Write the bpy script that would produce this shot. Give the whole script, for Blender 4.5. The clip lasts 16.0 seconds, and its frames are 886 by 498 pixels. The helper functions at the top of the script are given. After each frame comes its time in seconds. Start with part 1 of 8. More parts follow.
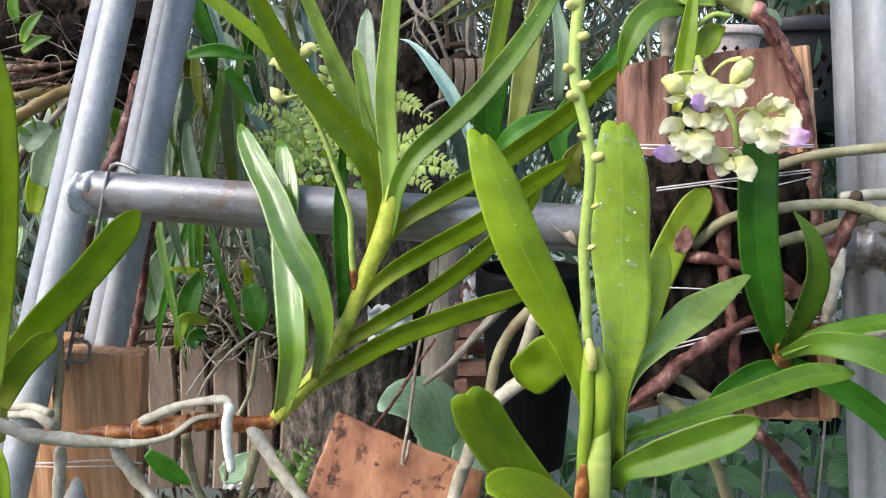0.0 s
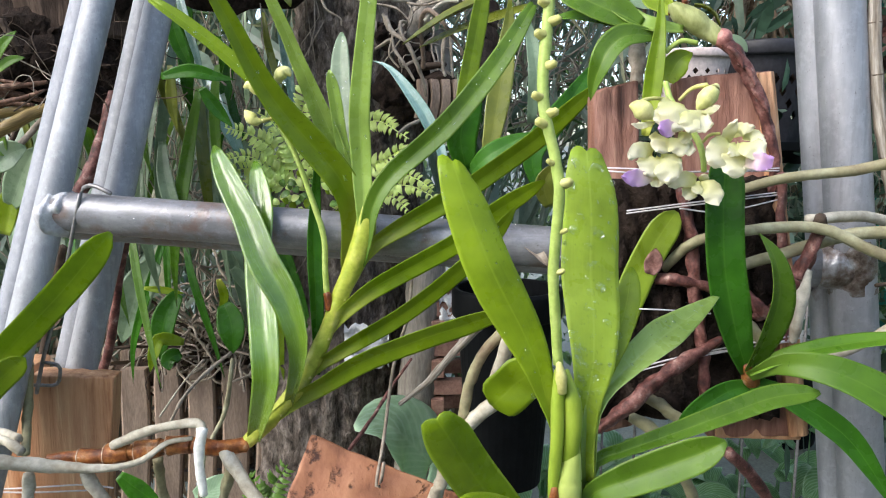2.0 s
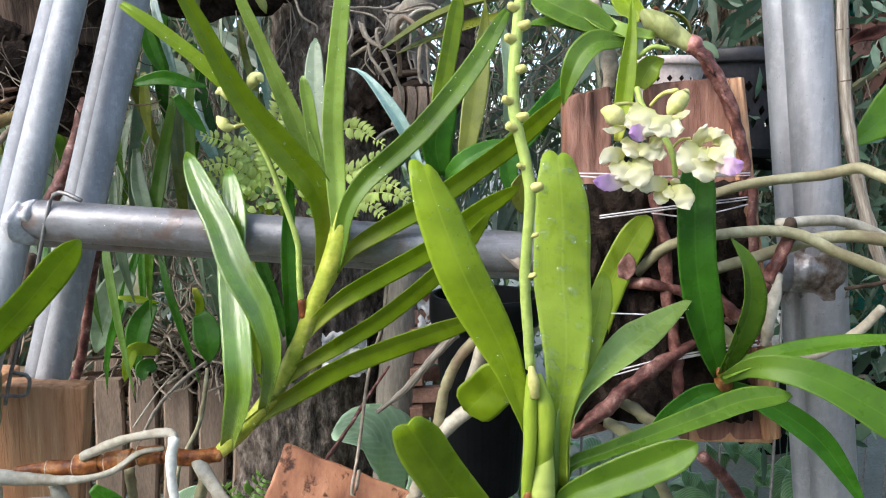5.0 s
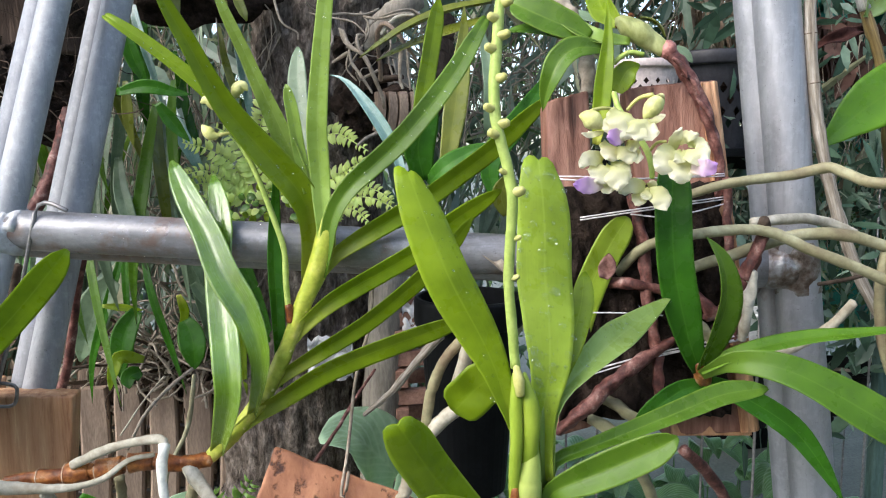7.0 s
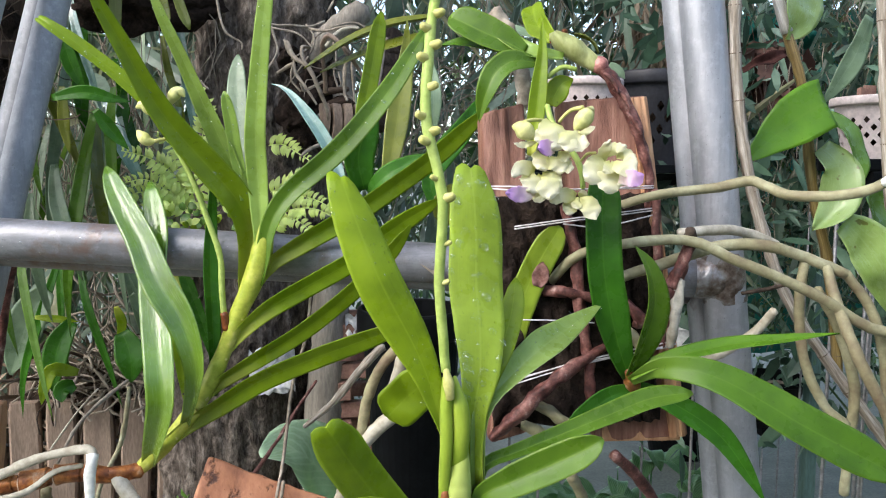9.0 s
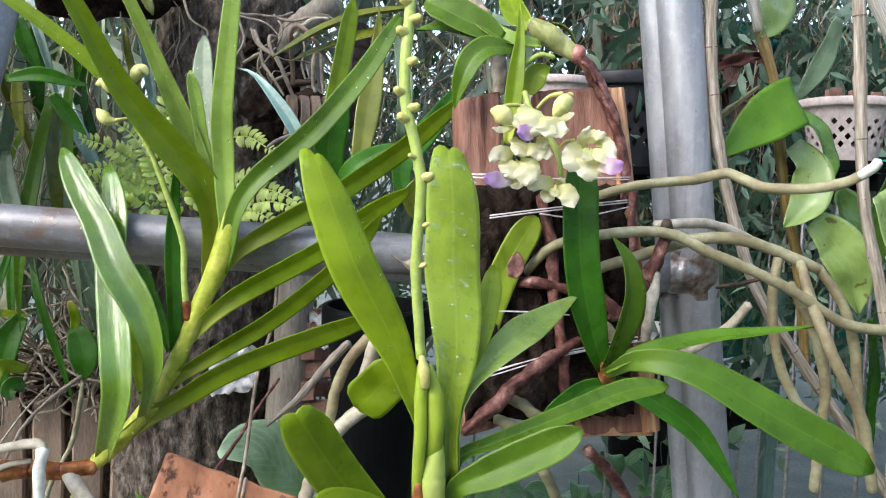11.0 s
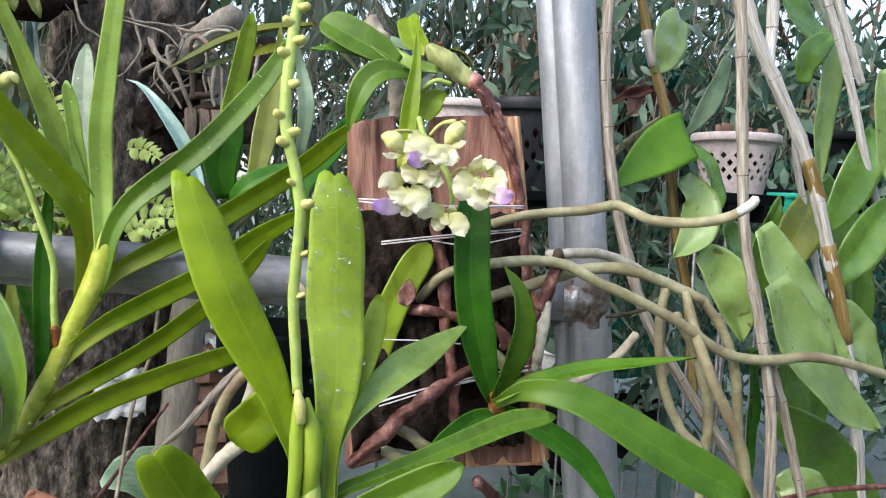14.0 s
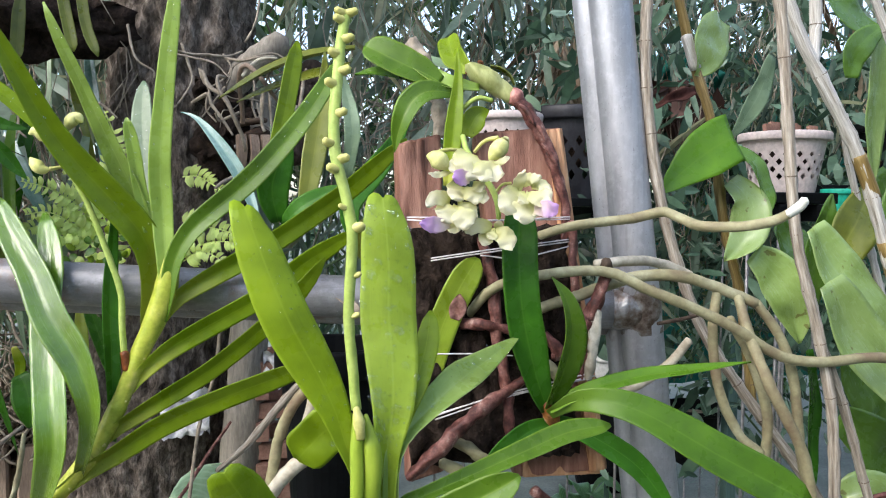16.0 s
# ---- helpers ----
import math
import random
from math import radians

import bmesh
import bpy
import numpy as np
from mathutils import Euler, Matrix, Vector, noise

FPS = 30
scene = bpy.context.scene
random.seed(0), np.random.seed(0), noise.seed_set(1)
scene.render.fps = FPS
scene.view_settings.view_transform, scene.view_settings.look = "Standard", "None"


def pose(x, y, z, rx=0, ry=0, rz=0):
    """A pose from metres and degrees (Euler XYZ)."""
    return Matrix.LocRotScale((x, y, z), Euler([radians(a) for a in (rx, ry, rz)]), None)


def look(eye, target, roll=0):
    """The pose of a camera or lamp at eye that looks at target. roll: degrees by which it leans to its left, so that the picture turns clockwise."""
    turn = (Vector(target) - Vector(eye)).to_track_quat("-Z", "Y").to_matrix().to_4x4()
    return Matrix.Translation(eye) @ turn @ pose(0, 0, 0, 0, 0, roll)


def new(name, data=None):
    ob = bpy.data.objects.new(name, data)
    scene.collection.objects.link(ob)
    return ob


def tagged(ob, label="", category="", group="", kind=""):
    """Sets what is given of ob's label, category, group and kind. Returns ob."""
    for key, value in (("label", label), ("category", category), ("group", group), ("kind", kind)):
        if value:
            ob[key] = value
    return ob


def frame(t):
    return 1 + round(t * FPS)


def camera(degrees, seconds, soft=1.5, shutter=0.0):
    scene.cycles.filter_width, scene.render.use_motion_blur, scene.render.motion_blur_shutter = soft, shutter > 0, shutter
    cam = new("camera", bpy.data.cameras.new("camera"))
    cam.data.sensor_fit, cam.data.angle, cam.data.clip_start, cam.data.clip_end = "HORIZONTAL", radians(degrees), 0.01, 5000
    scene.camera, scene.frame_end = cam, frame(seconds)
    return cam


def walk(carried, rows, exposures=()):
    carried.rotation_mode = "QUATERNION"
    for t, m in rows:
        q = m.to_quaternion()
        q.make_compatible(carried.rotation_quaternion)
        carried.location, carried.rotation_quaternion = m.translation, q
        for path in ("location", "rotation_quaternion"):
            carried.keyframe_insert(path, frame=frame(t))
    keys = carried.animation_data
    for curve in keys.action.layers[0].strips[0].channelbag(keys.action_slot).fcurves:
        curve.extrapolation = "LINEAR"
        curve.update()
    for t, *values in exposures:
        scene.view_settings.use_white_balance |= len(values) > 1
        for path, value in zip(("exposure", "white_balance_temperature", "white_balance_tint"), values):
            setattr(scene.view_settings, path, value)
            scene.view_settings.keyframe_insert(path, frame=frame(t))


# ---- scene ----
cam = camera(60.9, 16.0, soft=1.1)
PATH = [
    (0, (-0.011, -0.018, 1.265), (0.022, 1.957, 0.949), 0.3),
    (0.5, (-0.007, -0.02, 1.268), (0.039, 1.955, 0.961), 0.2),
    (1, (-0.018, -0.029, 1.275), (0.041, 1.948, 0.982), 0.2),
    (1.5, (-0.019, -0.031, 1.274), (0.053, 1.948, 0.993), 0.3),
    (2, (-0.006, -0.021, 1.271), (0.081, 1.959, 0.996), 0.4),
    (2.5, (0.0, -0.016, 1.271), (0.108, 1.962, 0.996), 0.4),
    (3, (-0.008, -0.019, 1.271), (0.118, 1.959, 0.999), 0.5),
    (3.5, (-0.02, -0.024, 1.272), (0.115, 1.952, 1.0), 0.5),
    (4, (-0.009, -0.021, 1.273), (0.122, 1.957, 1.009), 0.4),
    (4.2, (-0.006, -0.02, 1.268), (0.131, 1.959, 1.017), 0.5),
    (6.3, (0.002, -0.023, 1.274), (0.143, 1.956, 1.019), -0.3),
    (6.5, (0.0, -0.028, 1.28), (0.148, 1.949, 1.024), -0.5),
    (7, (-0.003, -0.032, 1.271), (0.181, 1.944, 1.025), -0.5),
    (7.5, (0.01, -0.032, 1.261), (0.241, 1.941, 1.027), 0.2),
    (8, (0.01, -0.037, 1.265), (0.277, 1.934, 1.05), 0.6),
    (8.5, (0.008, -0.037, 1.259), (0.29, 1.933, 1.059), 0.5),
    (8.7, (0.009, -0.041, 1.265), (0.303, 1.927, 1.061), 0.4),
    (10.8, (-0.001, -0.031, 1.25), (0.401, 1.921, 1.077), 1.2),
    (11, (0.002, -0.024, 1.248), (0.414, 1.924, 1.065), 1.4),
    (11.5, (0.011, -0.013, 1.247), (0.452, 1.929, 1.061), 1.8),
    (12, (0.011, -0.006, 1.248), (0.479, 1.931, 1.076), 2.1),
    (12.5, (-0.002, -0.01, 1.25), (0.496, 1.921, 1.094), 2.7),
    (13, (-0.017, -0.001, 1.245), (0.552, 1.911, 1.104), 3.5),
    (13.5, (0.022, -0.003, 1.249), (0.639, 1.895, 1.118), 3.7),
    (14, (0.025, -0.017, 1.256), (0.648, 1.879, 1.125), 3.0),
    (14.5, (0.028, -0.02, 1.251), (0.618, 1.886, 1.116), 2.3),
    (15, (0.028, -0.026, 1.253), (0.572, 1.894, 1.121), 1.5),
    (15.5, (0.026, -0.026, 1.257), (0.545, 1.903, 1.141), 0.8),
    (16, (0.022, -0.028, 1.261), (0.52, 1.906, 1.152), 0.4),
]

walk(cam, [(t, look(eye, target, roll)) for t, eye, target, roll in PATH])
scene.view_settings.exposure = 0.55

# ---- light: a bright overcast sky above a shaded garden ----
world = bpy.data.worlds.new("sky")
scene.world = world
world.use_nodes = True
sky = world.node_tree.nodes.new("ShaderNodeTexSky")
sky.sky_type = "NISHITA"
sky.sun_disc = False
sky.sun_elevation, sky.sun_rotation = radians(43), radians(240)
sky.dust_density, sky.air_density, sky.ozone_density = 2.0, 1.0, 1.0
cloud = world.node_tree.nodes.new("ShaderNodeHueSaturation")
cloud.inputs["Saturation"].default_value = 0.86
world.node_tree.links.new(sky.outputs[0], cloud.inputs["Color"])
world.node_tree.links.new(cloud.outputs[0], world.node_tree.nodes["Background"].inputs[0])
world.node_tree.nodes["Background"].inputs[1].default_value = 0.3
sun = new("sun", bpy.data.lights.new("sun", "SUN"))
sun.data.energy, sun.data.angle, sun.data.color = 1.8, radians(40), (1.0, 0.98, 0.94)
sun.matrix_world = look((-1.7, -0.4, 3.1), (0.2, 0.7, 1.0))

# ---- materials ----
def nodes(name):
    m = bpy.data.materials.new(name)
    m.use_nodes = True
    t = m.node_tree
    return m, t, t.nodes["Principled BSDF"]


def add(t, kind, **kw):
    n = t.nodes.new(kind)
    for k, v in kw.items():
        n.inputs[k].default_value = v
    return n


def ramp(t, src, stops):
    r = t.nodes.new("ShaderNodeValToRGB")
    e = r.color_ramp.elements
    while len(e) < len(stops):
        e.new(0.5)
    for el, (p, c) in zip(e, stops):
        el.position, el.color = p, (*c, 1)
    t.links.new(src, r.inputs[0])
    return r.outputs[0]


def mix(t, fac, a, b, mode="MIX"):
    m = t.nodes.new("ShaderNodeMix")
    m.data_type, m.blend_type = "RGBA", mode
    for v, i in ((fac, 0), (a, 6), (b, 7)):
        if isinstance(v, (int, float)):
            m.inputs[i].default_value = v
        elif isinstance(v, tuple):
            m.inputs[i].default_value = (*v, 1)
        else:
            t.links.new(v, m.inputs[i])
    return m.outputs[2]


def bump(t, bsdf, height, strength, dist):
    b = add(t, "ShaderNodeBump", Strength=strength, Distance=dist)
    t.links.new(height, b.inputs["Height"])
    t.links.new(b.outputs[0], bsdf.inputs["Normal"])


def coords(t, scale=(1, 1, 1), kind="Object"):
    c = t.nodes.new("ShaderNodeTexCoord")
    m = add(t, "ShaderNodeMapping", Scale=scale)
    t.links.new(c.outputs[kind], m.inputs[0])
    return m.outputs[0]


def noise_tex(t, vec, scale, detail=4.0, rough=0.55):
    n = add(t, "ShaderNodeTexNoise", Scale=scale, Detail=detail, Roughness=rough)
    if vec is not None:
        t.links.new(vec, n.inputs["Vector"])
    return n.outputs["Fac"]


def leaf_material(name, dark, light, rib, rough=0.32, glow=0.25, base=None, veins=26.0, spots=0.0, spec=0.5, film=0.0, ribs=0.0):
    """A leaf with parallel veins along it, a paler midrib, soft mottling and some light passing through."""
    m, t, b = nodes(name)
    uv = coords(t, kind="UV")
    sep = t.nodes.new("ShaderNodeSeparateXYZ")
    t.links.new(uv, sep.inputs[0])
    ob = coords(t)
    mottle = mix(t, 0.45, noise_tex(t, ob, 11, 4, 0.6), noise_tex(t, ob, 55, 3))
    col = ramp(t, mottle, [(0.32, tuple(x * 0.72 for x in dark)), (0.5, tuple((x + y) / 2 for x, y in zip(dark, light))), (0.68, tuple(x * 1.12 for x in light))])
    streak = noise_tex(t, coords(t, (veins, 1.2, 1), "UV"), 3.0, 2)
    col = mix(t, ramp(t, streak, [(0.35, (0, 0, 0)), (0.75, (0.35, 0.35, 0.35))]), col, light)
    if base:
        col = mix(t, ramp(t, sep.outputs[1], [(0.02, (0.9, 0.9, 0.9)), (0.3, (0, 0, 0))]), col, base)
    mid = add(t, "ShaderNodeMath")
    mid.operation = "SUBTRACT"
    t.links.new(sep.outputs[0], mid.inputs[0])
    mid.inputs[1].default_value = 0.5
    ab = add(t, "ShaderNodeMath")
    ab.operation = "ABSOLUTE"
    t.links.new(mid.outputs[0], ab.inputs[0])
    col = mix(t, ramp(t, ab.outputs[0], [(0.008, (0.35, 0.35, 0.35)), (0.03, (0, 0, 0))]), col, rib)
    if ribs:
        slant = add(t, "ShaderNodeMath")
        slant.operation = "MULTIPLY_ADD"
        t.links.new(ab.outputs[0], slant.inputs[0])
        slant.inputs[1].default_value = -1.1
        t.links.new(sep.outputs[1], slant.inputs[2])
        comb = t.nodes.new("ShaderNodeCombineXYZ")
        t.links.new(slant.outputs[0], comb.inputs[0])
        band = add(t, "ShaderNodeTexWave", Scale=ribs, Distortion=0.6)
        t.links.new(comb.outputs[0], band.inputs["Vector"])
        col = mix(t, ramp(t, band.outputs["Fac"], [(0.6, (0, 0, 0)), (0.95, (0.42, 0.42, 0.42))]), col, rib)
    speck = noise_tex(t, ob, 330, 2, 0.5)
    col = mix(t, ramp(t, speck, [(0.69, (0, 0, 0)), (0.75, (0.5, 0.5, 0.5))]), col, tuple(x * 0.45 for x in dark))
    edge = ramp(t, ab.outputs[0], [(0.44, (0, 0, 0)), (0.5, (0.45, 0.45, 0.45))])
    col = mix(t, edge, col, rib)
    if spots:
        sp = noise_tex(t, ob, 90, 2)
        col = mix(t, ramp(t, sp, [(0.72 - spots, (0, 0, 0)), (0.76 - spots, (0.8, 0.8, 0.8))]), col, (0.12, 0.08, 0.03))
    info = t.nodes.new("ShaderNodeObjectInfo")
    vary = add(t, "ShaderNodeHueSaturation", Saturation=1.0)
    rng = add(t, "ShaderNodeMapRange")
    rng.inputs[3].default_value, rng.inputs[4].default_value = 0.82, 1.15
    t.links.new(info.outputs["Random"], rng.inputs[0])
    t.links.new(rng.outputs[0], vary.inputs["Value"])
    t.links.new(col, vary.inputs["Color"])
    col = vary.outputs[0]
    t.links.new(col, b.inputs["Base Color"])
    b.inputs["Roughness"].default_value = rough
    b.inputs["Specular IOR Level"].default_value = spec
    r = ramp(t, noise_tex(t, ob, 60, 3), [(0.3, (rough * 0.7,) * 3), (0.7, (rough * 1.35,) * 3)])
    t.links.new(r, b.inputs["Roughness"])
    wave = noise_tex(t, coords(t, (veins * 2, 0.8, 1), "UV"), 4.0, 2)
    grain = mix(t, 0.45, wave, noise_tex(t, ob, 420, 3, 0.6))
    bump(t, b, grain, 0.22, 0.001)
    if film:
        t.links.new(ramp(t, noise_tex(t, coords(t, (3, 4.5, 1), "UV"), 2.2, 5, 0.7), [(0.3, (film * 0.8,) * 3), (0.45, (film,) * 3)]), b.inputs["Coat Weight"])
        t.links.new(ramp(t, noise_tex(t, coords(t, (7, 3.5, 1), "UV"), 3.0, 5, 0.65), [(0.4, (0.05, 0.05, 0.05)), (0.6, (0.3, 0.3, 0.3))]), b.inputs["Coat Roughness"])
        b.inputs["Coat IOR"].default_value = 1.62
        cb = add(t, "ShaderNodeBump", Strength=0.4, Distance=0.006)
        t.links.new(noise_tex(t, coords(t, (1.5, 3.0, 1), "UV"), 1.4, 3, 0.5), cb.inputs["Height"])
        t.links.new(cb.outputs[0], b.inputs["Coat Normal"])
    tr = t.nodes.new("ShaderNodeBsdfTranslucent")
    t.links.new(mix(t, 0.55, col, (light[0] * 1.7, light[1] * 1.6, light[2] * 0.8)), tr.inputs[0])
    ms = t.nodes.new("ShaderNodeMixShader")
    ms.inputs[0].default_value = glow
    out = t.nodes["Material Output"]
    t.links.new(b.outputs[0], ms.inputs[1])
    t.links.new(tr.outputs[0], ms.inputs[2])
    t.links.new(ms.outputs[0], out.inputs[0])
    return m


def rough_material(name, stops, scale=30.0, rough=0.7, stretch=(1, 1, 1), relief=0.4, depth=0.003, fine=180.0, metal=0.0, spec=0.3, kind="Object", spot=0.45):
    """A grained matt surface: two scales of mottling with relief."""
    m, t, b = nodes(name)
    v = coords(t, stretch, kind)
    big, small = noise_tex(t, v, scale, 6, 0.62), noise_tex(t, v, fine, 4, 0.6)
    col = ramp(t, big, stops)
    col = mix(t, ramp(t, small, [(0.35, (spot, spot, spot)), (0.6, (0, 0, 0))]), col, tuple(c * 0.55 for c in stops[0][1]))
    t.links.new(col, b.inputs["Base Color"])
    b.inputs["Roughness"].default_value = rough
    b.inputs["Metallic"].default_value = metal
    b.inputs["Specular IOR Level"].default_value = spec
    mx = mix(t, 0.4, big, small)
    bump(t, b, mx, relief, depth)
    return m


M = {}
M["vanda"] = leaf_material("vanda leaf", (0.14, 0.23, 0.005), (0.245, 0.355, 0.014), (0.33, 0.45, 0.04), 0.3, 0.24, spec=0.3, base=(0.34, 0.44, 0.05))
M["vanda_leaf_pale"] = leaf_material("pale vanda leaf", (0.19, 0.29, 0.016), (0.3, 0.42, 0.042), (0.38, 0.5, 0.08), 0.3, 0.26, spec=0.35, base=(0.34, 0.44, 0.05))
M["vanda_side"] = leaf_material("strap leaf", (0.13, 0.225, 0.004), (0.24, 0.355, 0.012), (0.3, 0.42, 0.04), 0.32, 0.34, spec=0.28, base=(0.55, 0.56, 0.1))
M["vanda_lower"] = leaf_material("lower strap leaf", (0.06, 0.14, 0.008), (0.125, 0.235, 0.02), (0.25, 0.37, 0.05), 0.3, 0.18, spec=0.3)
M["vanda_mid"] = leaf_material("mid green leaf", (0.038, 0.11, 0.004), (0.08, 0.18, 0.01), (0.14, 0.26, 0.03), 0.3, 0.16, spec=0.25, base=(0.2, 0.34, 0.04))
M["vanda_wet"] = leaf_material("rain wet leaf", (0.07, 0.17, 0.006), (0.14, 0.27, 0.016), (0.2, 0.33, 0.04), 0.3, 0.2, base=(0.22, 0.32, 0.05), spec=0.3, film=1.0)
M["vanda_pale"] = leaf_material("pale young leaf", (0.22, 0.35, 0.05), (0.33, 0.48, 0.1), (0.42, 0.55, 0.17), 0.28, 0.3)
# base colour lifted for the sky's sheen, under a thin water film
M["vanda_sheen"] = leaf_material("pale wet leaf, sheen in its colour", (0.3, 0.46, 0.09), (0.44, 0.6, 0.18), (0.52, 0.65, 0.26), 0.28, 0.34, film=0.3)
M["vanda_dark"] = leaf_material("deep green leaf", (0.018, 0.085, 0.006), (0.045, 0.16, 0.012), (0.1, 0.24, 0.03), 0.26, 0.12, spec=0.2)
M["broad_bright"] = leaf_material("bright broad leaf", (0.07, 0.2, 0.006), (0.15, 0.33, 0.02), (0.2, 0.38, 0.04), 0.3, 0.4)
M["dendro"] = leaf_material("broad leaf", (0.085, 0.2, 0.022), (0.17, 0.32, 0.05), (0.22, 0.37, 0.08), 0.26, 0.35, film=0.4)
M["dendro_pale"] = leaf_material("pale broad leaf", (0.26, 0.4, 0.1), (0.4, 0.54, 0.2), (0.42, 0.56, 0.24), 0.24, 0.35, spots=0.04, film=0.8)
M["grey_leaf"] = leaf_material("grey green leaf", (0.11, 0.185, 0.1), (0.24, 0.33, 0.2), (0.3, 0.4, 0.26), 0.3, 0.2)
# blue-white sky sheen is put into this base colour, besides the film
M["sheen_leaf"] = leaf_material("wet leaf, sheen in its colour", (0.07, 0.2, 0.14), (0.24, 0.38, 0.37), (0.1, 0.3, 0.14), 0.25, 0.1, film=1.0)
M["olive_leaf"] = leaf_material("olive leaf", (0.1, 0.135, 0.012), (0.22, 0.245, 0.03), (0.3, 0.33, 0.06), 0.32, 0.2)
M["hosta"] = leaf_material("ribbed pale leaf", (0.27, 0.45, 0.28), (0.43, 0.61, 0.41), (0.56, 0.7, 0.53), 0.4, 0.3, veins=9.0, ribs=2.6)
M["low_leaf"] = leaf_material("pale veined leaf", (0.09, 0.23, 0.08), (0.2, 0.4, 0.17), (0.5, 0.68, 0.48), 0.35, 0.3, veins=9.0, ribs=3.0)
M["fern"] = leaf_material("fern leaflet", (0.54, 0.67, 0.19), (0.74, 0.83, 0.4), (0.74, 0.83, 0.45), 0.5, 0.45)
M["vanda_base"] = rough_material("pale leaf base", [(0.3, (0.32, 0.42, 0.07)), (0.6, (0.5, 0.57, 0.17)), (0.78, (0.68, 0.68, 0.32))], 40, 0.4, (1, 1, 0.3), relief=0.15, depth=0.001, spot=0.2)
M["stem"] = rough_material("green stem", [(0.3, (0.32, 0.4, 0.035)), (0.55, (0.48, 0.51, 0.08)), (0.75, (0.64, 0.6, 0.21))], 50, 0.4, relief=0.15, depth=0.001)
M["clasp"] = rough_material("green clasping leaf base", [(0.3, (0.17, 0.27, 0.016)), (0.55, (0.3, 0.4, 0.045)), (0.75, (0.44, 0.5, 0.11))], 40, 0.35, (1, 1, 0.3), relief=0.12, depth=0.001, spot=0.2)
M["spike"] = rough_material("flower stalk", [(0.3, (0.33, 0.45, 0.085)), (0.7, (0.47, 0.57, 0.17))], 60, 0.45, relief=0.1, depth=0.001)
M["knob"] = rough_material("bud scar", [(0.3, (0.5, 0.5, 0.14)), (0.7, (0.66, 0.62, 0.24))], 200, 0.5, relief=0.1, depth=0.001)
M["bud"] = rough_material("yellow bud", [(0.3, (0.56, 0.58, 0.16)), (0.7, (0.74, 0.72, 0.34))], 80, 0.4, relief=0.05, depth=0.001)
M["root"] = rough_material("aerial root", [(0.3, (0.17, 0.12, 0.075)), (0.5, (0.285, 0.265, 0.15)), (0.7, (0.44, 0.43, 0.28))], 20, 0.55, relief=0.4, depth=0.001, spot=0.3)
M["root_pale"] = rough_material("pale root", [(0.3, (0.24, 0.2, 0.14)), (0.47, (0.43, 0.395, 0.31)), (0.7, (0.62, 0.59, 0.5))], 28, 0.6, relief=0.5, depth=0.0012, spot=0.35)
M["root_tip"] = rough_material("root tip", [(0.3, (0.72, 0.74, 0.66)), (0.7, (0.84, 0.84, 0.78))], 50, 0.5, relief=0.1, depth=0.001)
M["root_red"] = rough_material("red brown root", [(0.3, (0.03, 0.013, 0.011)), (0.46, (0.13, 0.046, 0.038)), (0.6, (0.26, 0.12, 0.1)), (0.74, (0.52, 0.38, 0.33))], 85, 0.5, relief=0.6, depth=0.002, fine=400)
M["rhizome"] = rough_material("old orange stem", [(0.28, (0.06, 0.018, 0.009)), (0.45, (0.24, 0.075, 0.02)), (0.6, (0.46, 0.18, 0.05)), (0.72, (0.66, 0.46, 0.3))], 60, 0.4, relief=0.7, depth=0.003)
M["rhizome_green"] = rough_material("silvery green rhizome", [(0.3, (0.24, 0.27, 0.07)), (0.55, (0.44, 0.46, 0.2)), (0.72, (0.66, 0.68, 0.5))], 40, 0.4, (1, 1, 0.4), relief=0.4, depth=0.002)
M["cane"] = rough_material("dry cane", [(0.3, (0.12, 0.09, 0.065)), (0.46, (0.34, 0.29, 0.23)), (0.7, (0.66, 0.61, 0.54))], 230, 0.6, (1, 0.07, 1), relief=0.7, depth=0.0015, fine=700, kind="UV")
M["cane_white"] = rough_material("pale papery cane", [(0.3, (0.2, 0.17, 0.13)), (0.44, (0.52, 0.49, 0.44)), (0.7, (0.8, 0.79, 0.76))], 230, 0.5, (1, 0.06, 1), relief=0.7, depth=0.0015, fine=700, kind="UV")
M["cane_gold"] = rough_material("golden cane", [(0.3, (0.12, 0.075, 0.025)), (0.5, (0.26, 0.18, 0.06)), (0.7, (0.4, 0.3, 0.13))], 200, 0.42, (1, 0.06, 1), relief=0.5, depth=0.001, fine=700, kind="UV")
M["twig"] = rough_material("dark twig", [(0.3, (0.035, 0.025, 0.018)), (0.7, (0.12, 0.09, 0.07))], 60, 0.75, relief=0.6, depth=0.002, spec=0.08)
M["dry_root"] = rough_material("dry tangled root", [(0.3, (0.2, 0.16, 0.12)), (0.7, (0.46, 0.4, 0.32))], 60, 0.75, relief=0.4, depth=0.001)
M["bark"] = rough_material("rough bark", [(0.3, (0.028, 0.022, 0.018)), (0.48, (0.14, 0.115, 0.095)), (0.68, (0.34, 0.29, 0.25))], 75, 0.85, (1, 1, 0.42), relief=1.0, depth=0.012, fine=260, spec=0.08)
M["log"] = rough_material("dark furrowed log", [(0.3, (0.022, 0.014, 0.01)), (0.5, (0.075, 0.05, 0.036)), (0.7, (0.15, 0.105, 0.08))], 60, 0.75, (1, 1, 0.12), relief=0.9, depth=0.006, spec=0.15)
M["stub"] = rough_material("dry frond stub", [(0.3, (0.05, 0.028, 0.02)), (0.5, (0.17, 0.09, 0.06)), (0.7, (0.36, 0.24, 0.17))], 90, 0.7, relief=0.5, depth=0.001)
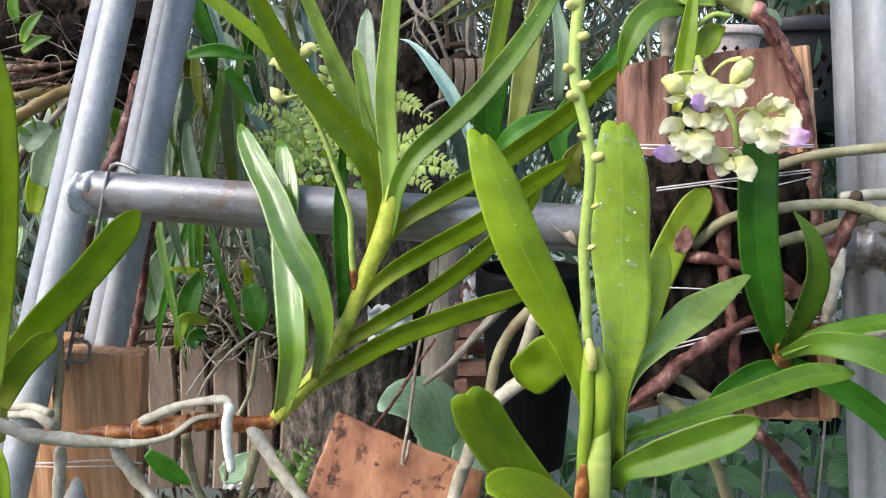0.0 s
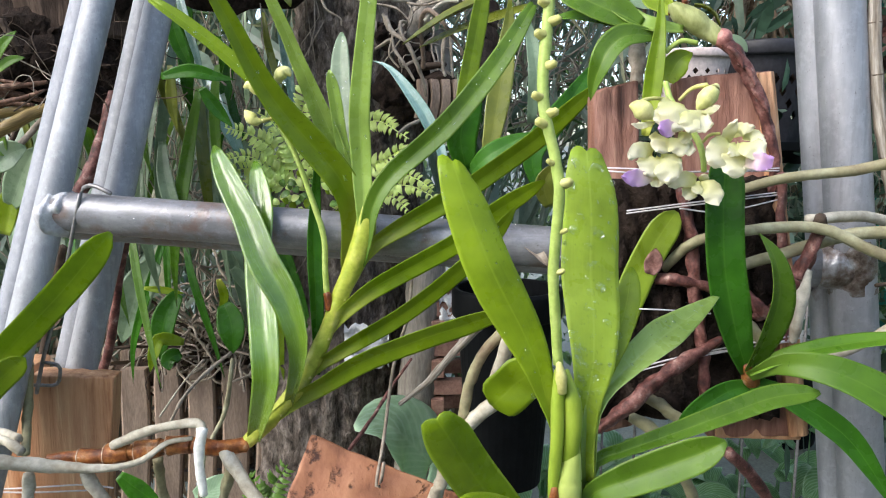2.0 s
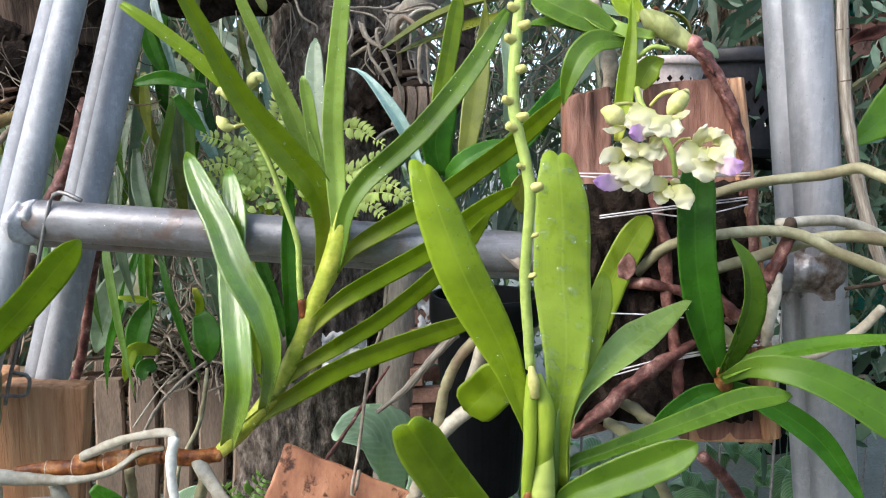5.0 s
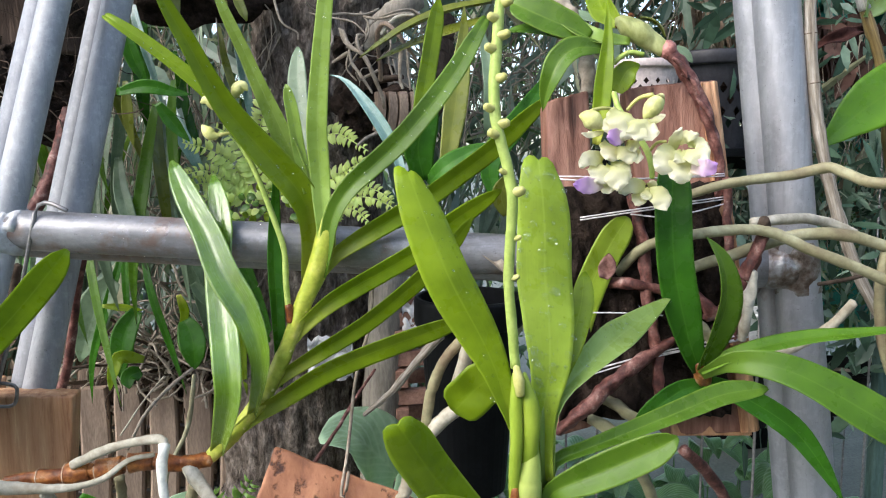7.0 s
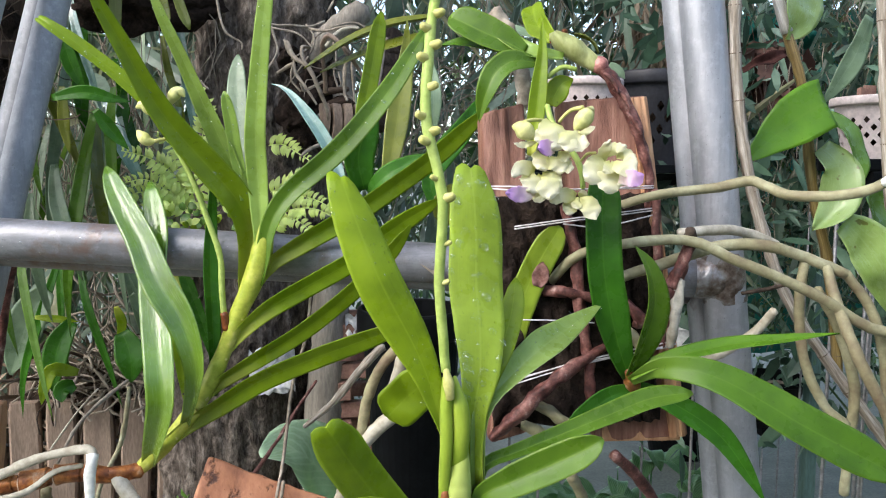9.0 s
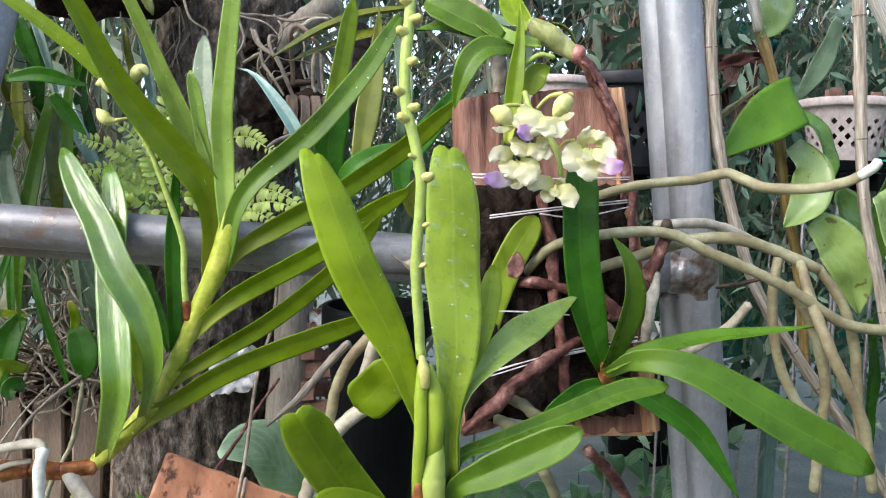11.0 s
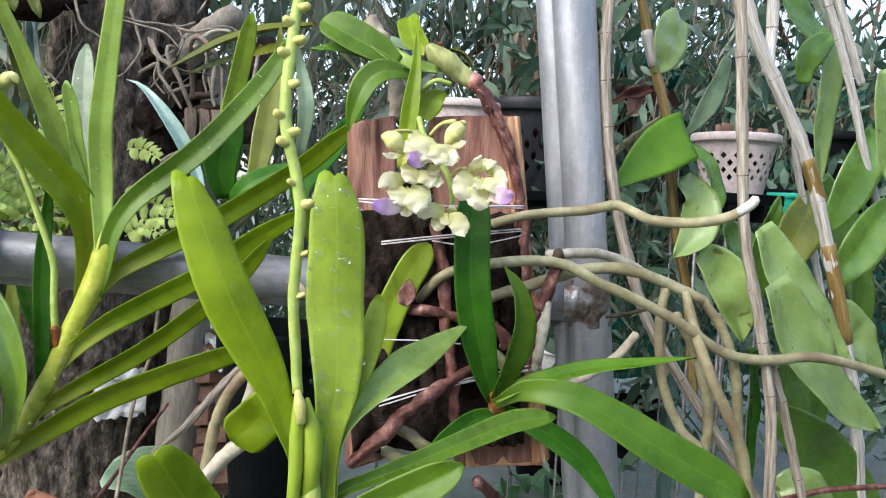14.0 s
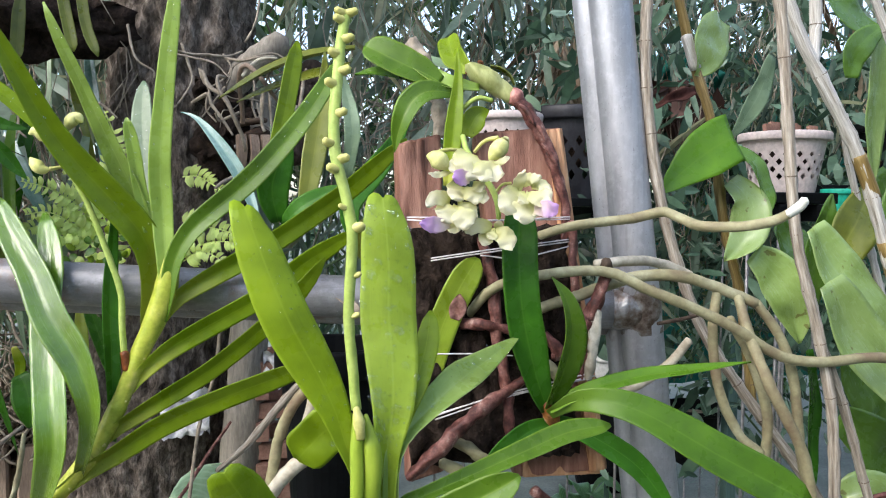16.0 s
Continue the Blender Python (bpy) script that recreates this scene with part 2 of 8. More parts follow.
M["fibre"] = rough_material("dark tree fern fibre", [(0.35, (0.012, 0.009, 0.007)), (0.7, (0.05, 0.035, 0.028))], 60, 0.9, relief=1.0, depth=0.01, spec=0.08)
M["weld"] = rough_material("silver painted weld", [(0.28, (0.2, 0.13, 0.1)), (0.35, (0.38, 0.37, 0.38)), (0.46, (0.46, 0.47, 0.49)), (0.7, (0.62, 0.63, 0.65))], 55, 0.52, relief=1.0, depth=0.004, metal=0.1, spot=0.3)
M["weld_rust"] = rough_material("rusty silver weld", [(0.34, (0.11, 0.075, 0.055)), (0.44, (0.24, 0.2, 0.175)), (0.53, (0.36, 0.36, 0.37)), (0.72, (0.62, 0.63, 0.66))], 55, 0.34, relief=0.8, depth=0.003, metal=0.45, spot=0.3)
M["rim_pale"] = rough_material("pale torn rim", [(0.3, (0.4, 0.22, 0.12)), (0.7, (0.72, 0.56, 0.42))], 120, 0.6, relief=0.3, depth=0.001)
M["node"] = rough_material("dark node scar", [(0.3, (0.09, 0.06, 0.04)), (0.7, (0.26, 0.2, 0.15))], 120, 0.7, relief=0.3, depth=0.001)
M["dead_patch"] = rough_material("dead brown patch", [(0.3, (0.12, 0.05, 0.04)), (0.5, (0.26, 0.13, 0.11)), (0.7, (0.4, 0.25, 0.2))], 160, 0.7, relief=0.4, depth=0.001)
M["node_pink"] = rough_material("pinkish node", [(0.3, (0.22, 0.07, 0.06)), (0.7, (0.55, 0.26, 0.22))], 90, 0.5, relief=0.4, depth=0.001)
M["black_plastic"] = rough_material("black plastic", [(0.3, (0.003, 0.0034, 0.004)), (0.7, (0.007, 0.008, 0.009))], 30, 0.5, relief=0.05, depth=0.001, spec=0.08)
M["dull_plastic"] = rough_material("greyish black plastic", [(0.3, (0.016, 0.016, 0.02)), (0.7, (0.035, 0.035, 0.042))], 30, 0.45, relief=0.05, depth=0.001)
M["pink_plastic"] = rough_material("pinkish white plastic", [(0.3, (0.6, 0.5, 0.48)), (0.7, (0.7, 0.61, 0.58))], 30, 0.45, relief=0.05, depth=0.001)
M["white_plastic"] = rough_material("white plastic", [(0.3, (0.66, 0.66, 0.65)), (0.7, (0.78, 0.78, 0.77))], 30, 0.4, relief=0.05, depth=0.001)
M["teal_plastic"] = rough_material("teal plastic", [(0.3, (0.01, 0.3, 0.2)), (0.7, (0.03, 0.42, 0.3))], 30, 0.4, relief=0.05, depth=0.001)
M["terracotta"] = rough_material("old terracotta", [(0.3, (0.22, 0.11, 0.08)), (0.7, (0.42, 0.25, 0.19))], 30, 0.8, relief=0.4, depth=0.003)
M["old_wood"] = rough_material("weathered slat wood", [(0.3, (0.17, 0.12, 0.09)), (0.7, (0.4, 0.3, 0.225))], 14, 0.7, (2.5, 2.5, 0.4), relief=0.4, depth=0.003)
M["post_wood"] = rough_material("grey post wood", [(0.3, (0.19, 0.165, 0.135)), (0.7, (0.42, 0.38, 0.32))], 30, 0.8, (1.5, 1.5, 0.3), relief=0.6, depth=0.004)
M["post_green"] = rough_material("grey green paint", [(0.3, (0.05, 0.1, 0.09)), (0.7, (0.12, 0.2, 0.18))], 20, 0.6, (1, 1, 0.2), relief=0.3, depth=0.002)
M["concrete"] = rough_material("damp mossy concrete", [(0.3, (0.11, 0.125, 0.1)), (0.7, (0.23, 0.245, 0.205))], 4, 0.6, relief=0.5, depth=0.004, fine=90)
M["soil"] = rough_material("dark chips", [(0.3, (0.02, 0.014, 0.01)), (0.7, (0.09, 0.06, 0.045))], 60, 0.9, relief=1.0, depth=0.01, spec=0.08)
M["wire"] = rough_material("pale tying wire", [(0.3, (0.6, 0.56, 0.58)), (0.7, (0.78, 0.74, 0.76))], 200, 0.35, relief=0.1, depth=0.0005)
M["steel_wire"] = rough_material("dull steel wire", [(0.3, (0.2, 0.19, 0.19)), (0.7, (0.36, 0.35, 0.35))], 120, 0.45, relief=0.3, depth=0.0005, metal=0.6)


def wood_material(name, stops, ring=60.0, stretch=(1, 1, 0.06), pits=False):
    m, t, b = nodes(name)
    v = coords(t, stretch)
    n1 = noise_tex(t, v, ring, 6, 0.65)
    n2 = noise_tex(t, coords(t), 14, 3)
    col = ramp(t, n1, stops)
    col = mix(t, ramp(t, n2, [(0.5, (0, 0, 0)), (0.8, (0.5, 0.5, 0.5))]), col, tuple(c * 0.5 for c in stops[1][1]))
    t.links.new(col, b.inputs["Base Color"])
    b.inputs["Roughness"].default_value = 0.6
    if pits:
        pit = ramp(t, noise_tex(t, coords(t), 44, 6, 0.66), [(0.35, (1, 1, 1)), (0.43, (0, 0, 0))])
        col = mix(t, pit, col, (0.07, 0.026, 0.016))
        t.links.new(col, b.inputs["Base Color"])
        n1 = mix(t, pit, n1, (0.0, 0.0, 0.0))
    bump(t, b, n1, 0.7, 0.004)
    return m


M["red_wood"] = wood_material("split reddish wood", [(0.28, (0.065, 0.024, 0.014)), (0.45, (0.2, 0.083, 0.054)), (0.6, (0.3, 0.148, 0.104)), (0.75, (0.44, 0.27, 0.17))], 110)
M["tan_wood"] = wood_material("split tan wood", [(0.3, (0.24, 0.09, 0.035)), (0.45, (0.47, 0.24, 0.12)), (0.6, (0.57, 0.33, 0.18)), (0.75, (0.78, 0.55, 0.32))], 110)
M["cork_wood"] = wood_material("wormed red wood", [(0.3, (0.11, 0.038, 0.02)), (0.47, (0.36, 0.15, 0.075)), (0.6, (0.48, 0.23, 0.12)), (0.74, (0.62, 0.4, 0.25))], 26, (1, 1, 0.4), True)


def pipe_material(name, tones, dirt, metal, rust_from, along, rough=(0.3, 0.5)):
    """Zinc-coated pipe: patchy spangle, dull blotches, scratches along it, grime and rust stains."""
    m, t, b = nodes(name)
    v = coords(t)
    n1 = noise_tex(t, coords(t, tuple(0.35 if k < 1 else k for k in along)), 38, 6, 0.68)
    n2 = noise_tex(t, coords(t, tuple(0.03 if k < 1 else k for k in along)), 210, 5, 0.65)
    n3 = noise_tex(t, v, 420, 3)
    fleck = noise_tex(t, v, 120, 5, 0.7)
    col = ramp(t, n1, [(0.26, tones[0]), (0.5, tones[1]), (0.74, tones[2])])
    col = mix(t, ramp(t, n2, [(0.52, (0, 0, 0)), (0.7, (0.55, 0.55, 0.55))]), col, tones[0])
    col = mix(t, ramp(t, fleck, [(0.5, (0, 0, 0)), (0.72, (0.4, 0.4, 0.4))]), col, tuple(min(x * 1.25, 0.8) for x in tones[2]))
    col = mix(t, ramp(t, n3, [(0.66, (0, 0, 0)), (0.74, (0.6, 0.6, 0.6))]), col, dirt)
    col = mix(t, ramp(t, noise_tex(t, v, 11, 6, 0.72), [(rust_from, (0, 0, 0)), (rust_from + 0.09, (0.7, 0.7, 0.7))]), col, (0.17, 0.1, 0.07))
    t.links.new(col, b.inputs["Base Color"])
    b.inputs["Metallic"].default_value = metal
    t.links.new(ramp(t, n1, [(0.3, (rough[0],) * 3), (0.7, (rough[1],) * 3)]), b.inputs["Roughness"])
    bump(t, b, mix(t, 0.6, n2, noise_tex(t, v, 110, 4, 0.6)), 0.5, 0.0012)
    return m


# pipe is the shaded rear copy, pipe_front the lit one: light put into colour
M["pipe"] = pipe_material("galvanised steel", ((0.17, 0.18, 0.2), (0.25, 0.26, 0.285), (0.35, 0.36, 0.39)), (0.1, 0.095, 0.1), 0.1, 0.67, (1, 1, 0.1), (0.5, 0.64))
M["pipe_front"] = pipe_material("silvery steel, lit front leg", ((0.22, 0.23, 0.245), (0.32, 0.33, 0.35), (0.45, 0.46, 0.485)), (0.13, 0.12, 0.12), 0.05, 0.66, (1, 1, 0.3), (0.42, 0.58))
M["pipe_bright"] = pipe_material("smooth galvanised steel", ((0.32, 0.33, 0.36), (0.42, 0.43, 0.47), (0.54, 0.55, 0.59)), (0.12, 0.11, 0.11), 0.5, 0.64, (1, 1, 0.05))
M["pipe_dark"] = pipe_material("stained galvanised steel", ((0.13, 0.13, 0.135), (0.22, 0.22, 0.235), (0.35, 0.355, 0.38)), (0.06, 0.05, 0.045), 0.2, 0.56, (0.15, 1, 1), (0.26, 0.42))


def petal_material(name, a, c):
    m, t, b = nodes(name)
    uv = coords(t, kind="UV")
    sep = t.nodes.new("ShaderNodeSeparateXYZ")
    t.links.new(uv, sep.inputs[0])
    spread = mix(t, 0.35, sep.outputs[1], noise_tex(t, coords(t), 120, 3))
    col = ramp(t, spread, [(0.15, a), (0.72, c)])
    vein = noise_tex(t, coords(t, (14, 1, 1), "UV"), 3, 2)
    col = mix(t, ramp(t, vein, [(0.4, (0, 0, 0)), (0.8, (0.3, 0.3, 0.3))]), col, a)
    t.links.new(col, b.inputs["Base Color"])
    b.inputs["Roughness"].default_value = 0.45
    bump(t, b, vein, 0.2, 0.0008)
    tr = t.nodes.new("ShaderNodeBsdfTranslucent")
    t.links.new(col, tr.inputs[0])
    ms = t.nodes.new("ShaderNodeMixShader")
    ms.inputs[0].default_value = 0.5
    t.links.new(b.outputs[0], ms.inputs[1])
    t.links.new(tr.outputs[0], ms.inputs[2])
    t.links.new(ms.outputs[0], t.nodes["Material Output"].inputs[0])
    return m


M["petal"] = petal_material("pale yellow petal", (0.74, 0.75, 0.32), (0.93, 0.9, 0.74))
M["lip"] = petal_material("purple lip", (0.85, 0.78, 0.62), (0.74, 0.46, 0.86))


def water_material():
    """A thin clear drop: see-through, with a sharp glint."""
    m, t, b = nodes("water drop")
    clear = t.nodes.new("ShaderNodeBsdfTransparent")
    clear.inputs[0].default_value = (0.97, 0.98, 0.98, 1)
    glint = add(t, "ShaderNodeBsdfGlossy", Roughness=0.06)
    rim = add(t, "ShaderNodeLayerWeight", Blend=0.25)
    part_gloss = add(t, "ShaderNodeMapRange")
    part_gloss.inputs[3].default_value, part_gloss.inputs[4].default_value = 0.05, 0.2
    t.links.new(rim.outputs["Facing"], part_gloss.inputs[0])
    ms = t.nodes.new("ShaderNodeMixShader")
    t.links.new(part_gloss.outputs[0], ms.inputs[0])
    t.links.new(clear.outputs[0], ms.inputs[1])
    t.links.new(glint.outputs[0], ms.inputs[2])
    t.links.new(ms.outputs[0], t.nodes["Material Output"].inputs[0])
    return m


M["water"] = water_material()


def foliage_material(name, stops, rough=0.45, glow=0.3):
    """Many small leaves in one mesh: each leaf its own shade."""
    m, t, b = nodes(name)
    g = t.nodes.new("ShaderNodeNewGeometry")
    col = ramp(t, g.outputs["Random Per Island"], stops)
    n = noise_tex(t, coords(t), 40, 3)
    col = mix(t, ramp(t, n, [(0.35, (0.4, 0.4, 0.4)), (0.65, (0, 0, 0))]), col, tuple(c * 0.5 for c in stops[0][1]))
    t.links.new(col, b.inputs["Base Color"])
    b.inputs["Roughness"].default_value = rough
    tr = t.nodes.new("ShaderNodeBsdfTranslucent")
    t.links.new(col, tr.inputs[0])
    ms = t.nodes.new("ShaderNodeMixShader")
    ms.inputs[0].default_value = glow
    t.links.new(b.outputs[0], ms.inputs[1])
    t.links.new(tr.outputs[0], ms.inputs[2])
    t.links.new(ms.outputs[0], t.nodes["Material Output"].inputs[0])
    return m


M["hedge"] = foliage_material("garden foliage", [(0.0, (0.02, 0.05, 0.03)), (0.4, (0.06, 0.125, 0.075)), (0.75, (0.13, 0.23, 0.15)), (1.0, (0.3, 0.42, 0.33))])
M["strap_bg"] = foliage_material("hanging strap leaves", [(0.0, (0.09, 0.15, 0.1)), (0.4, (0.24, 0.32, 0.24)), (0.8, (0.4, 0.48, 0.38)), (1.0, (0.48, 0.45, 0.26))], 0.3)
M["net"] = rough_material("teal shade net", [(0.3, (0.01, 0.13, 0.1)), (0.7, (0.03, 0.26, 0.21))], 20, 0.6, relief=0.3, depth=0.004)
M["dead_leaf"] = rough_material("dry red brown leaf", [(0.3, (0.022, 0.01, 0.009)), (0.7, (0.075, 0.032, 0.027))], 60, 0.85, relief=0.5, depth=0.003, spec=0.08)
M["hedge_round"] = foliage_material("round shrub leaves", [(0.0, (0.015, 0.045, 0.012)), (0.45, (0.05, 0.12, 0.03)), (0.8, (0.12, 0.24, 0.07)), (1.0, (0.25, 0.4, 0.16))], 0.4, 0.35)
M["blade"] = foliage_material("thin green blades", [(0.0, (0.05, 0.11, 0.03)), (0.5, (0.14, 0.25, 0.08)), (0.85, (0.28, 0.38, 0.18)), (1.0, (0.4, 0.36, 0.22))], 0.4, 0.3)
M["dead_cloud"] = foliage_material("dry red-brown leaves", [(0.0, (0.04, 0.018, 0.014)), (0.6, (0.12, 0.055, 0.04)), (1.0, (0.24, 0.13, 0.1))], 0.75, 0.1)
M["litter"] = foliage_material("dry roots and leaf litter", [(0.0, (0.1, 0.06, 0.035)), (0.5, (0.24, 0.17, 0.11)), (1.0, (0.4, 0.32, 0.23))], 0.8, 0.05)


# ---- building helpers ----
def thing(name, base, label, category, group="", kind=""):
    e = new(name)
    e.empty_display_size = 0.05
    e.location = base
    return tagged(e, label, category, group, kind)


def finish(name, bm, material, smooth=True):
    bmesh.ops.recalc_face_normals(bm, faces=bm.faces)
    me = bpy.data.meshes.new(name)
    bm.to_mesh(me)
    bm.free()
    me.materials.append(material)
    if smooth:
        me.polygons.foreach_set("use_smooth", [True] * len(me.polygons))
    return me


def place_of(ob):
    p = Vector((0, 0, 0))
    while ob is not None:
        p = p + ob.location
        ob = ob.parent
    return p


def part(name, bm, material, parent, label="", kind="", smooth=True):
    """Links a bmesh in world coordinates as one mesh under a thing or a part."""
    if parent is not None:
        bmesh.ops.translate(bm, verts=bm.verts, vec=-place_of(parent))
    ob = new(name, finish(name, bm, material, smooth))
    ob.parent = parent
    return tagged(ob, label, kind=kind)


def solid(name, bm, material, base, label, category, group="", kind="", smooth=True):
    """Links a bmesh in world coordinates as a thing of one mesh, its origin at base."""
    bmesh.ops.translate(bm, verts=bm.verts, vec=-Vector(base))
    ob = new(name, finish(name, bm, material, smooth))
    ob.location = base
    return tagged(ob, label, category, group, kind)


def curve_points(pts, n):
    """n + 1 points of a smooth curve through pts, evenly spread."""
    p = [Vector(q) for q in pts]
    if len(p) == 2:
        return [p[0].lerp(p[1], i / n) for i in range(n + 1)]
    p = [p[0] * 2 - p[1]] + p + [p[-1] * 2 - p[-2]]
    fine = []
    for i in range(1, len(p) - 2):
        a, b, c, d = p[i - 1:i + 3]
        for k in range(24):
            u = k / 24
            fine.append(0.5 * (2 * b + (c - a) * u + (2 * a - 5 * b + 4 * c - d) * u * u + (3 * b - a - 3 * c + d) * u ** 3))
    fine.append(p[-2])
    acc = [0.0]
    for a, b in zip(fine, fine[1:]):
        acc.append(acc[-1] + (b - a).length)
    out, j = [], 0
    for i in range(n + 1):
        s = acc[-1] * i / n
        while j < len(acc) - 2 and acc[j + 1] < s:
            j += 1
        f = (s - acc[j]) / max(acc[j + 1] - acc[j], 1e-9)
        out.append(fine[j].lerp(fine[j + 1], min(max(f, 0), 1)))
    return out


def at_fraction(values, u):
    if isinstance(values, (int, float)):
        return values
    x = u * (len(values) - 1)
    i = min(int(x), len(values) - 2)
    return values[i] + (values[i + 1] - values[i]) * (x - i)


def tube(pts, radius, n=24, seg=10, wobble=0.0, rings=(), bm=None, cap=0.6):
    """A round rod along pts; radius a number or a list along it; rings: (every, swell) for jointed canes."""
    bm = bm or bmesh.new()
    line = curve_points(pts, n)
    up = Vector((0.31, 0.2, 0.93))
    loops = []
    for i, c in enumerate(line):
        u = i / n
        d = (line[min(i + 1, n)] - line[max(i - 1, 0)]).normalized()
        a = d.cross(up if abs(d.dot(up)) < 0.95 else Vector((1, 0, 0))).normalized()
        b = d.cross(a)
        r = at_fraction(radius, u)
        if rings:
            k = (i % rings[0])
            r *= rings[1] if k == 0 else 1.0
        loop = []
        for s in range(seg):
            t = 2 * math.pi * s / seg
            w = 1 + wobble * noise.noise(c * 90 + Vector((math.cos(t), math.sin(t), 0)) * 1.3)
            loop.append(bm.verts.new(c + (a * math.cos(t) + b * math.sin(t)) * r * w))
        loops.append(loop)
    uvl = bm.loops.layers.uv.verify()
    step = [0.0]
    for p, q in zip(line, line[1:]):
        step.append(step[-1] + (q - p).length)
    girth = 2 * math.pi * at_fraction(radius, 0.5) / seg
    for i, (p, q) in enumerate(zip(loops, loops[1:])):
        for s in range(seg):
            f = bm.faces.new((p[s], p[(s + 1) % seg], q[(s + 1) % seg], q[s]))
            for lo, (u, v) in zip(f.loops, ((s, i), (s + 1, i), (s + 1, i + 1), (s, i + 1))):
                lo[uvl].uv = (u * girth, step[v])
    for loop, end, inward in ((loops[0], line[0], line[0] - line[1]), (loops[-1], line[-1], line[-1] - line[-2])):
        r = at_fraction(radius, 0 if loop is loops[0] else 1)
        tip = bm.verts.new(end + inward.normalized() * r * cap)
        for s in range(seg):
            bm.faces.new((loop[s], loop[(s + 1) % seg], tip))
    return bm


def leaf_frame(pts, width, face, n, twist):
    line = curve_points(pts, n)
    out = []
    for i, c in enumerate(line):
        u = i / n
        d = (line[min(i + 1, n)] - line[max(i - 1, 0)]).normalized()
        nv = Vector(face)
        nv = (nv - d * nv.dot(d)).normalized()
        nv = Matrix.Rotation(radians(twist * u), 3, d) @ nv
        out.append((c, d, nv, d.cross(nv).normalized()))
    return out


def tip_profile(u, tip):
    if tip == "notch":
        return 1.0 if u < 0.86 else 1.0 - 0.25 * ((u - 0.86) / 0.14) ** 2
    if tip == "round":
        return 1.0 if u < 0.8 else math.sqrt(max(1 - ((u - 0.8) / 0.203) ** 2, 0))
    if tip == "oval":
        return max(math.sin(math.pi * min(0.12 + u * 0.88, 0.995)), 0.03) ** 0.75
    return (1.0 if u < 0.45 else max(1 - ((u - 0.45) / 0.553) ** 1.7, 0.01))


def strap_leaf(pts, width, face=(0, -1, 0.25), tip="notch", fold=0.22, base=0.45, grow=0.35, n=22, twist=0.0, thick=0.0016, ripple=0.0, drops=None, widths=None, skew=0.08):
    """A thick strap leaf along pts with a crease down the middle, closed all round."""
    bm = bmesh.new()
    uvl = bm.loops.layers.uv.new("UVMap")
    fr = leaf_frame(pts, width, face, n, twist)
    across = [-1, -0.82, -0.5, -0.2, 0, 0.2, 0.5, 0.82, 1]
    rows, data = [], {}
    seed = Vector(pts[0]) * 7
    for i, (c, d, nv, sv) in enumerate(fr):
        u = i / n
        wide = 1.0 if tip == "oval" else base + (1 - base) * min(u / grow, 1) ** 0.8
        w = 0.5 * width * (at_fraction(widths, u) * tip_profile(u, tip) if widths else wide * tip_profile(u, tip))
        crease = at_fraction(fold, u)
        top, bot = [], []
        for s in across:
            lobe = 0.0
            if tip == "notch" and u > 0.8:
                lobe = ((u - 0.8) / 0.2) ** 2 * width * (0.3 * math.sqrt(max(1 - s * s, 0)) * (1 - 0.42 * math.exp(-(s / 0.2) ** 2)) - skew * s)
            wave = ripple * width * noise.noise(seed + Vector((u * 4, s * 0.8, 0)))
            p = c + sv * (s * w) + nv * (crease * abs(s) ** 1.3 * w + wave) + d * lobe
            th = thick * (1 - 0.85 * s * s) * (0.4 + 0.6 * tip_profile(u, tip))
            v1, v2 = bm.verts.new(p + nv * th * 0.5), bm.verts.new(p - nv * (th * 0.5 + (thick * 0.8 if s == 0 else 0)))
            data[v1], data[v2] = (s * 0.5 + 0.5, u), (s * 0.5 + 0.5, u)
            top.append(v1)
            bot.append(v2)
            if drops is not None:
                drops.append((p + nv * th * 0.5, nv, p - nv * th, s, u))
        rows.append(top + bot[::-1])
    m = len(rows[0])
    for p, q in zip(rows, rows[1:]):
        for s in range(m):
            bm.faces.new((p[s], p[(s + 1) % m], q[(s + 1) % m], q[s]))
    for r in (rows[0], rows[-1]):
        k = len(across)
        for s in range(k - 1):
            bm.faces.new((r[s], r[s + 1], r[m - 2 - s], r[m - 1 - s]))
    for f in bm.faces:
        for lo in f.loops:
            lo[uvl].uv = data[lo.vert]
    return bm


def drop_bm(spots, lo, hi, rng):
    """Small flattened water drops at (place, normal)."""
    bm = bmesh.new()
    for p, nv in spots:
        r = lo + (hi - lo) * rng.random() ** 3
        nv = nv.normalized()
        a = nv.orthogonal().normalized()
        b = nv.cross(a)
        run = 1 + rng.random() * 0.5
        rings = []
        for h, k in ((-0.1, 0.9), (0.22, 1.0), (0.5, 0.72)):
            rings.append([bm.verts.new(p + nv * r * h * 0.9 + (a * math.cos(t) + b * math.sin(t) * run) * r * k) for t in [2 * math.pi * s / 8 for s in range(8)]])
        top, bot = bm.verts.new(p + nv * r * 0.6), bm.verts.new(p - nv * r * 0.12)
        for x, y in zip(rings, rings[1:]):
            for s in range(8):
                bm.faces.new((x[s], x[(s + 1) % 8], y[(s + 1) % 8], y[s]))
        for s in range(8):
            bm.faces.new((rings[-1][s], rings[-1][(s + 1) % 8], top))
            bm.faces.new((rings[0][(s + 1) % 8], rings[0][s], bot))
    return bm


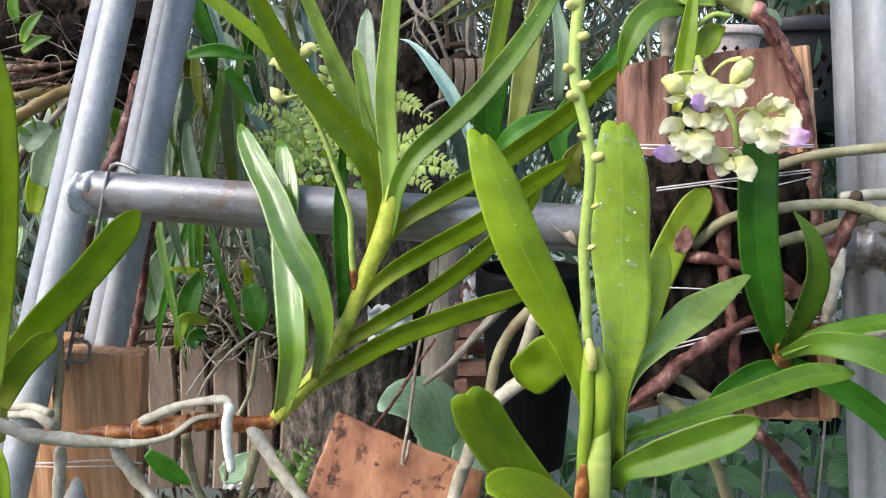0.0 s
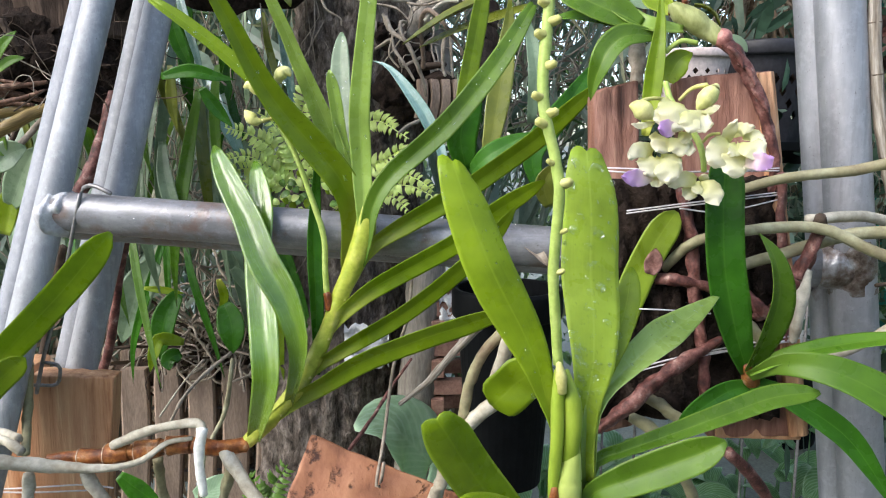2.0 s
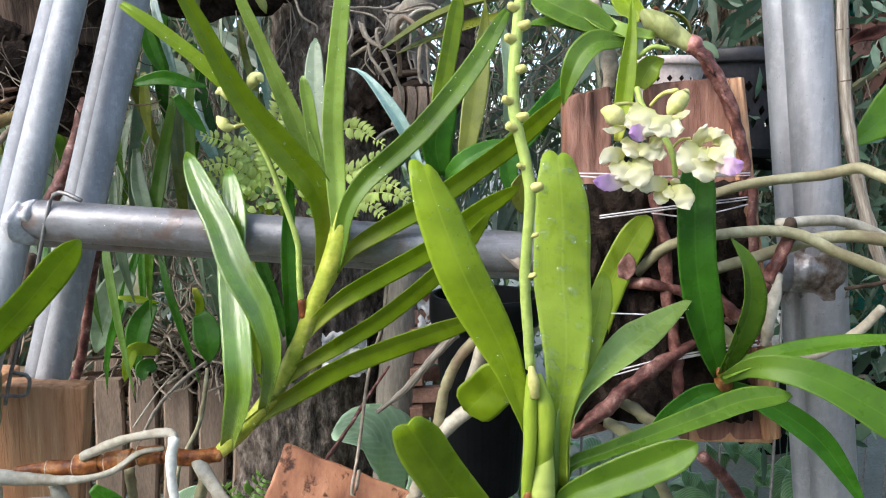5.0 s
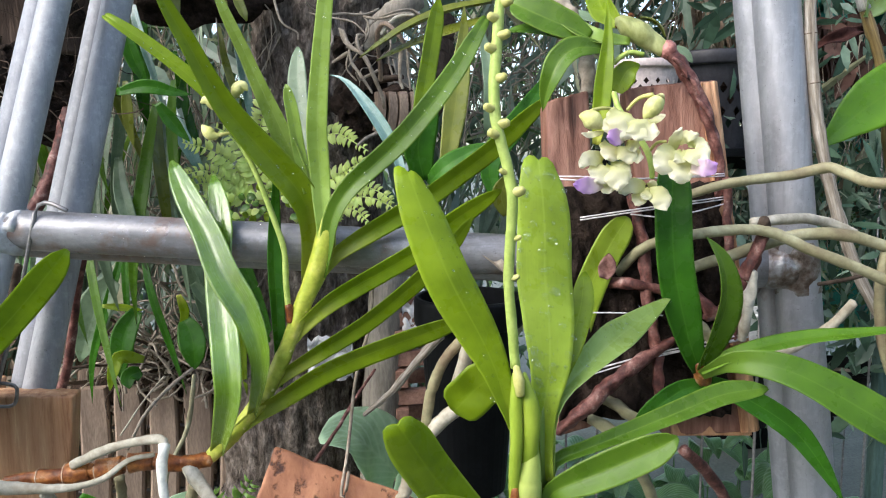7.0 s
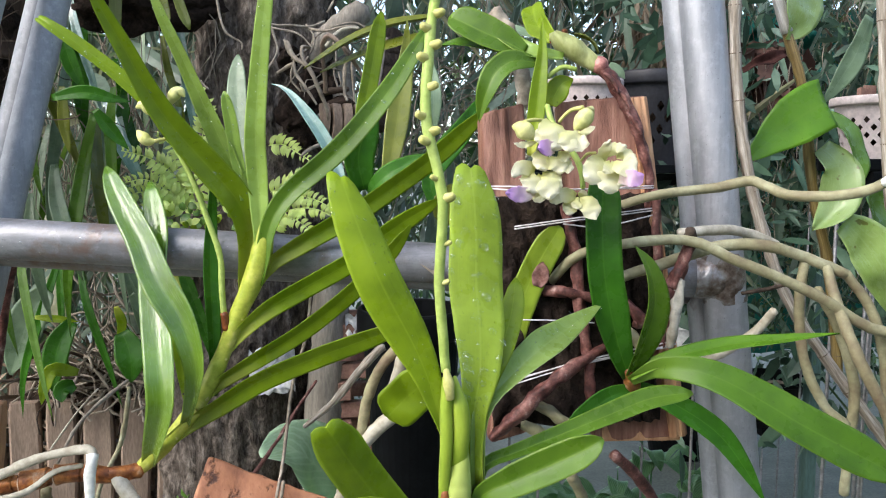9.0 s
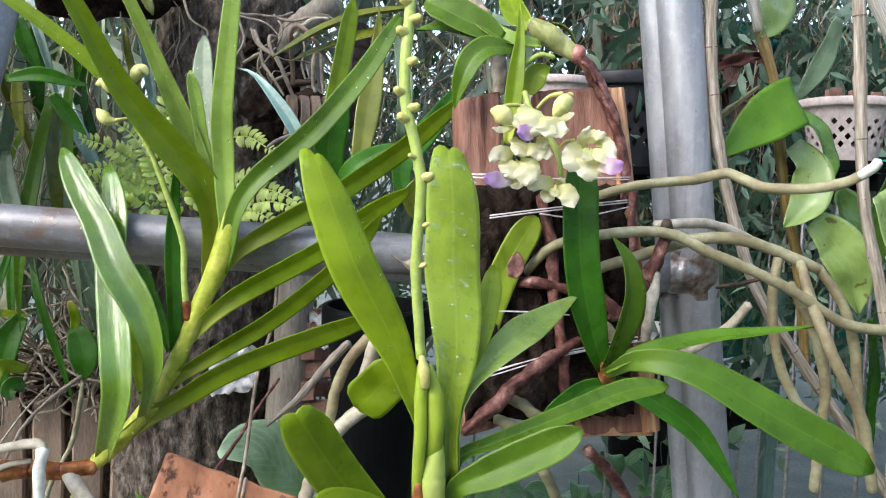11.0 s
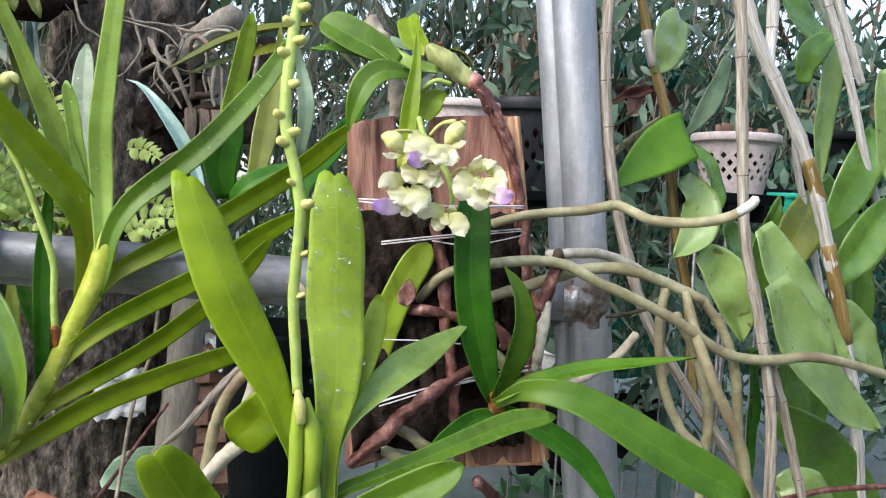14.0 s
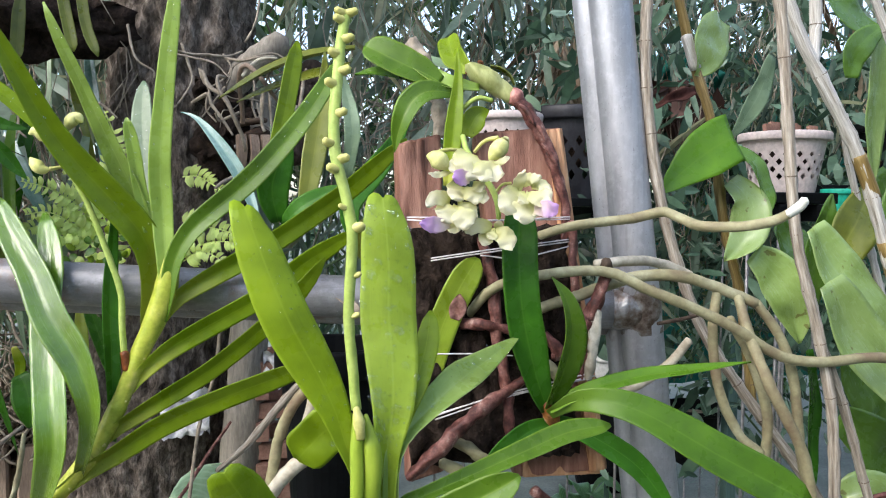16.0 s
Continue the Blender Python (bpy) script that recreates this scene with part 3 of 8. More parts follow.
def box_between(a, b, c, thick, cuts=6, rough=0.0, bevel=0.003, seed=0.0, ragged=0.3):
    """A slab: corner a, its edges towards b and c, its thickness away from the viewer along their normal; rough: split-wood unevenness."""
    a, b, c = Vector(a), Vector(b), Vector(c)
    e, f = b - a, c - a
    nv = e.cross(f).normalized()
    if nv.y < 0:
        nv = -nv
    bm = bmesh.new()
    rows = []
    for k in (0, 1):
        grid = []
        for i in range(cuts + 1):
            line = []
            for j in range(cuts + 1):
                p = a + e * (i / cuts) + f * (j / cuts) + nv * (thick * k)
                q = Vector((i * 0.9 + seed, j * 0.35 + seed, k * 3))
                p += nv * rough * noise.noise(q) + (f.normalized() * rough * ragged * noise.noise(q * 1.7 + Vector((5, 1, 2))) if j in (0, cuts) else Vector()) + (e.normalized() * rough * ragged * noise.noise(q * 1.3 + Vector((1, 7, 2))) if i in (0, cuts) else Vector())
                line.append(bm.verts.new(p))
            grid.append(line)
        rows.append(grid)
    for grid in rows:
        for i in range(cuts):
            for j in range(cuts):
                bm.faces.new((grid[i][j], grid[i + 1][j], grid[i + 1][j + 1], grid[i][j + 1]))
    g0, g1 = rows
    for i in range(cuts):
        for j in (0, cuts):
            bm.faces.new((g0[i][j], g0[i + 1][j], g1[i + 1][j], g1[i][j]))
            bm.faces.new((g0[j][i], g0[j][i + 1], g1[j][i + 1], g1[j][i]))
    bmesh.ops.recalc_face_normals(bm, faces=bm.faces)
    if bevel:
        sharp = [ed for ed in bm.edges if len(ed.link_faces) == 2 and ed.calc_face_angle() > 1.0]
        bmesh.ops.bevel(bm, geom=sharp, offset=bevel, segments=2, affect="EDGES", profile=0.6)
    return bm


def blob(c, r, squash=(1, 1, 1), rough=0.15, sub=2, bm=None):
    bm2 = bmesh.new()
    bmesh.ops.create_icosphere(bm2, subdivisions=sub, radius=1)
    c = Vector(c)
    for v in bm2.verts:
        k = 1 + rough * noise.noise(v.co * 1.7 + c * 40)
        v.co = c + Vector((v.co.x * squash[0], v.co.y * squash[1], v.co.z * squash[2])) * r * k
    if bm is None:
        return bm2
    me = bpy.data.meshes.new("tmp")
    bm2.to_mesh(me)
    bm2.free()
    bm.from_mesh(me)
    bpy.data.meshes.remove(me)
    return bm


def extended(a, b, z):
    """The point of the line through a and b at height z."""
    a, b = Vector(a), Vector(b)
    return a + (b - a) * ((z - a.z) / (b.z - a.z))


# ---- ground ----
def ground():
    bm = bmesh.new()
    n = 60
    grid = [[bm.verts.new((x, y, 0.012 * noise.noise(Vector((x * 2, y * 2, 0))))) for y in [-6 + 12 * j / n for j in range(n + 1)]] for x in [-6 + 12 * i / n for i in range(n + 1)]]
    for i in range(n):
        for j in range(n):
            bm.faces.new((grid[i][j], grid[i + 1][j], grid[i + 1][j + 1], grid[i][j + 1]))
    far = 900
    ring = [bm.verts.new(p) for p in ((-far, -far, -0.02), (far, -far, -0.02), (far, far, -0.02), (-far, far, -0.02))]
    sides = ([grid[i][0] for i in range(n + 1)], [grid[n][j] for j in range(n + 1)], [grid[i][n] for i in range(n, -1, -1)], [grid[0][j] for j in range(n, -1, -1)])
    for k, side in enumerate(sides):
        for p, q in zip(side, side[1:]):
            bm.faces.new((p, q, ring[k]))
        bm.faces.new((ring[k], side[-1], ring[(k + 1) % 4]))
    ob = new("ground", finish("ground", bm, M["concrete"]))
    return tagged(ob, "damp mossy grey concrete yard", "ground", kind="structure")


ground()


# ---- the galvanised pipe frame ----
def pipe_frame():
    la, lb = (-0.326, 0.775, 1.391), (-0.367, 0.705, 1.143)
    ra, rb = (0.359, 0.632, 1.41), (0.411, 0.632, 1.005)
    base = extended(la, lb, 0.0)
    f = thing("pipe_frame", base, "galvanised steel pipe frame with welded crossbar standing on concrete", "frame")
    shift = Vector((-0.0218, 0.02, 0))
    la, lb, ra, rb = [Vector(v) for v in (la, lb, ra, rb)]
    # front legs take the lit colour, rear legs the shaded one
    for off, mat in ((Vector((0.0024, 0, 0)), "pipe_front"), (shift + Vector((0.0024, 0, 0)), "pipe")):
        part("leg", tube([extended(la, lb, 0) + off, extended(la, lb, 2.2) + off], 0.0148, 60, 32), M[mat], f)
    ba, bb = [Vector(v) for v in ((-0.288, 0.85, 1.403), (-0.354, 0.77, 1.04))]
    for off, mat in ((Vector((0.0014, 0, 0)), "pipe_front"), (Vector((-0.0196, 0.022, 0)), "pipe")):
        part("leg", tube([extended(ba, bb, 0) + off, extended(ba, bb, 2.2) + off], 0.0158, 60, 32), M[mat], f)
    for off, r in ((Vector(), 0.0203), (Vector((-0.002, 0.037, 0)), 0.0175)):
        part("leg", tube([extended(ra, rb, 0) + off, extended(ra, rb, 2.2) + off], r, 60, 28), M["pipe_bright"], f)
    bar = [Vector(v) for v in ((-0.35, 0.726, 1.204), (0.372, 0.64, 1.163))]
    part("crossbar", tube(bar, 0.0195, 30, 24, cap=0.1), M["pipe_dark"], f)
    part("crossbar", tube([bar[0] + Vector((0, 0.03, -0.012)), bar[1] + Vector((0, 0.03, -0.012))], 0.0185, 30, 24, cap=0.1), M["pipe_dark"], f)
    # weld beads where the crossbar meets the legs: lumpy rings with a rounded swell
    way = (bar[1] - bar[0]).normalized()
    part("weld", tube([bar[0] - way * 0.012, bar[0] - way * 0.002, bar[0] + way * 0.014], [0.019, 0.0245, 0.0255, 0.0222, 0.0198], 30, 48, 0.42), M["weld"], f, "lumpy silver weld bead")
    mid = extended(ra, rb, bar[1].z)
    down = (rb - ra).normalized()
    part("weld", tube([mid - way * 0.028, mid - way * 0.018, mid - way * 0.006], [0.0188, 0.0205, 0.021, 0.0203], 20, 36, 0.1), M["weld_rust"], f, "lumpy weld bead with rust stains")
    part("weld", tube([mid - down * 0.026, mid - down * 0.012, mid + down * 0.01, mid + down * 0.022], [0.0202, 0.0208, 0.0211, 0.0208, 0.0202], 30, 40, 0.06), M["weld_rust"], f, "silver painted joint with rust stains")
    # rain drops that hang under the crossbar
    rng = random.Random(8)
    drops = []
    for k in range(34):
        p = bar[0].lerp(bar[1], rng.uniform(0.03, 0.75))
        drops.append((p + Vector((0, -0.006, -0.0188)), Vector((0, -0.35, -1))))
    for k in range(120):
        p, a = bar[0].lerp(bar[1], rng.uniform(0.03, 0.98)), rng.uniform(-1.3, 0.9)
        n = Vector((0, -math.cos(a), math.sin(-a)))
        drops.append((p + n * 0.0195, n))
    part("rain_wetness", drop_bm(drops, 0.0005, 0.0024, rng), M["water"], f, "clear rain drops", "stuff")


pipe_frame()


# ---- orchids ----
def orchid_leaf(plant, pts, width, mat="vanda", **kw):
    return part("leaf", strap_leaf(pts, width, **kw), M[mat], plant)


def wet(plant, leaf_data, count, lo, hi, seed, facing=(0, -1, 0.2)):
    """Water drops over the leaves whose surface points are given."""
    rng = random.Random(seed)
    spots = []
    for k in range(count):
        p, nv, q, s, u = rng.choice(leaf_data)
        if abs(s) > 0.9 or u < 0.2 or u > 0.97:
            continue
        side = nv.dot(Vector(facing)) > 0
        jig = Vector((rng.uniform(-1, 1), 0, rng.uniform(-1, 1))) * 0.003
        jig -= nv * jig.dot(nv)
        spots.append(((p if side else q) + jig, nv if side else -nv))
    part("rain_wetness", drop_bm(spots, lo, hi, rng), M["water"], plant, "clear rain drops", "stuff")


def front_orchid():
    base = (0.081, 0.415, 1.052)
    o = thing("vanda_orchid", base, "light green strap-leaved orchid with notched leaves and bare flower spike", "orchid")
    part("stem", tube([(0.094, 0.43, 1.008), (0.094, 0.43, 1.029), (0.093, 0.43, 1.049), (0.093, 0.43, 1.066), (0.094, 0.43, 1.081), (0.096, 0.43, 1.094)], [0.0095, 0.0095, 0.0098, 0.0091, 0.0074, 0.005], 30, 18, 0.1), M["vanda_base"], o, "pale yellow-green stem of clasping leaf bases")
    part("leaf_sheath", tube([(0.092, 0.423, 1.033), (0.092, 0.421, 1.053), (0.093, 0.42, 1.068), (0.095, 0.421, 1.083), (0.097, 0.423, 1.095)], [0.0098, 0.0094, 0.0082, 0.0056, 0.0016], 24, 20, 0.08), M["vanda_base"], o, "pale clasping leaf base")
    part("leaf_sheath", tube([(0.093, 0.424, 1.059), (0.093, 0.421, 1.083), (0.094, 0.419, 1.101), (0.093, 0.419, 1.116), (0.09, 0.422, 1.135)], [0.003, 0.0058, 0.006, 0.0055, 0.0012], 24, 20, 0.05), M["clasp"], o, "green clasping leaf base")
    d, d0, dd = [], [], []
    hug = [1.2, 0.7, 0.1, -0.14, -0.16, -0.16]
    orchid_leaf(o, [(0.088, 0.428, 1.08), (0.084, 0.427, 1.097), (0.078, 0.426, 1.116), (0.072, 0.425, 1.136), (0.063, 0.425, 1.157), (0.043, 0.425, 1.196), (0.029, 0.431, 1.232), (0.021, 0.437, 1.256)], 0.0302, face=(0.25, -1, 0.1), fold=[0.9, 0.4, 0.0, -0.14, -0.16, -0.16], skew=0.22, widths=[0.15, 0.3, 0.58, 0.86, 1.0, 1.0, 0.92, 0.8], drops=d0)
    orchid_leaf(o, [(0.105, 0.43, 1.06), (0.104, 0.431, 1.084), (0.105, 0.432, 1.11), (0.109, 0.434, 1.135), (0.11, 0.442, 1.164), (0.109, 0.45, 1.192), (0.11, 0.455, 1.22), (0.109, 0.459, 1.245), (0.108, 0.463, 1.261)], 0.0365, mat="vanda_leaf_pale", face=(-0.1, -1, 0.1), fold=hug, widths=[0.3, 0.33, 0.46, 0.74, 0.92, 1.0, 1.0, 0.95, 0.86], drops=d)
    wet(o, d, 300, 0.0006, 0.0034, 4)
    wet(o, d0, 90, 0.0004, 0.0018, 5)
    orchid_leaf(o, [(0.108, 0.434, 1.066), (0.11, 0.436, 1.097), (0.116, 0.439, 1.124), (0.127, 0.447, 1.148), (0.137, 0.461, 1.169), (0.143, 0.475, 1.19)], 0.0168, face=(-0.5, -1, 0.1), tip="round", fold=[0.9, 0.3, -0.1, -0.1], widths=[0.4, 0.45, 0.65, 1.0, 1.0, 0.95])
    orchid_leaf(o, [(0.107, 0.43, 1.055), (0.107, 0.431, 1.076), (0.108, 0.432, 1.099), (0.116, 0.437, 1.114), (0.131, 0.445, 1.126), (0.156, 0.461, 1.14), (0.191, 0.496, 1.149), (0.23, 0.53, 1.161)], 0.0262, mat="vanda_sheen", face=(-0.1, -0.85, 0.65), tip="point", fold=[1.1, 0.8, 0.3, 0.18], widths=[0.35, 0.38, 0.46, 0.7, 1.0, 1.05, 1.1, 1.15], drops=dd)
    wet(o, dd, 120, 0.0004, 0.0017, 6, (0.2, -0.6, 1))
    orchid_leaf(o, [(0.078, 0.415, 1.011), (0.049, 0.4, 1.054), (0.027, 0.385, 1.089), (0.011, 0.372, 1.119)], 0.0285, face=(0.15, -1, 0.2), fold=-0.24)
    orchid_leaf(o, [(0.089, 0.415, 1.02), (0.063, 0.385, 1.053), (0.04, 0.36, 1.074), (0.018, 0.335, 1.085)], 0.026, face=(0, -0.7, 1), fold=0.15, tip="round")
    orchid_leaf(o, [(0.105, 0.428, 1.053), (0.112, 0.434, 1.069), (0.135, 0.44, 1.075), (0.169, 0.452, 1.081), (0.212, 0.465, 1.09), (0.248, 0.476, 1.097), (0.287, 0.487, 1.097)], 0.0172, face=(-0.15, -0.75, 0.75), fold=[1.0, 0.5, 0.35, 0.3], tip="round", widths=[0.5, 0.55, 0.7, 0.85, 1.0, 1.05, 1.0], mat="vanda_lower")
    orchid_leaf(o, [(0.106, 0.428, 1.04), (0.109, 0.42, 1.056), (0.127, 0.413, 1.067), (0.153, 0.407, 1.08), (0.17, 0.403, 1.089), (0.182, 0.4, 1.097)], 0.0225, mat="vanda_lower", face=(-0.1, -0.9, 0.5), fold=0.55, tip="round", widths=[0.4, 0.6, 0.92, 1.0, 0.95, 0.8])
    part("old_stem", tube([(0.096, 0.43, 1.004), (0.112, 0.46, 0.963), (0.145, 0.51, 0.918), (0.181, 0.555, 0.898)], [0.009, 0.008, 0.007, 0.006], 20, 12, 0.3), M["rhizome"], o, "bare brown old stem")
    part("leaf_sheath", tube([(0.083, 0.419, 1.052), (0.083, 0.418, 1.069), (0.084, 0.417, 1.092), (0.084, 0.418, 1.113), (0.085, 0.42, 1.135)], [0.0034, 0.0038, 0.0042, 0.0042, 0.0034], 16, 12), M["clasp"], o)
    part("leaf_sheath", tube([(0.083, 0.417, 1.033), (0.083, 0.416, 1.05), (0.083, 0.416, 1.062)], [0.0048, 0.0046, 0.002], 10, 12), M["rhizome"], o, "dry orange brown leaf base")
    part("sheath_tip", tube([(0.086, 0.415, 1.123), (0.085, 0.413, 1.132), (0.083, 0.413, 1.142)], [0.003, 0.0036, 0.0016], 8, 12, 0.2), M["knob"], o, "cream dry sheath tip")
    pts = [(0.084, 0.42, 1.139), (0.081, 0.419, 1.171), (0.079, 0.418, 1.197), (0.08, 0.417, 1.219), (0.081, 0.416, 1.242), (0.079, 0.417, 1.26), (0.075, 0.419, 1.277), (0.072, 0.42, 1.29), (0.071, 0.424, 1.309), (0.073, 0.429, 1.331), (0.076, 0.435, 1.356), (0.08, 0.44, 1.379)]
    sp = part("flower_spike", tube(pts, [0.0031, 0.0033, 0.0034, 0.0034, 0.0032], 60, 14, 0.14), M["spike"], o, "pale green spike after flowering")
    line = curve_points(pts, 200)
    rng = random.Random(3)
    for z, side, r in ((1.196, 1, 0.003), (1.22, 1, 0.0026), (1.248, 1, 0.0046), (1.261, -1, 0.003), (1.283, -1, 0.0046), (1.289, 1, 0.0042), (1.299, -1, 0.0042), (1.317, 1, 0.0044), (1.334, -1, 0.0046), (1.342, 1, 0.0046),
                       (1.353, -1, 0.0044), (1.363, 1, 0.0044), (1.374, -1, 0.0042), (1.385, 1, 0.0042), (1.398, -1, 0.004), (1.41, 1, 0.004), (1.423, -1, 0.0036)):
        u = min(range(201), key=lambda k: abs(line[k].z - z)) / 200
        c = line[int(u * 200)]
        bm = tube([c, c + Vector((side * 0.0034, -0.0022, 0.0004)), c + Vector((side * (0.004 + r * 0.55), -0.0034, 0.0016))], [r * 0.62, r * 0.66, r * 0.52], 6, 12, 0.25)
        part("bud_scar", bm, M["knob"], sp)


front_orchid()


def flower_bud(plant, pts, r, stalk):
    b = part("bud", tube(pts, [r * k for k in (0.25, 0.7, 1.0, 1.0, 0.72, 0.2)], 16, 16, 0.08), M["bud"], plant)
    part("bud_stalk", tube(stalk, [0.0013, 0.0014, 0.0019], 14, 8), M["knob"], b)


def side_orchid():
    base = (-0.156, 0.64, 0.999)
    o = thing("vanda_orchid", base, "climbing orchid with two leaf ranks on an orange old stem", "orchid")
    axis = [(-0.154, 0.637, 1.002), (-0.125, 0.641, 1.031), (-0.101, 0.644, 1.062), (-0.081, 0.648, 1.104), (-0.068, 0.651, 1.137), (-0.054, 0.653, 1.17), (-0.046, 0.655, 1.198), (-0.046, 0.658, 1.226)]
    part("stem", tube(axis, [0.0058, 0.0076, 0.007, 0.0076, 0.007, 0.0076, 0.007, 0.0076, 0.0082, 0.0092, 0.0098, 0.009, 0.004], 90, 24, 0.08), M["stem"], o)
    for u, r in ((0.13, 0.0078), (0.3, 0.0079), (0.45, 0.0079), (0.6, 0.0079), (0.73, 0.0081)):
        line, k = curve_points(axis, 60), int(u * 60)
        part("leaf_sheath", tube([line[k - 3], line[k - 1], line[k + 1]], [r * 0.86, r * 0.97, r * 1.02, r * 0.86], 12, 20, 0.1, cap=0.0), M["stem"], o, "yellow-green clasping leaf base")
    d = []
    hug = [1.1, 0.6, 0.32, 0.25, 0.2]
    # upper leaves
    L = lambda pts, w, mat="vanda_side", **kw: orchid_leaf(o, pts, w, mat, drops=d, **kw)
    L([(-0.065, 0.668, 1.14), (-0.063, 0.668, 1.168), (-0.06, 0.666, 1.194), (-0.061, 0.66, 1.219), (-0.069, 0.654, 1.241), (-0.09, 0.65, 1.267), (-0.119, 0.643, 1.302), (-0.137, 0.636, 1.331), (-0.153, 0.629, 1.365), (-0.169, 0.622, 1.397), (-0.178, 0.615, 1.422)], 0.0268, face=(0.35, -1, -0.1), fold=[0.5, 0.5, 0.5, 0.5, 0.4, 0.3], tip="round", widths=[0.4, 0.68, 0.84, 1.02, 1.0, 0.86, 0.72, 0.6, 0.52, 0.45])
    L([(-0.052, 0.672, 1.217), (-0.089, 0.673, 1.267), (-0.121, 0.675, 1.303), (-0.15, 0.676, 1.33), (-0.173, 0.677, 1.351), (-0.205, 0.679, 1.376), (-0.233, 0.68, 1.395)], 0.0142, face=(0.3, -1, 0.3), fold=0.3, widths=[0.8, 1, 1, 1, 0.98, 0.92, 0.8])
    L([(-0.054, 0.664, 1.215), (-0.065, 0.661, 1.253), (-0.08, 0.658, 1.29), (-0.099, 0.655, 1.334), (-0.112, 0.65, 1.366), (-0.123, 0.645, 1.391), (-0.135, 0.64, 1.422)], 0.0222, face=(-0.6, -1, 0.2), fold=[0.8, 0.4, 0.3, 0.25], mat="vanda_pale", tip="round", widths=[0.6, 0.92, 1.0, 0.8, 0.64, 0.54, 0.46])
    L([(-0.06, 0.655, 1.239), (-0.067, 0.653, 1.277), (-0.071, 0.65, 1.307), (-0.076, 0.648, 1.334)], 0.0115, face=(0, -1, 0.2), tip="round", mat="vanda_pale", fold=0.35, widths=[0.8, 1, 1, 0.9])
    L([(-0.057, 0.672, 1.225), (-0.067, 0.686, 1.268), (-0.069, 0.7, 1.299), (-0.072, 0.714, 1.337), (-0.072, 0.728, 1.377)], 0.0205, face=(-0.2, -1, 0.2), tip="round", mat="grey_leaf", fold=0.2, widths=[0.5, 0.85, 1, 0.95, 0.72])
    L([(-0.047, 0.65, 1.186), (-0.047, 0.652, 1.214), (-0.049, 0.654, 1.257), (-0.05, 0.648, 1.297), (-0.046, 0.643, 1.345), (-0.041, 0.639, 1.391), (-0.035, 0.635, 1.436)], 0.0192, face=(-0.1, -1, 0.1), fold=[0.5, 0.4, 0.3, 0.18, 0.15], mat="vanda_pale", widths=[0.5, 0.85, 1, 0.95, 0.84, 0.74, 0.62])
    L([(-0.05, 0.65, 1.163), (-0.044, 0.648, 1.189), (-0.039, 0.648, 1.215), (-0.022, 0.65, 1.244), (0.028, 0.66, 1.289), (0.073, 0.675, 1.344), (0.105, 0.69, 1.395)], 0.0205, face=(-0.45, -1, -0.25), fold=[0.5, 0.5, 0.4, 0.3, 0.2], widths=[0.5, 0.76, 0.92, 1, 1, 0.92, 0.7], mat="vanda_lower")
    wet(o, d, 620, 0.0003, 0.0017, 9)
    # right rank
    R = lambda pts, w, **kw: orchid_leaf(o, pts, w, "vanda_side", face=(0.2, -0.95, -0.12), **kw)
    R([(-0.061, 0.658, 1.15), (-0.052, 0.657, 1.166), (-0.038, 0.655, 1.183), (-0.016, 0.657, 1.197), (0.016, 0.659, 1.215), (0.048, 0.667, 1.233), (0.08, 0.68, 1.254), (0.113, 0.692, 1.277), (0.146, 0.701, 1.305), (0.174, 0.71, 1.329)], 0.0195, fold=hug, tip="round", widths=[0.45, 0.65, 0.9, 1, 1, 1, 1, 1, 0.95, 0.8])
    R([(-0.085, 0.653, 1.095), (-0.074, 0.65, 1.113), (-0.047, 0.646, 1.138), (-0.019, 0.645, 1.155), (0.011, 0.645, 1.171), (0.039, 0.647, 1.187), (0.07, 0.654, 1.211), (0.116, 0.66, 1.239)], 0.0192, fold=hug, tip="round", widths=[0.45, 0.7, 0.95, 1, 1, 1, 0.98, 0.9])
    R([(-0.109, 0.649, 1.053), (-0.091, 0.646, 1.072), (-0.07, 0.643, 1.086), (-0.049, 0.64, 1.099), (-0.008, 0.638, 1.124), (0.038, 0.637, 1.161), (0.066, 0.639, 1.189), (0.087, 0.642, 1.216)], 0.0168, fold=hug, tip="round", widths=[0.5, 0.75, 0.95, 1, 1, 1, 0.95, 0.85])
    R([(-0.137, 0.641, 1.021), (-0.113, 0.641, 1.04), (-0.087, 0.64, 1.055), (-0.049, 0.628, 1.08), (0.001, 0.615, 1.103), (0.054, 0.606, 1.123), (0.082, 0.598, 1.135)], 0.0198, fold=hug, tip="round", widths=[0.5, 0.78, 0.98, 1, 1, 0.95, 0.8])
    # left rank, hanging and shiny
    orchid_leaf(o, [(-0.112, 0.636, 1.041), (-0.104, 0.63, 1.072), (-0.103, 0.63, 1.098), (-0.115, 0.638, 1.134), (-0.135, 0.65, 1.165), (-0.152, 0.668, 1.2), (-0.174, 0.69, 1.235), (-0.195, 0.72, 1.268)], 0.0285, "vanda_wet", face=(-0.25, -0.8, 0.55), fold=[1.0, 0.6, 0.42, 0.4, 0.4], tip="round", widths=[0.35, 0.55, 0.82, 1, 1, 0.88, 0.78, 0.66])
    orchid_leaf(o, [(-0.144, 0.636, 1.009), (-0.13, 0.617, 1.059), (-0.131, 0.622, 1.093), (-0.137, 0.642, 1.129), (-0.144, 0.666, 1.171), (-0.143, 0.68, 1.211), (-0.155, 0.715, 1.254)], 0.0265, "vanda_wet", face=(-0.15, -0.95, 0.35), fold=[0.9, 0.35, 0.2, 0.2], tip="round", widths=[0.5, 0.85, 1, 1, 0.95, 0.85, 0.75])
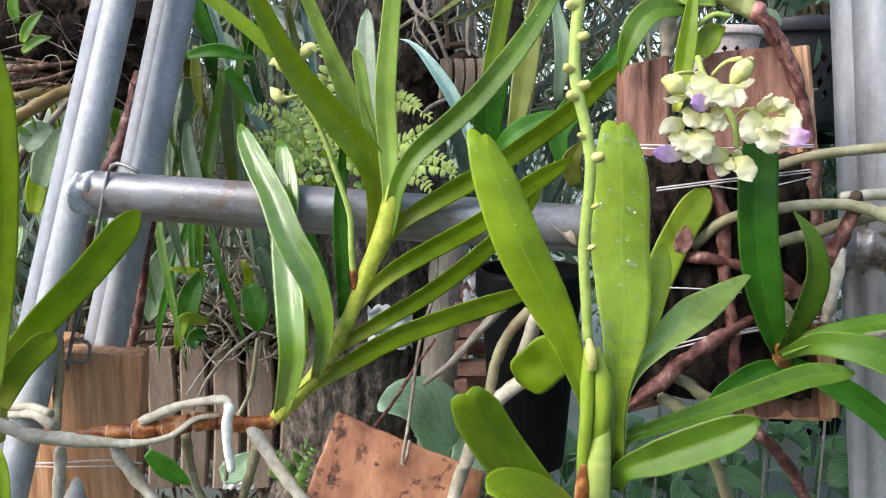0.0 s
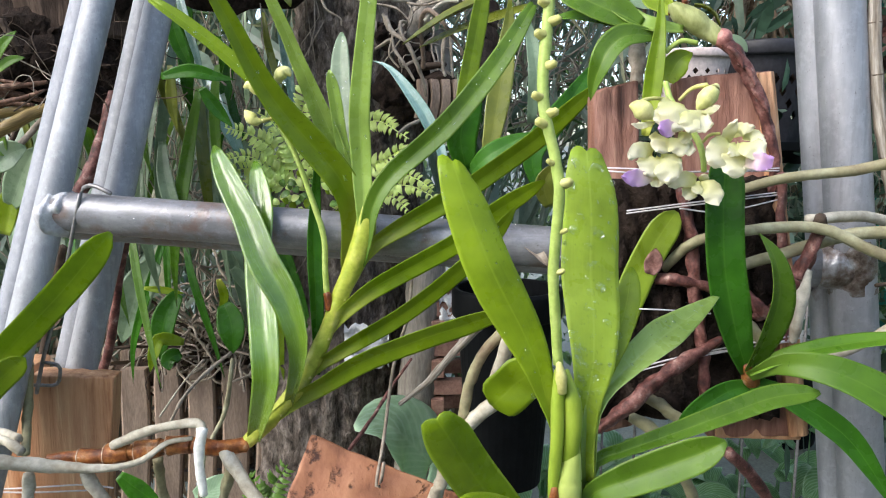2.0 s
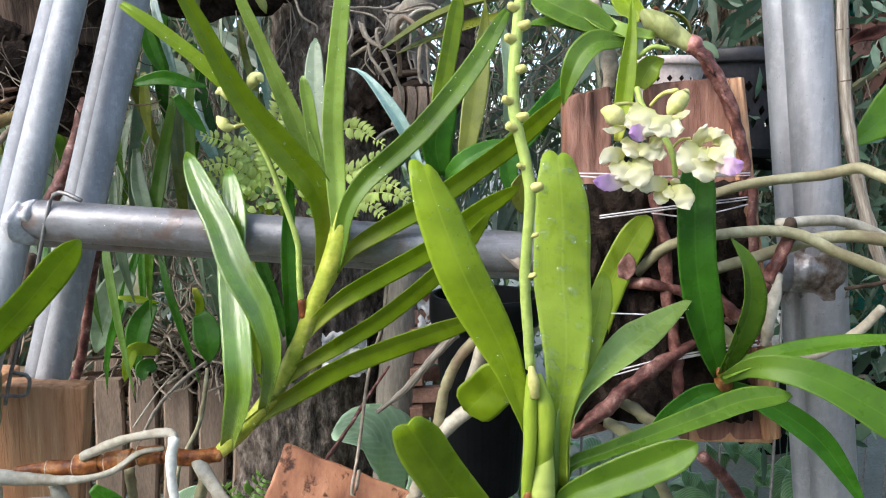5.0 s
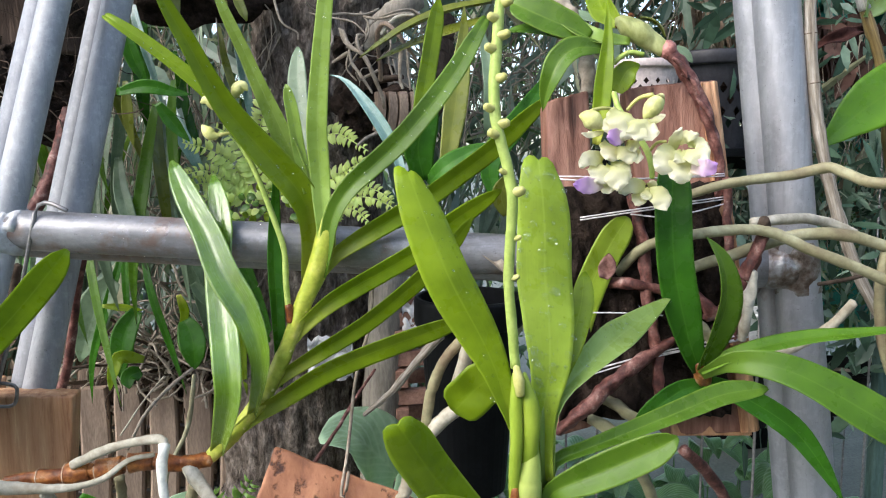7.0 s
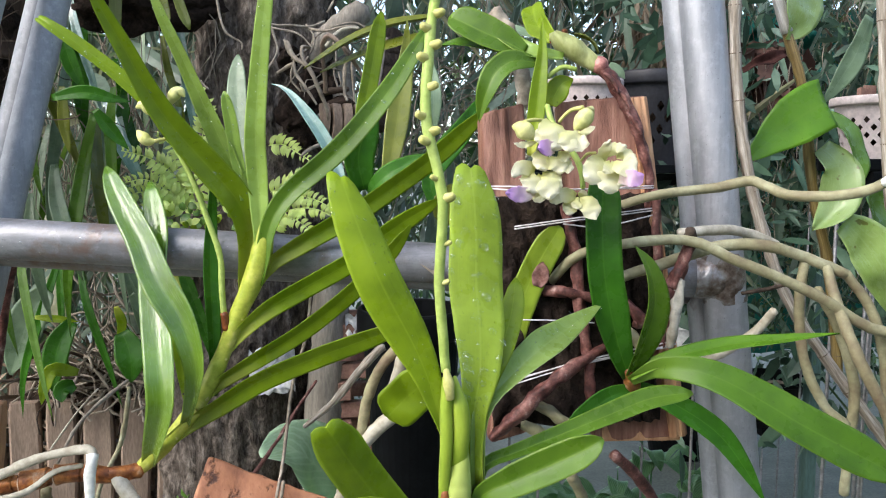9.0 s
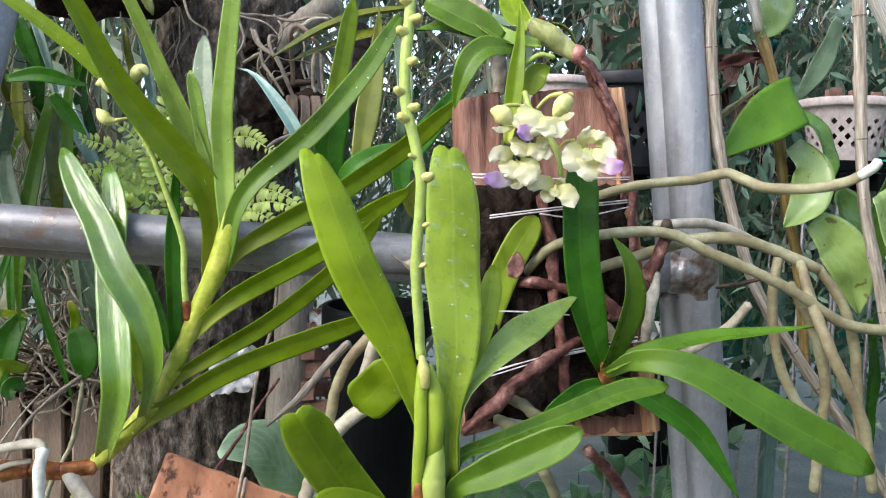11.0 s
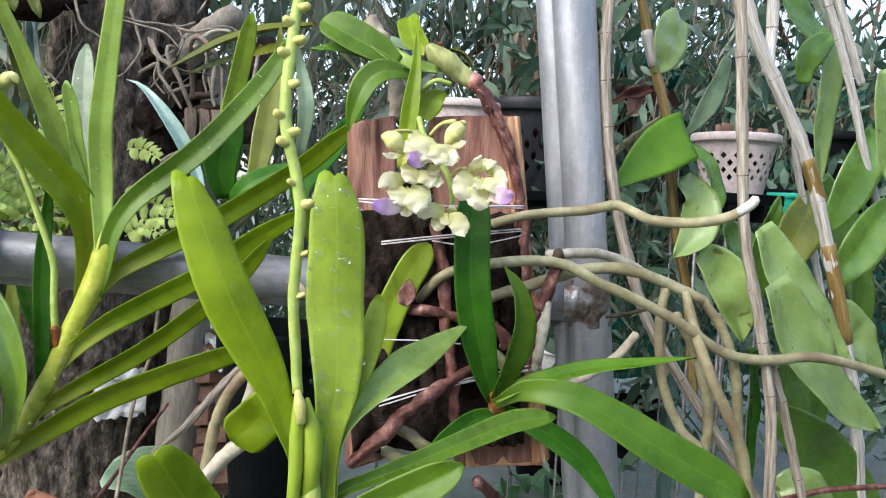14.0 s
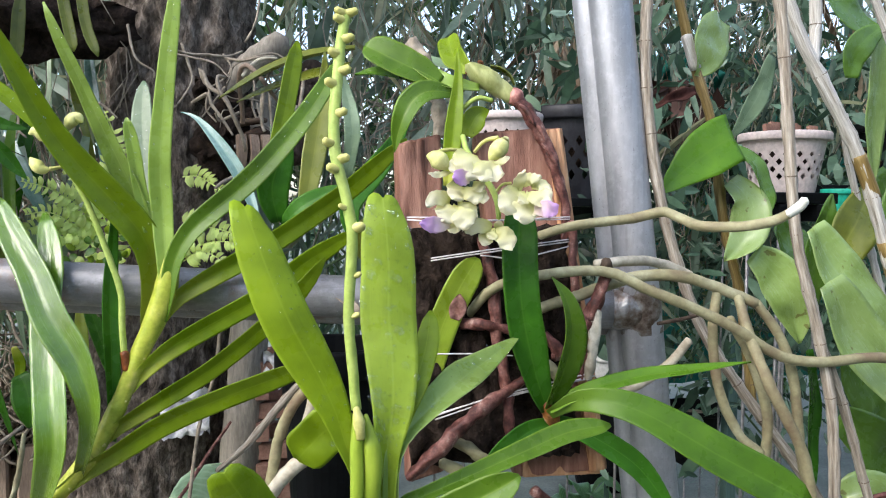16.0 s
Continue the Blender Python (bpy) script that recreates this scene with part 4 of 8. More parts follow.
    orchid_leaf(o, [(-0.093, 0.65, 1.062), (-0.091, 0.65, 1.095), (-0.092, 0.655, 1.135), (-0.094, 0.665, 1.187), (-0.092, 0.68, 1.253), (-0.096, 0.69, 1.279)], 0.0145, "vanda_dark", face=(0.5, -1, 0.1), fold=hug, tip="point", widths=[0.5, 0.8, 1, 1, 1, 0.9])
    line = curve_points(axis, 60)
    for k, r in ((9, 0.0015), (19, 0.0019), (28, 0.0015), (37, 0.0017), (44, 0.0014)):
        part("leaf_scar", blob(line[k] + Vector((0.0045, -0.0055, 0)), r, (1.2, 0.5, 0.9), 0.5, 2), M["knob"], o, "pale dry leaf scar")
    st = [(-0.08, 0.648, 1.127), (-0.082, 0.649, 1.158), (-0.083, 0.649, 1.189), (-0.093, 0.65, 1.222), (-0.107, 0.65, 1.262), (-0.122, 0.65, 1.291), (-0.135, 0.65, 1.312)]
    sp = part("flower_stalk", tube(st, [0.0028, 0.0026, 0.0026, 0.0024, 0.0018], 40, 12, 0.15), M["spike"], o)
    part("stalk_base", tube([(-0.079, 0.646, 1.123), (-0.08, 0.647, 1.138)], 0.0034, 6, 10, 0.3), M["rhizome"], sp, "orange stalk base")
    for cap, joint in (([(-0.121, 0.645, 1.321), (-0.117, 0.643, 1.329), (-0.112, 0.642, 1.332), (-0.108, 0.64, 1.328)], [(-0.124, 0.65, 1.308), (-0.123, 0.648, 1.314), (-0.121, 0.645, 1.321)]), ([(-0.13, 0.64, 1.31), (-0.136, 0.641, 1.316), (-0.142, 0.641, 1.32), (-0.148, 0.642, 1.318)], [(-0.121, 0.65, 1.302), (-0.125, 0.646, 1.307), (-0.131, 0.642, 1.31)]),
                       ([(-0.132, 0.645, 1.317), (-0.134, 0.643, 1.321), (-0.137, 0.64, 1.322)], [(-0.128, 0.65, 1.311), (-0.131, 0.648, 1.314), (-0.132, 0.645, 1.317)]), ([(-0.134, 0.645, 1.29), (-0.14, 0.646, 1.29), (-0.145, 0.647, 1.294), (-0.149, 0.648, 1.299)], [(-0.121, 0.65, 1.294), (-0.127, 0.648, 1.292), (-0.134, 0.645, 1.29)])):
        flower_bud(o, cap, 0.0052, joint)
    part("old_stem", tube([(-0.153, 0.635, 1.001), (-0.18, 0.63, 1.001), (-0.21, 0.63, 1.004), (-0.245, 0.63, 0.999), (-0.286, 0.63, 0.994), (-0.329, 0.635, 0.99)], [0.0066, 0.007, 0.0064, 0.0072, 0.0062, 0.0045], 60, 18, 0.25), M["rhizome"], o, "bare orange brown old stem with leaf rings")
    line = curve_points([(-0.153, 0.635, 1.001), (-0.18, 0.63, 1.001), (-0.21, 0.63, 1.004), (-0.245, 0.63, 0.999), (-0.286, 0.63, 0.994), (-0.329, 0.635, 0.99)], 100)
    for k, r, n in ((14, 0.0078, 9), (27, 0.0086, 12), (42, 0.0092, 13), (58, 0.0088, 12), (72, 0.0074, 11)):
        sh = part("old_sheath", tube([line[k], line[k + n // 2], line[k + n]], [r * 0.86, r * 0.95, r * 1.08], 10, 22, 0.16, cap=-0.5), M["rhizome"], o, "papery orange brown old leaf sheath")
        part("sheath_rim", tube([line[k + n] - (line[k + n] - line[k + n - 1]) * 0.5, line[k + n]], r * 1.1, 3, 22, 0.2, cap=-0.3), M["rim_pale"], sh, "pale torn rim")
    def grow(pts, r, mat):
        swell = (0.4, 0.5, 0.62, 0.95, 1.1, 1.1, 1.0) if mat == "root_pale" and r == 0.0052 else (1, 1.08, 0.9, 1.02, 0.86, 0.95, 0.85)
        part("root", tube(pts, [r * k for k in swell], 40, 14, 0.3), M[mat], o)

    grow([(-0.197, 0.62, 1.014), (-0.219, 0.62, 1.01), (-0.242, 0.62, 0.994), (-0.274, 0.618, 0.988), (-0.315, 0.615, 0.992), (-0.351, 0.6, 1.003), (-0.373, 0.59, 1.017), (-0.394, 0.58, 1.03)], 0.0052, "root_pale")
    grow([(-0.268, 0.625, 1.006), (-0.229, 0.615, 1.024), (-0.191, 0.61, 1.032), (-0.184, 0.607, 1.024), (-0.187, 0.605, 1.001), (-0.184, 0.6, 0.972)], 0.004, "root_pale")
    grow([(-0.174, 0.63, 1.001), (-0.152, 0.615, 0.976), (-0.118, 0.6, 0.938), (-0.09, 0.59, 0.909)], 0.006, "root_pale")
    grow([(-0.295, 0.63, 0.98), (-0.281, 0.63, 0.953), (-0.255, 0.625, 0.923)], 0.0056, "root_pale")
    grow([(-0.339, 0.62, 0.982), (-0.345, 0.625, 0.95), (-0.354, 0.63, 0.909)], 0.0054, "root_pale")
    grow([(-0.368, 0.69, 1.063), (-0.368, 0.68, 1.016), (-0.357, 0.65, 0.988)], 0.0045, "root")
    grow([(-0.356, 0.64, 1.006), (-0.381, 0.65, 1.01), (-0.413, 0.66, 1.006), (-0.433, 0.66, 1.007)], 0.0042, "root_pale")
    grow([(-0.349, 0.63, 0.999), (-0.371, 0.64, 1.006), (-0.402, 0.65, 1.002)], 0.0042, "root_pale")
    grow([(-0.241, 0.66, 0.978), (-0.244, 0.68, 0.929), (-0.235, 0.69, 0.888)], 0.0045, "root")
    grow([(-0.184, 0.7, 0.949), (-0.197, 0.71, 0.908), (-0.212, 0.72, 0.866)], 0.0052, "root")
    part("root_tip", tube([(-0.184, 0.606, 1.028), (-0.187, 0.604, 1.002), (-0.183, 0.599, 0.971)], [0.0047, 0.0044, 0.0034], 14, 12, 0.3), M["root_tip"], o, "chalk white root tip")


side_orchid()


def edge_orchid():
    base = (-0.385, 0.6, 0.994)
    o = thing("vanda_orchid", base, "small strap-leaved orchid tied to a wood block", "orchid")
    part("stem", tube([(-0.384, 0.6, 0.999), (-0.378, 0.6, 1.044), (-0.372, 0.6, 1.089), (-0.369, 0.605, 1.117)], [0.008, 0.009, 0.008, 0.004], 16, 12), M["stem"], o)
    orchid_leaf(o, [(-0.374, 0.6, 1.059), (-0.343, 0.6, 1.096), (-0.292, 0.6, 1.149), (-0.25, 0.6, 1.198)], 0.026, "vanda_side", face=(0.5, -1, 0), fold=0.25, base=0.7, tip="round")
    orchid_leaf(o, [(-0.371, 0.6, 1.089), (-0.368, 0.61, 1.125), (-0.364, 0.62, 1.158), (-0.362, 0.63, 1.18)], 0.0175, "vanda_wet", face=(-0.4, -0.8, 0.6), fold=0.4, tip="round")
    orchid_leaf(o, [(-0.376, 0.595, 1.031), (-0.355, 0.59, 1.063), (-0.332, 0.585, 1.086), (-0.315, 0.58, 1.099)], 0.0215, "vanda_side", face=(0.4, -1, 0), fold=0.25, base=0.8, tip="round")
    orchid_leaf(o, [(-0.368, 0.58, 1.051), (-0.349, 0.57, 1.143), (-0.334, 0.56, 1.224), (-0.33, 0.555, 1.287), (-0.333, 0.55, 1.331)], 0.0215, "vanda", face=(0.2, -1, 0), fold=0.2, tip="round")
    orchid_leaf(o, [(-0.382, 0.595, 1.001), (-0.372, 0.585, 0.975), (-0.367, 0.575, 0.95)], 0.012, "vanda_side", face=(0.3, -1, 0.2), fold=0.3)


edge_orchid()


# ---- wood blocks hung from the frame ----
def left_block():
    base = (-0.363, 0.735, 0.864)
    w = thing("wood_block", base, "split tan wood block wired to the pipe frame", "wood block")
    part("block", box_between((-0.383, 0.722, 1.041), (-0.304, 0.728, 1.035), (-0.404, 0.722, 0.852), 0.028, 8, 0.004, 0.002), M["tan_wood"], w)
    part("block", box_between((-0.433, 0.745, 1.047), (-0.392, 0.745, 1.044), (-0.454, 0.745, 0.84), 0.04, 8, 0.004, 0.002, 3.3), M["tan_wood"], w)
    part("tying_wire", tube([(-0.433, 0.715, 0.924), (-0.387, 0.714, 0.926), (-0.336, 0.715, 0.928), (-0.309, 0.722, 0.921)], 0.0009, 14, 6), M["wire"], w)
    part("tying_wire", tube([(-0.439, 0.715, 0.922), (-0.387, 0.714, 0.921), (-0.33, 0.715, 0.922)], 0.0009, 14, 6), M["wire"], w)
    h = part("hanger", tube([(-0.287, 0.7, 1.223), (-0.304, 0.705, 1.23), (-0.317, 0.71, 1.227), (-0.322, 0.705, 1.204), (-0.342, 0.71, 1.131), (-0.366, 0.715, 1.062), (-0.374, 0.712, 1.025)], 0.0021, 30, 8), M["steel_wire"], w, "bent steel wire hanger")
    part("hook", tube([(-0.367, 0.715, 1.056), (-0.353, 0.716, 1.052), (-0.352, 0.716, 1.043), (-0.359, 0.72, 1.031), (-0.379, 0.716, 1.032), (-0.411, 0.72, 1.025)], 0.0018, 20, 8), M["steel_wire"], h)


left_block()


def hung_block():
    a, b, c = (-0.095, 0.635, 1.011), (0.041, 0.625, 0.956), (-0.125, 0.6, 0.936)
    w = thing("wood_block", c, "reddish wormed wood block hung on a wire", "wood block")
    part("block", box_between(a, b, c, 0.055, 12, 0.005, 0.003, 1.7, 0.45), M["cork_wood"], w)
    part("hanger", tube([(-0.004, 0.68, 1.154), (-0.008, 0.66, 1.115), (-0.021, 0.645, 1.071), (-0.03, 0.635, 1.005), (-0.036, 0.617, 0.972), (-0.033, 0.616, 0.969), (-0.029, 0.617, 0.991)], 0.0016, 40, 8), M["dry_root"], w, "rusty hanging wire")


hung_block()


# ---- the mounted board with the flowering orchid ----
def mounted_board():
    base = (0.233, 0.56, 1.034)
    w = thing("mounting_board", base, "split reddish planks faced with dark tree fern fibre and wire", "board")
    part("plank", box_between((0.146, 0.612, 1.317), (0.184, 0.612, 1.326), (0.147, 0.562, 1.037), 0.028, 10, 0.004, 0.003), M["red_wood"], w)
    part("plank", box_between((0.215, 0.612, 1.328), (0.292, 0.6, 1.334), (0.24, 0.565, 1.032), 0.03, 10, 0.004, 0.003, 2.2), M["red_wood"], w)
    part("plank_edge", box_between((0.277, 0.599, 1.331), (0.292, 0.598, 1.333), (0.303, 0.552, 1.036), 0.026, 8, 0.003, 0.002, 5.2), M["tan_wood"], w)
    part("plank", box_between((0.245, 0.578, 1.113), (0.313, 0.57, 1.113), (0.246, 0.563, 1.033), 0.026, 8, 0.003, 0.002, 6.2), M["tan_wood"], w)
    bm = box_between((0.148, 0.59, 1.244), (0.29, 0.582, 1.247), (0.148, 0.556, 1.052), 0.02, 30, 0.012, 0.0, 4.0)
    for v in bm.verts:
        v.co.y += 0.006 * noise.noise(v.co * 120)
    part("fibre_slab", bm, M["fibre"], w, "dark shaggy fern fibre")
    for pts in ([(0.149, 0.585, 1.253), (0.169, 0.57, 1.253), (0.216, 0.568, 1.251), (0.29, 0.575, 1.254)], [(0.149, 0.585, 1.251), (0.178, 0.57, 1.25), (0.29, 0.575, 1.252)], [(0.165, 0.566, 1.218), (0.215, 0.562, 1.225), (0.291, 0.572, 1.233)], [(0.165, 0.566, 1.22), (0.215, 0.562, 1.227), (0.291, 0.572, 1.235)],
                [(0.166, 0.558, 1.143), (0.197, 0.552, 1.143), (0.231, 0.552, 1.14)], [(0.166, 0.552, 1.091), (0.215, 0.545, 1.106), (0.306, 0.555, 1.119)], [(0.166, 0.552, 1.094), (0.215, 0.545, 1.109), (0.305, 0.555, 1.122)], [(0.17, 0.552, 1.096), (0.215, 0.545, 1.108), (0.303, 0.555, 1.117)], [(0.207, 0.566, 1.222), (0.24, 0.562, 1.22), (0.294, 0.572, 1.23)]):
        part("tying_wire", tube(pts, 0.00065, 16, 6), M["wire"], w)


mounted_board()


def petal(flower, pts, width, mat="petal", face=(0, -1, 0.25), widths=(0.25, 0.75, 1.0, 0.85, 0.3), cup=0.3, name="petal"):
    """One thin rounded petal along pts; cup above zero: its edges come forward."""
    bm = strap_leaf(pts, width * 1.3, face=face, tip="round", fold=cup * 0.22, n=22, thick=0.00025, ripple=0.14, widths=list(widths))
    uvl = bm.loops.layers.uv.active
    edge = {}
    for f in bm.faces:
        for lo in f.loops:
            edge[lo.vert] = (abs(lo[uvl].uv[0] - 0.5) * 2, lo[uvl].uv[1])
    # frilled margins and a soft crumple
    for v, (side, u) in edge.items():
        frill = max(side ** 3, u ** 4) * min(1, u * 3)
        q = Vector(v.co)
        v.co += Vector(face).normalized() * (noise.noise(q * 330) * 0.0016 * frill + noise.noise(q * 150 + Vector((5, 1, 0))) * 0.0012 * u)
        v.co += Vector((noise.noise(q * 420), 0, noise.noise(q * 420 + Vector((3, 7, 1))))) * 0.0009 * frill
    return part(name, bm, M[mat], flower)


def flower(plant, c, petals, lips=()):
    """A small orchid flower: broad thin petals round a short column, and a purple-tipped lip."""
    f = part("flower", blob(c, 0.0024, (1, 1, 1.5), 0.2, 2), M["petal"], plant, "pale yellow flower with a purple tinged lip")
    for row in petals:
        petal(f, *row[:2], **(row[2] if len(row) > 2 else {}))
    for pts, w in lips:
        petal(f, pts, w, "lip", (0, -1, 0.1), (0.5, 0.8, 1.0, 0.9, 0.3), 0.25, "lip")
    return f


def board_orchid():
    base = (0.257, 0.535, 1.096)
    o = thing("flowering_orchid", base, "orchid on a board with a cluster of pale yellow flowers", "orchid")
    part("stem", tube([(0.269, 0.55, 1.08), (0.257, 0.535, 1.096), (0.253, 0.532, 1.105)], [0.006, 0.007, 0.004], 10, 12), M["rhizome"], o)
    orchid_leaf(o, [(0.254, 0.532, 1.099), (0.242, 0.528, 1.129), (0.23, 0.527, 1.178), (0.228, 0.532, 1.222), (0.231, 0.54, 1.257)], 0.0285, "vanda_dark", face=(-0.15, -1, 0.1), fold=0.35, base=0.4)
    orchid_leaf(o, [(0.254, 0.53, 1.101), (0.263, 0.522, 1.132), (0.269, 0.52, 1.161), (0.265, 0.522, 1.188), (0.254, 0.526, 1.207)], 0.029, "vanda_lower", face=(0.5, -1, 0), fold=0.35, tip="point", base=0.5)
    orchid_leaf(o, [(0.255, 0.53, 1.099), (0.282, 0.52, 1.115), (0.326, 0.51, 1.127), (0.362, 0.495, 1.134), (0.404, 0.48, 1.142)], 0.0165, "vanda_mid", face=(0, -0.55, 1), fold=0.3, tip="point", base=0.7)
    orchid_leaf(o, [(0.255, 0.53, 1.096), (0.275, 0.515, 1.11), (0.311, 0.49, 1.106), (0.365, 0.455, 1.075), (0.422, 0.43, 1.045)], 0.033, "vanda_mid", face=(0.35, -0.95, 0.2), fold=0.2, tip="round", base=0.3, grow=0.55)
    orchid_leaf(o, [(0.262, 0.54, 1.087), (0.291, 0.53, 1.076), (0.323, 0.515, 1.055), (0.342, 0.505, 1.03), (0.362, 0.5, 0.997)], 0.02, "vanda_dark", face=(-0.3, -0.9, 0.4), fold=0.35, tip="point", base=0.6)
    orchid_leaf(o, [(0.26, 0.54, 1.084), (0.242, 0.535, 1.082), (0.223, 0.53, 1.073), (0.206, 0.526, 1.062), (0.196, 0.522, 1.045)], 0.0185, "vanda_dark", face=(-0.2, -1, 0.25), fold=0.3, tip="point", base=0.6)
    leaf = orchid_leaf(o, [(0.166, 0.572, 1.116), (0.172, 0.568, 1.154), (0.187, 0.566, 1.191), (0.204, 0.564, 1.22)], 0.025, "vanda_leaf_pale", face=(-0.2, -1, 0.1), fold=0.2, tip="round", base=0.6)
    part("leaf_spot", strap_leaf([(0.184, 0.5625, 1.170), (0.187, 0.5618, 1.18), (0.188, 0.5615, 1.191)], 0.0145, face=(-0.2, -1, 0.1), tip="oval", fold=0.1, n=12, thick=0.0004, ripple=0.12), M["dead_patch"], leaf, "brown dead patch")
    st = [(0.189, 0.56, 1.319), (0.19, 0.55, 1.306), (0.194, 0.54, 1.295), (0.201, 0.53, 1.281), (0.205, 0.527, 1.273), (0.207, 0.523, 1.263), (0.207, 0.52, 1.253)]
    part("flower_stalk", tube(st, [0.0022, 0.0026, 0.0026, 0.0025, 0.002], 30, 12, 0.15), M["spike"], o, "ridged green flower stalk")
    flower(o, (0.18, 0.508, 1.288), (
        ([(0.181, 0.513, 1.303), (0.179, 0.506, 1.297), (0.177, 0.501, 1.289), (0.174, 0.498, 1.281)], 0.0195, dict(cup=-0.5, widths=(0.55, 0.95, 1.0, 0.8, 0.4))),
        ([(0.187, 0.511, 1.297), (0.191, 0.506, 1.293), (0.197, 0.502, 1.288), (0.204, 0.5, 1.286)], 0.0165, dict(cup=-0.35, face=(0.3, -1, 0.4))),
        ([(0.18, 0.511, 1.294), (0.174, 0.507, 1.293), (0.168, 0.504, 1.29), (0.163, 0.502, 1.288)], 0.0125, dict(cup=-0.3, face=(-0.3, -1, 0.3))),
        ([(0.184, 0.506, 1.296), (0.186, 0.502, 1.291), (0.187, 0.499, 1.286), (0.186, 0.497, 1.28)], 0.0145, dict(cup=-0.4)),
        ([(0.184, 0.509, 1.281), (0.186, 0.507, 1.278), (0.188, 0.505, 1.275), (0.189, 0.503, 1.274)], 0.0085, dict(cup=0.2))),
        (([(0.179, 0.503, 1.282), (0.173, 0.497, 1.283), (0.167, 0.493, 1.283), (0.162, 0.49, 1.282)], 0.0098),))
    flower(o, (0.179, 0.513, 1.27), (
        ([(0.174, 0.517, 1.279), (0.172, 0.511, 1.275), (0.169, 0.506, 1.271), (0.166, 0.503, 1.267)], 0.0135, dict(cup=-0.5, widths=(0.6, 1.0, 1.0, 0.8, 0.4))),
        ([(0.178, 0.514, 1.277), (0.18, 0.509, 1.274), (0.183, 0.505, 1.27), (0.185, 0.503, 1.264)], 0.0125, dict(cup=-0.35)),
        ([(0.184, 0.512, 1.271), (0.187, 0.509, 1.27), (0.19, 0.506, 1.269), (0.194, 0.504, 1.268)], 0.0115, dict(cup=0.3, face=(0.1, -1, 0.6)))))
    flower(o, (0.164, 0.508, 1.257), (
        ([(0.167, 0.514, 1.265), (0.16, 0.507, 1.268), (0.152, 0.503, 1.268), (0.145, 0.5, 1.261)], 0.0092, dict(cup=-0.4, widths=(0.6, 1.0, 1.0, 0.8, 0.25))),
        ([(0.163, 0.512, 1.266), (0.162, 0.505, 1.26), (0.16, 0.501, 1.255), (0.157, 0.498, 1.251)], 0.0148, dict(cup=-0.4)),
        ([(0.171, 0.51, 1.264), (0.172, 0.503, 1.259), (0.173, 0.499, 1.253), (0.173, 0.496, 1.245)], 0.0158, dict(cup=-0.3)),
        ([(0.173, 0.511, 1.266), (0.177, 0.506, 1.262), (0.18, 0.503, 1.257), (0.184, 0.502, 1.253)], 0.0128, dict(cup=-0.3, face=(0.3, -1, 0.3))),
        ([(0.168, 0.506, 1.252), (0.169, 0.503, 1.248), (0.171, 0.5, 1.245)], 0.0135, dict(cup=0.25))),
        (([(0.164, 0.503, 1.25), (0.156, 0.498, 1.249), (0.147, 0.493, 1.249), (0.138, 0.49, 1.25)], 0.0096),))
    flower(o, (0.225, 0.506, 1.268), (
        ([(0.218, 0.512, 1.274), (0.218, 0.507, 1.28), (0.219, 0.503, 1.285), (0.221, 0.5, 1.29)], 0.008, dict(cup=0.5, widths=(0.6, 1.0, 0.9, 0.6, 0.15))),
        ([(0.223, 0.512, 1.279), (0.226, 0.507, 1.283), (0.23, 0.503, 1.284), (0.235, 0.502, 1.285)], 0.0075, dict(cup=0.4, widths=(0.5, 1.0, 0.95, 0.7, 0.25))),
        ([(0.229, 0.509, 1.277), (0.234, 0.505, 1.279), (0.238, 0.502, 1.276), (0.242, 0.5, 1.273)], 0.0092, dict(cup=-0.5)),
        ([(0.221, 0.509, 1.273), (0.213, 0.502, 1.269), (0.206, 0.497, 1.264), (0.199, 0.494, 1.26)], 0.0165, dict(cup=-0.35, widths=(0.6, 1.0, 1.0, 0.85, 0.45))),
        ([(0.225, 0.506, 1.27), (0.221, 0.499, 1.263), (0.217, 0.495, 1.257), (0.213, 0.492, 1.251)], 0.0165, dict(cup=-0.3, widths=(0.5, 0.9, 1.0, 0.9, 0.5))),
        ([(0.226, 0.505, 1.274), (0.229, 0.498, 1.272), (0.234, 0.494, 1.269), (0.239, 0.492, 1.265)], 0.0165, dict(cup=-0.45, face=(0.3, -1, 0.3))),
        ([(0.222, 0.5, 1.272), (0.219, 0.498, 1.269), (0.216, 0.495, 1.267), (0.212, 0.493, 1.266)], 0.0085, dict(cup=0.4, widths=(0.5, 1.0, 0.9, 0.6, 0.2))),
        ([(0.226, 0.503, 1.263), (0.228, 0.499, 1.259), (0.228, 0.496, 1.255)], 0.0125, dict(cup=0.2))),
        (([(0.227, 0.498, 1.261), (0.231, 0.493, 1.261), (0.236, 0.488, 1.261), (0.241, 0.485, 1.264)], 0.0105),))
    part("pedicel", tube([(0.205, 0.52, 1.274), (0.208, 0.515, 1.279), (0.213, 0.51, 1.28)], 0.0012, 10, 8), M["knob"], o)
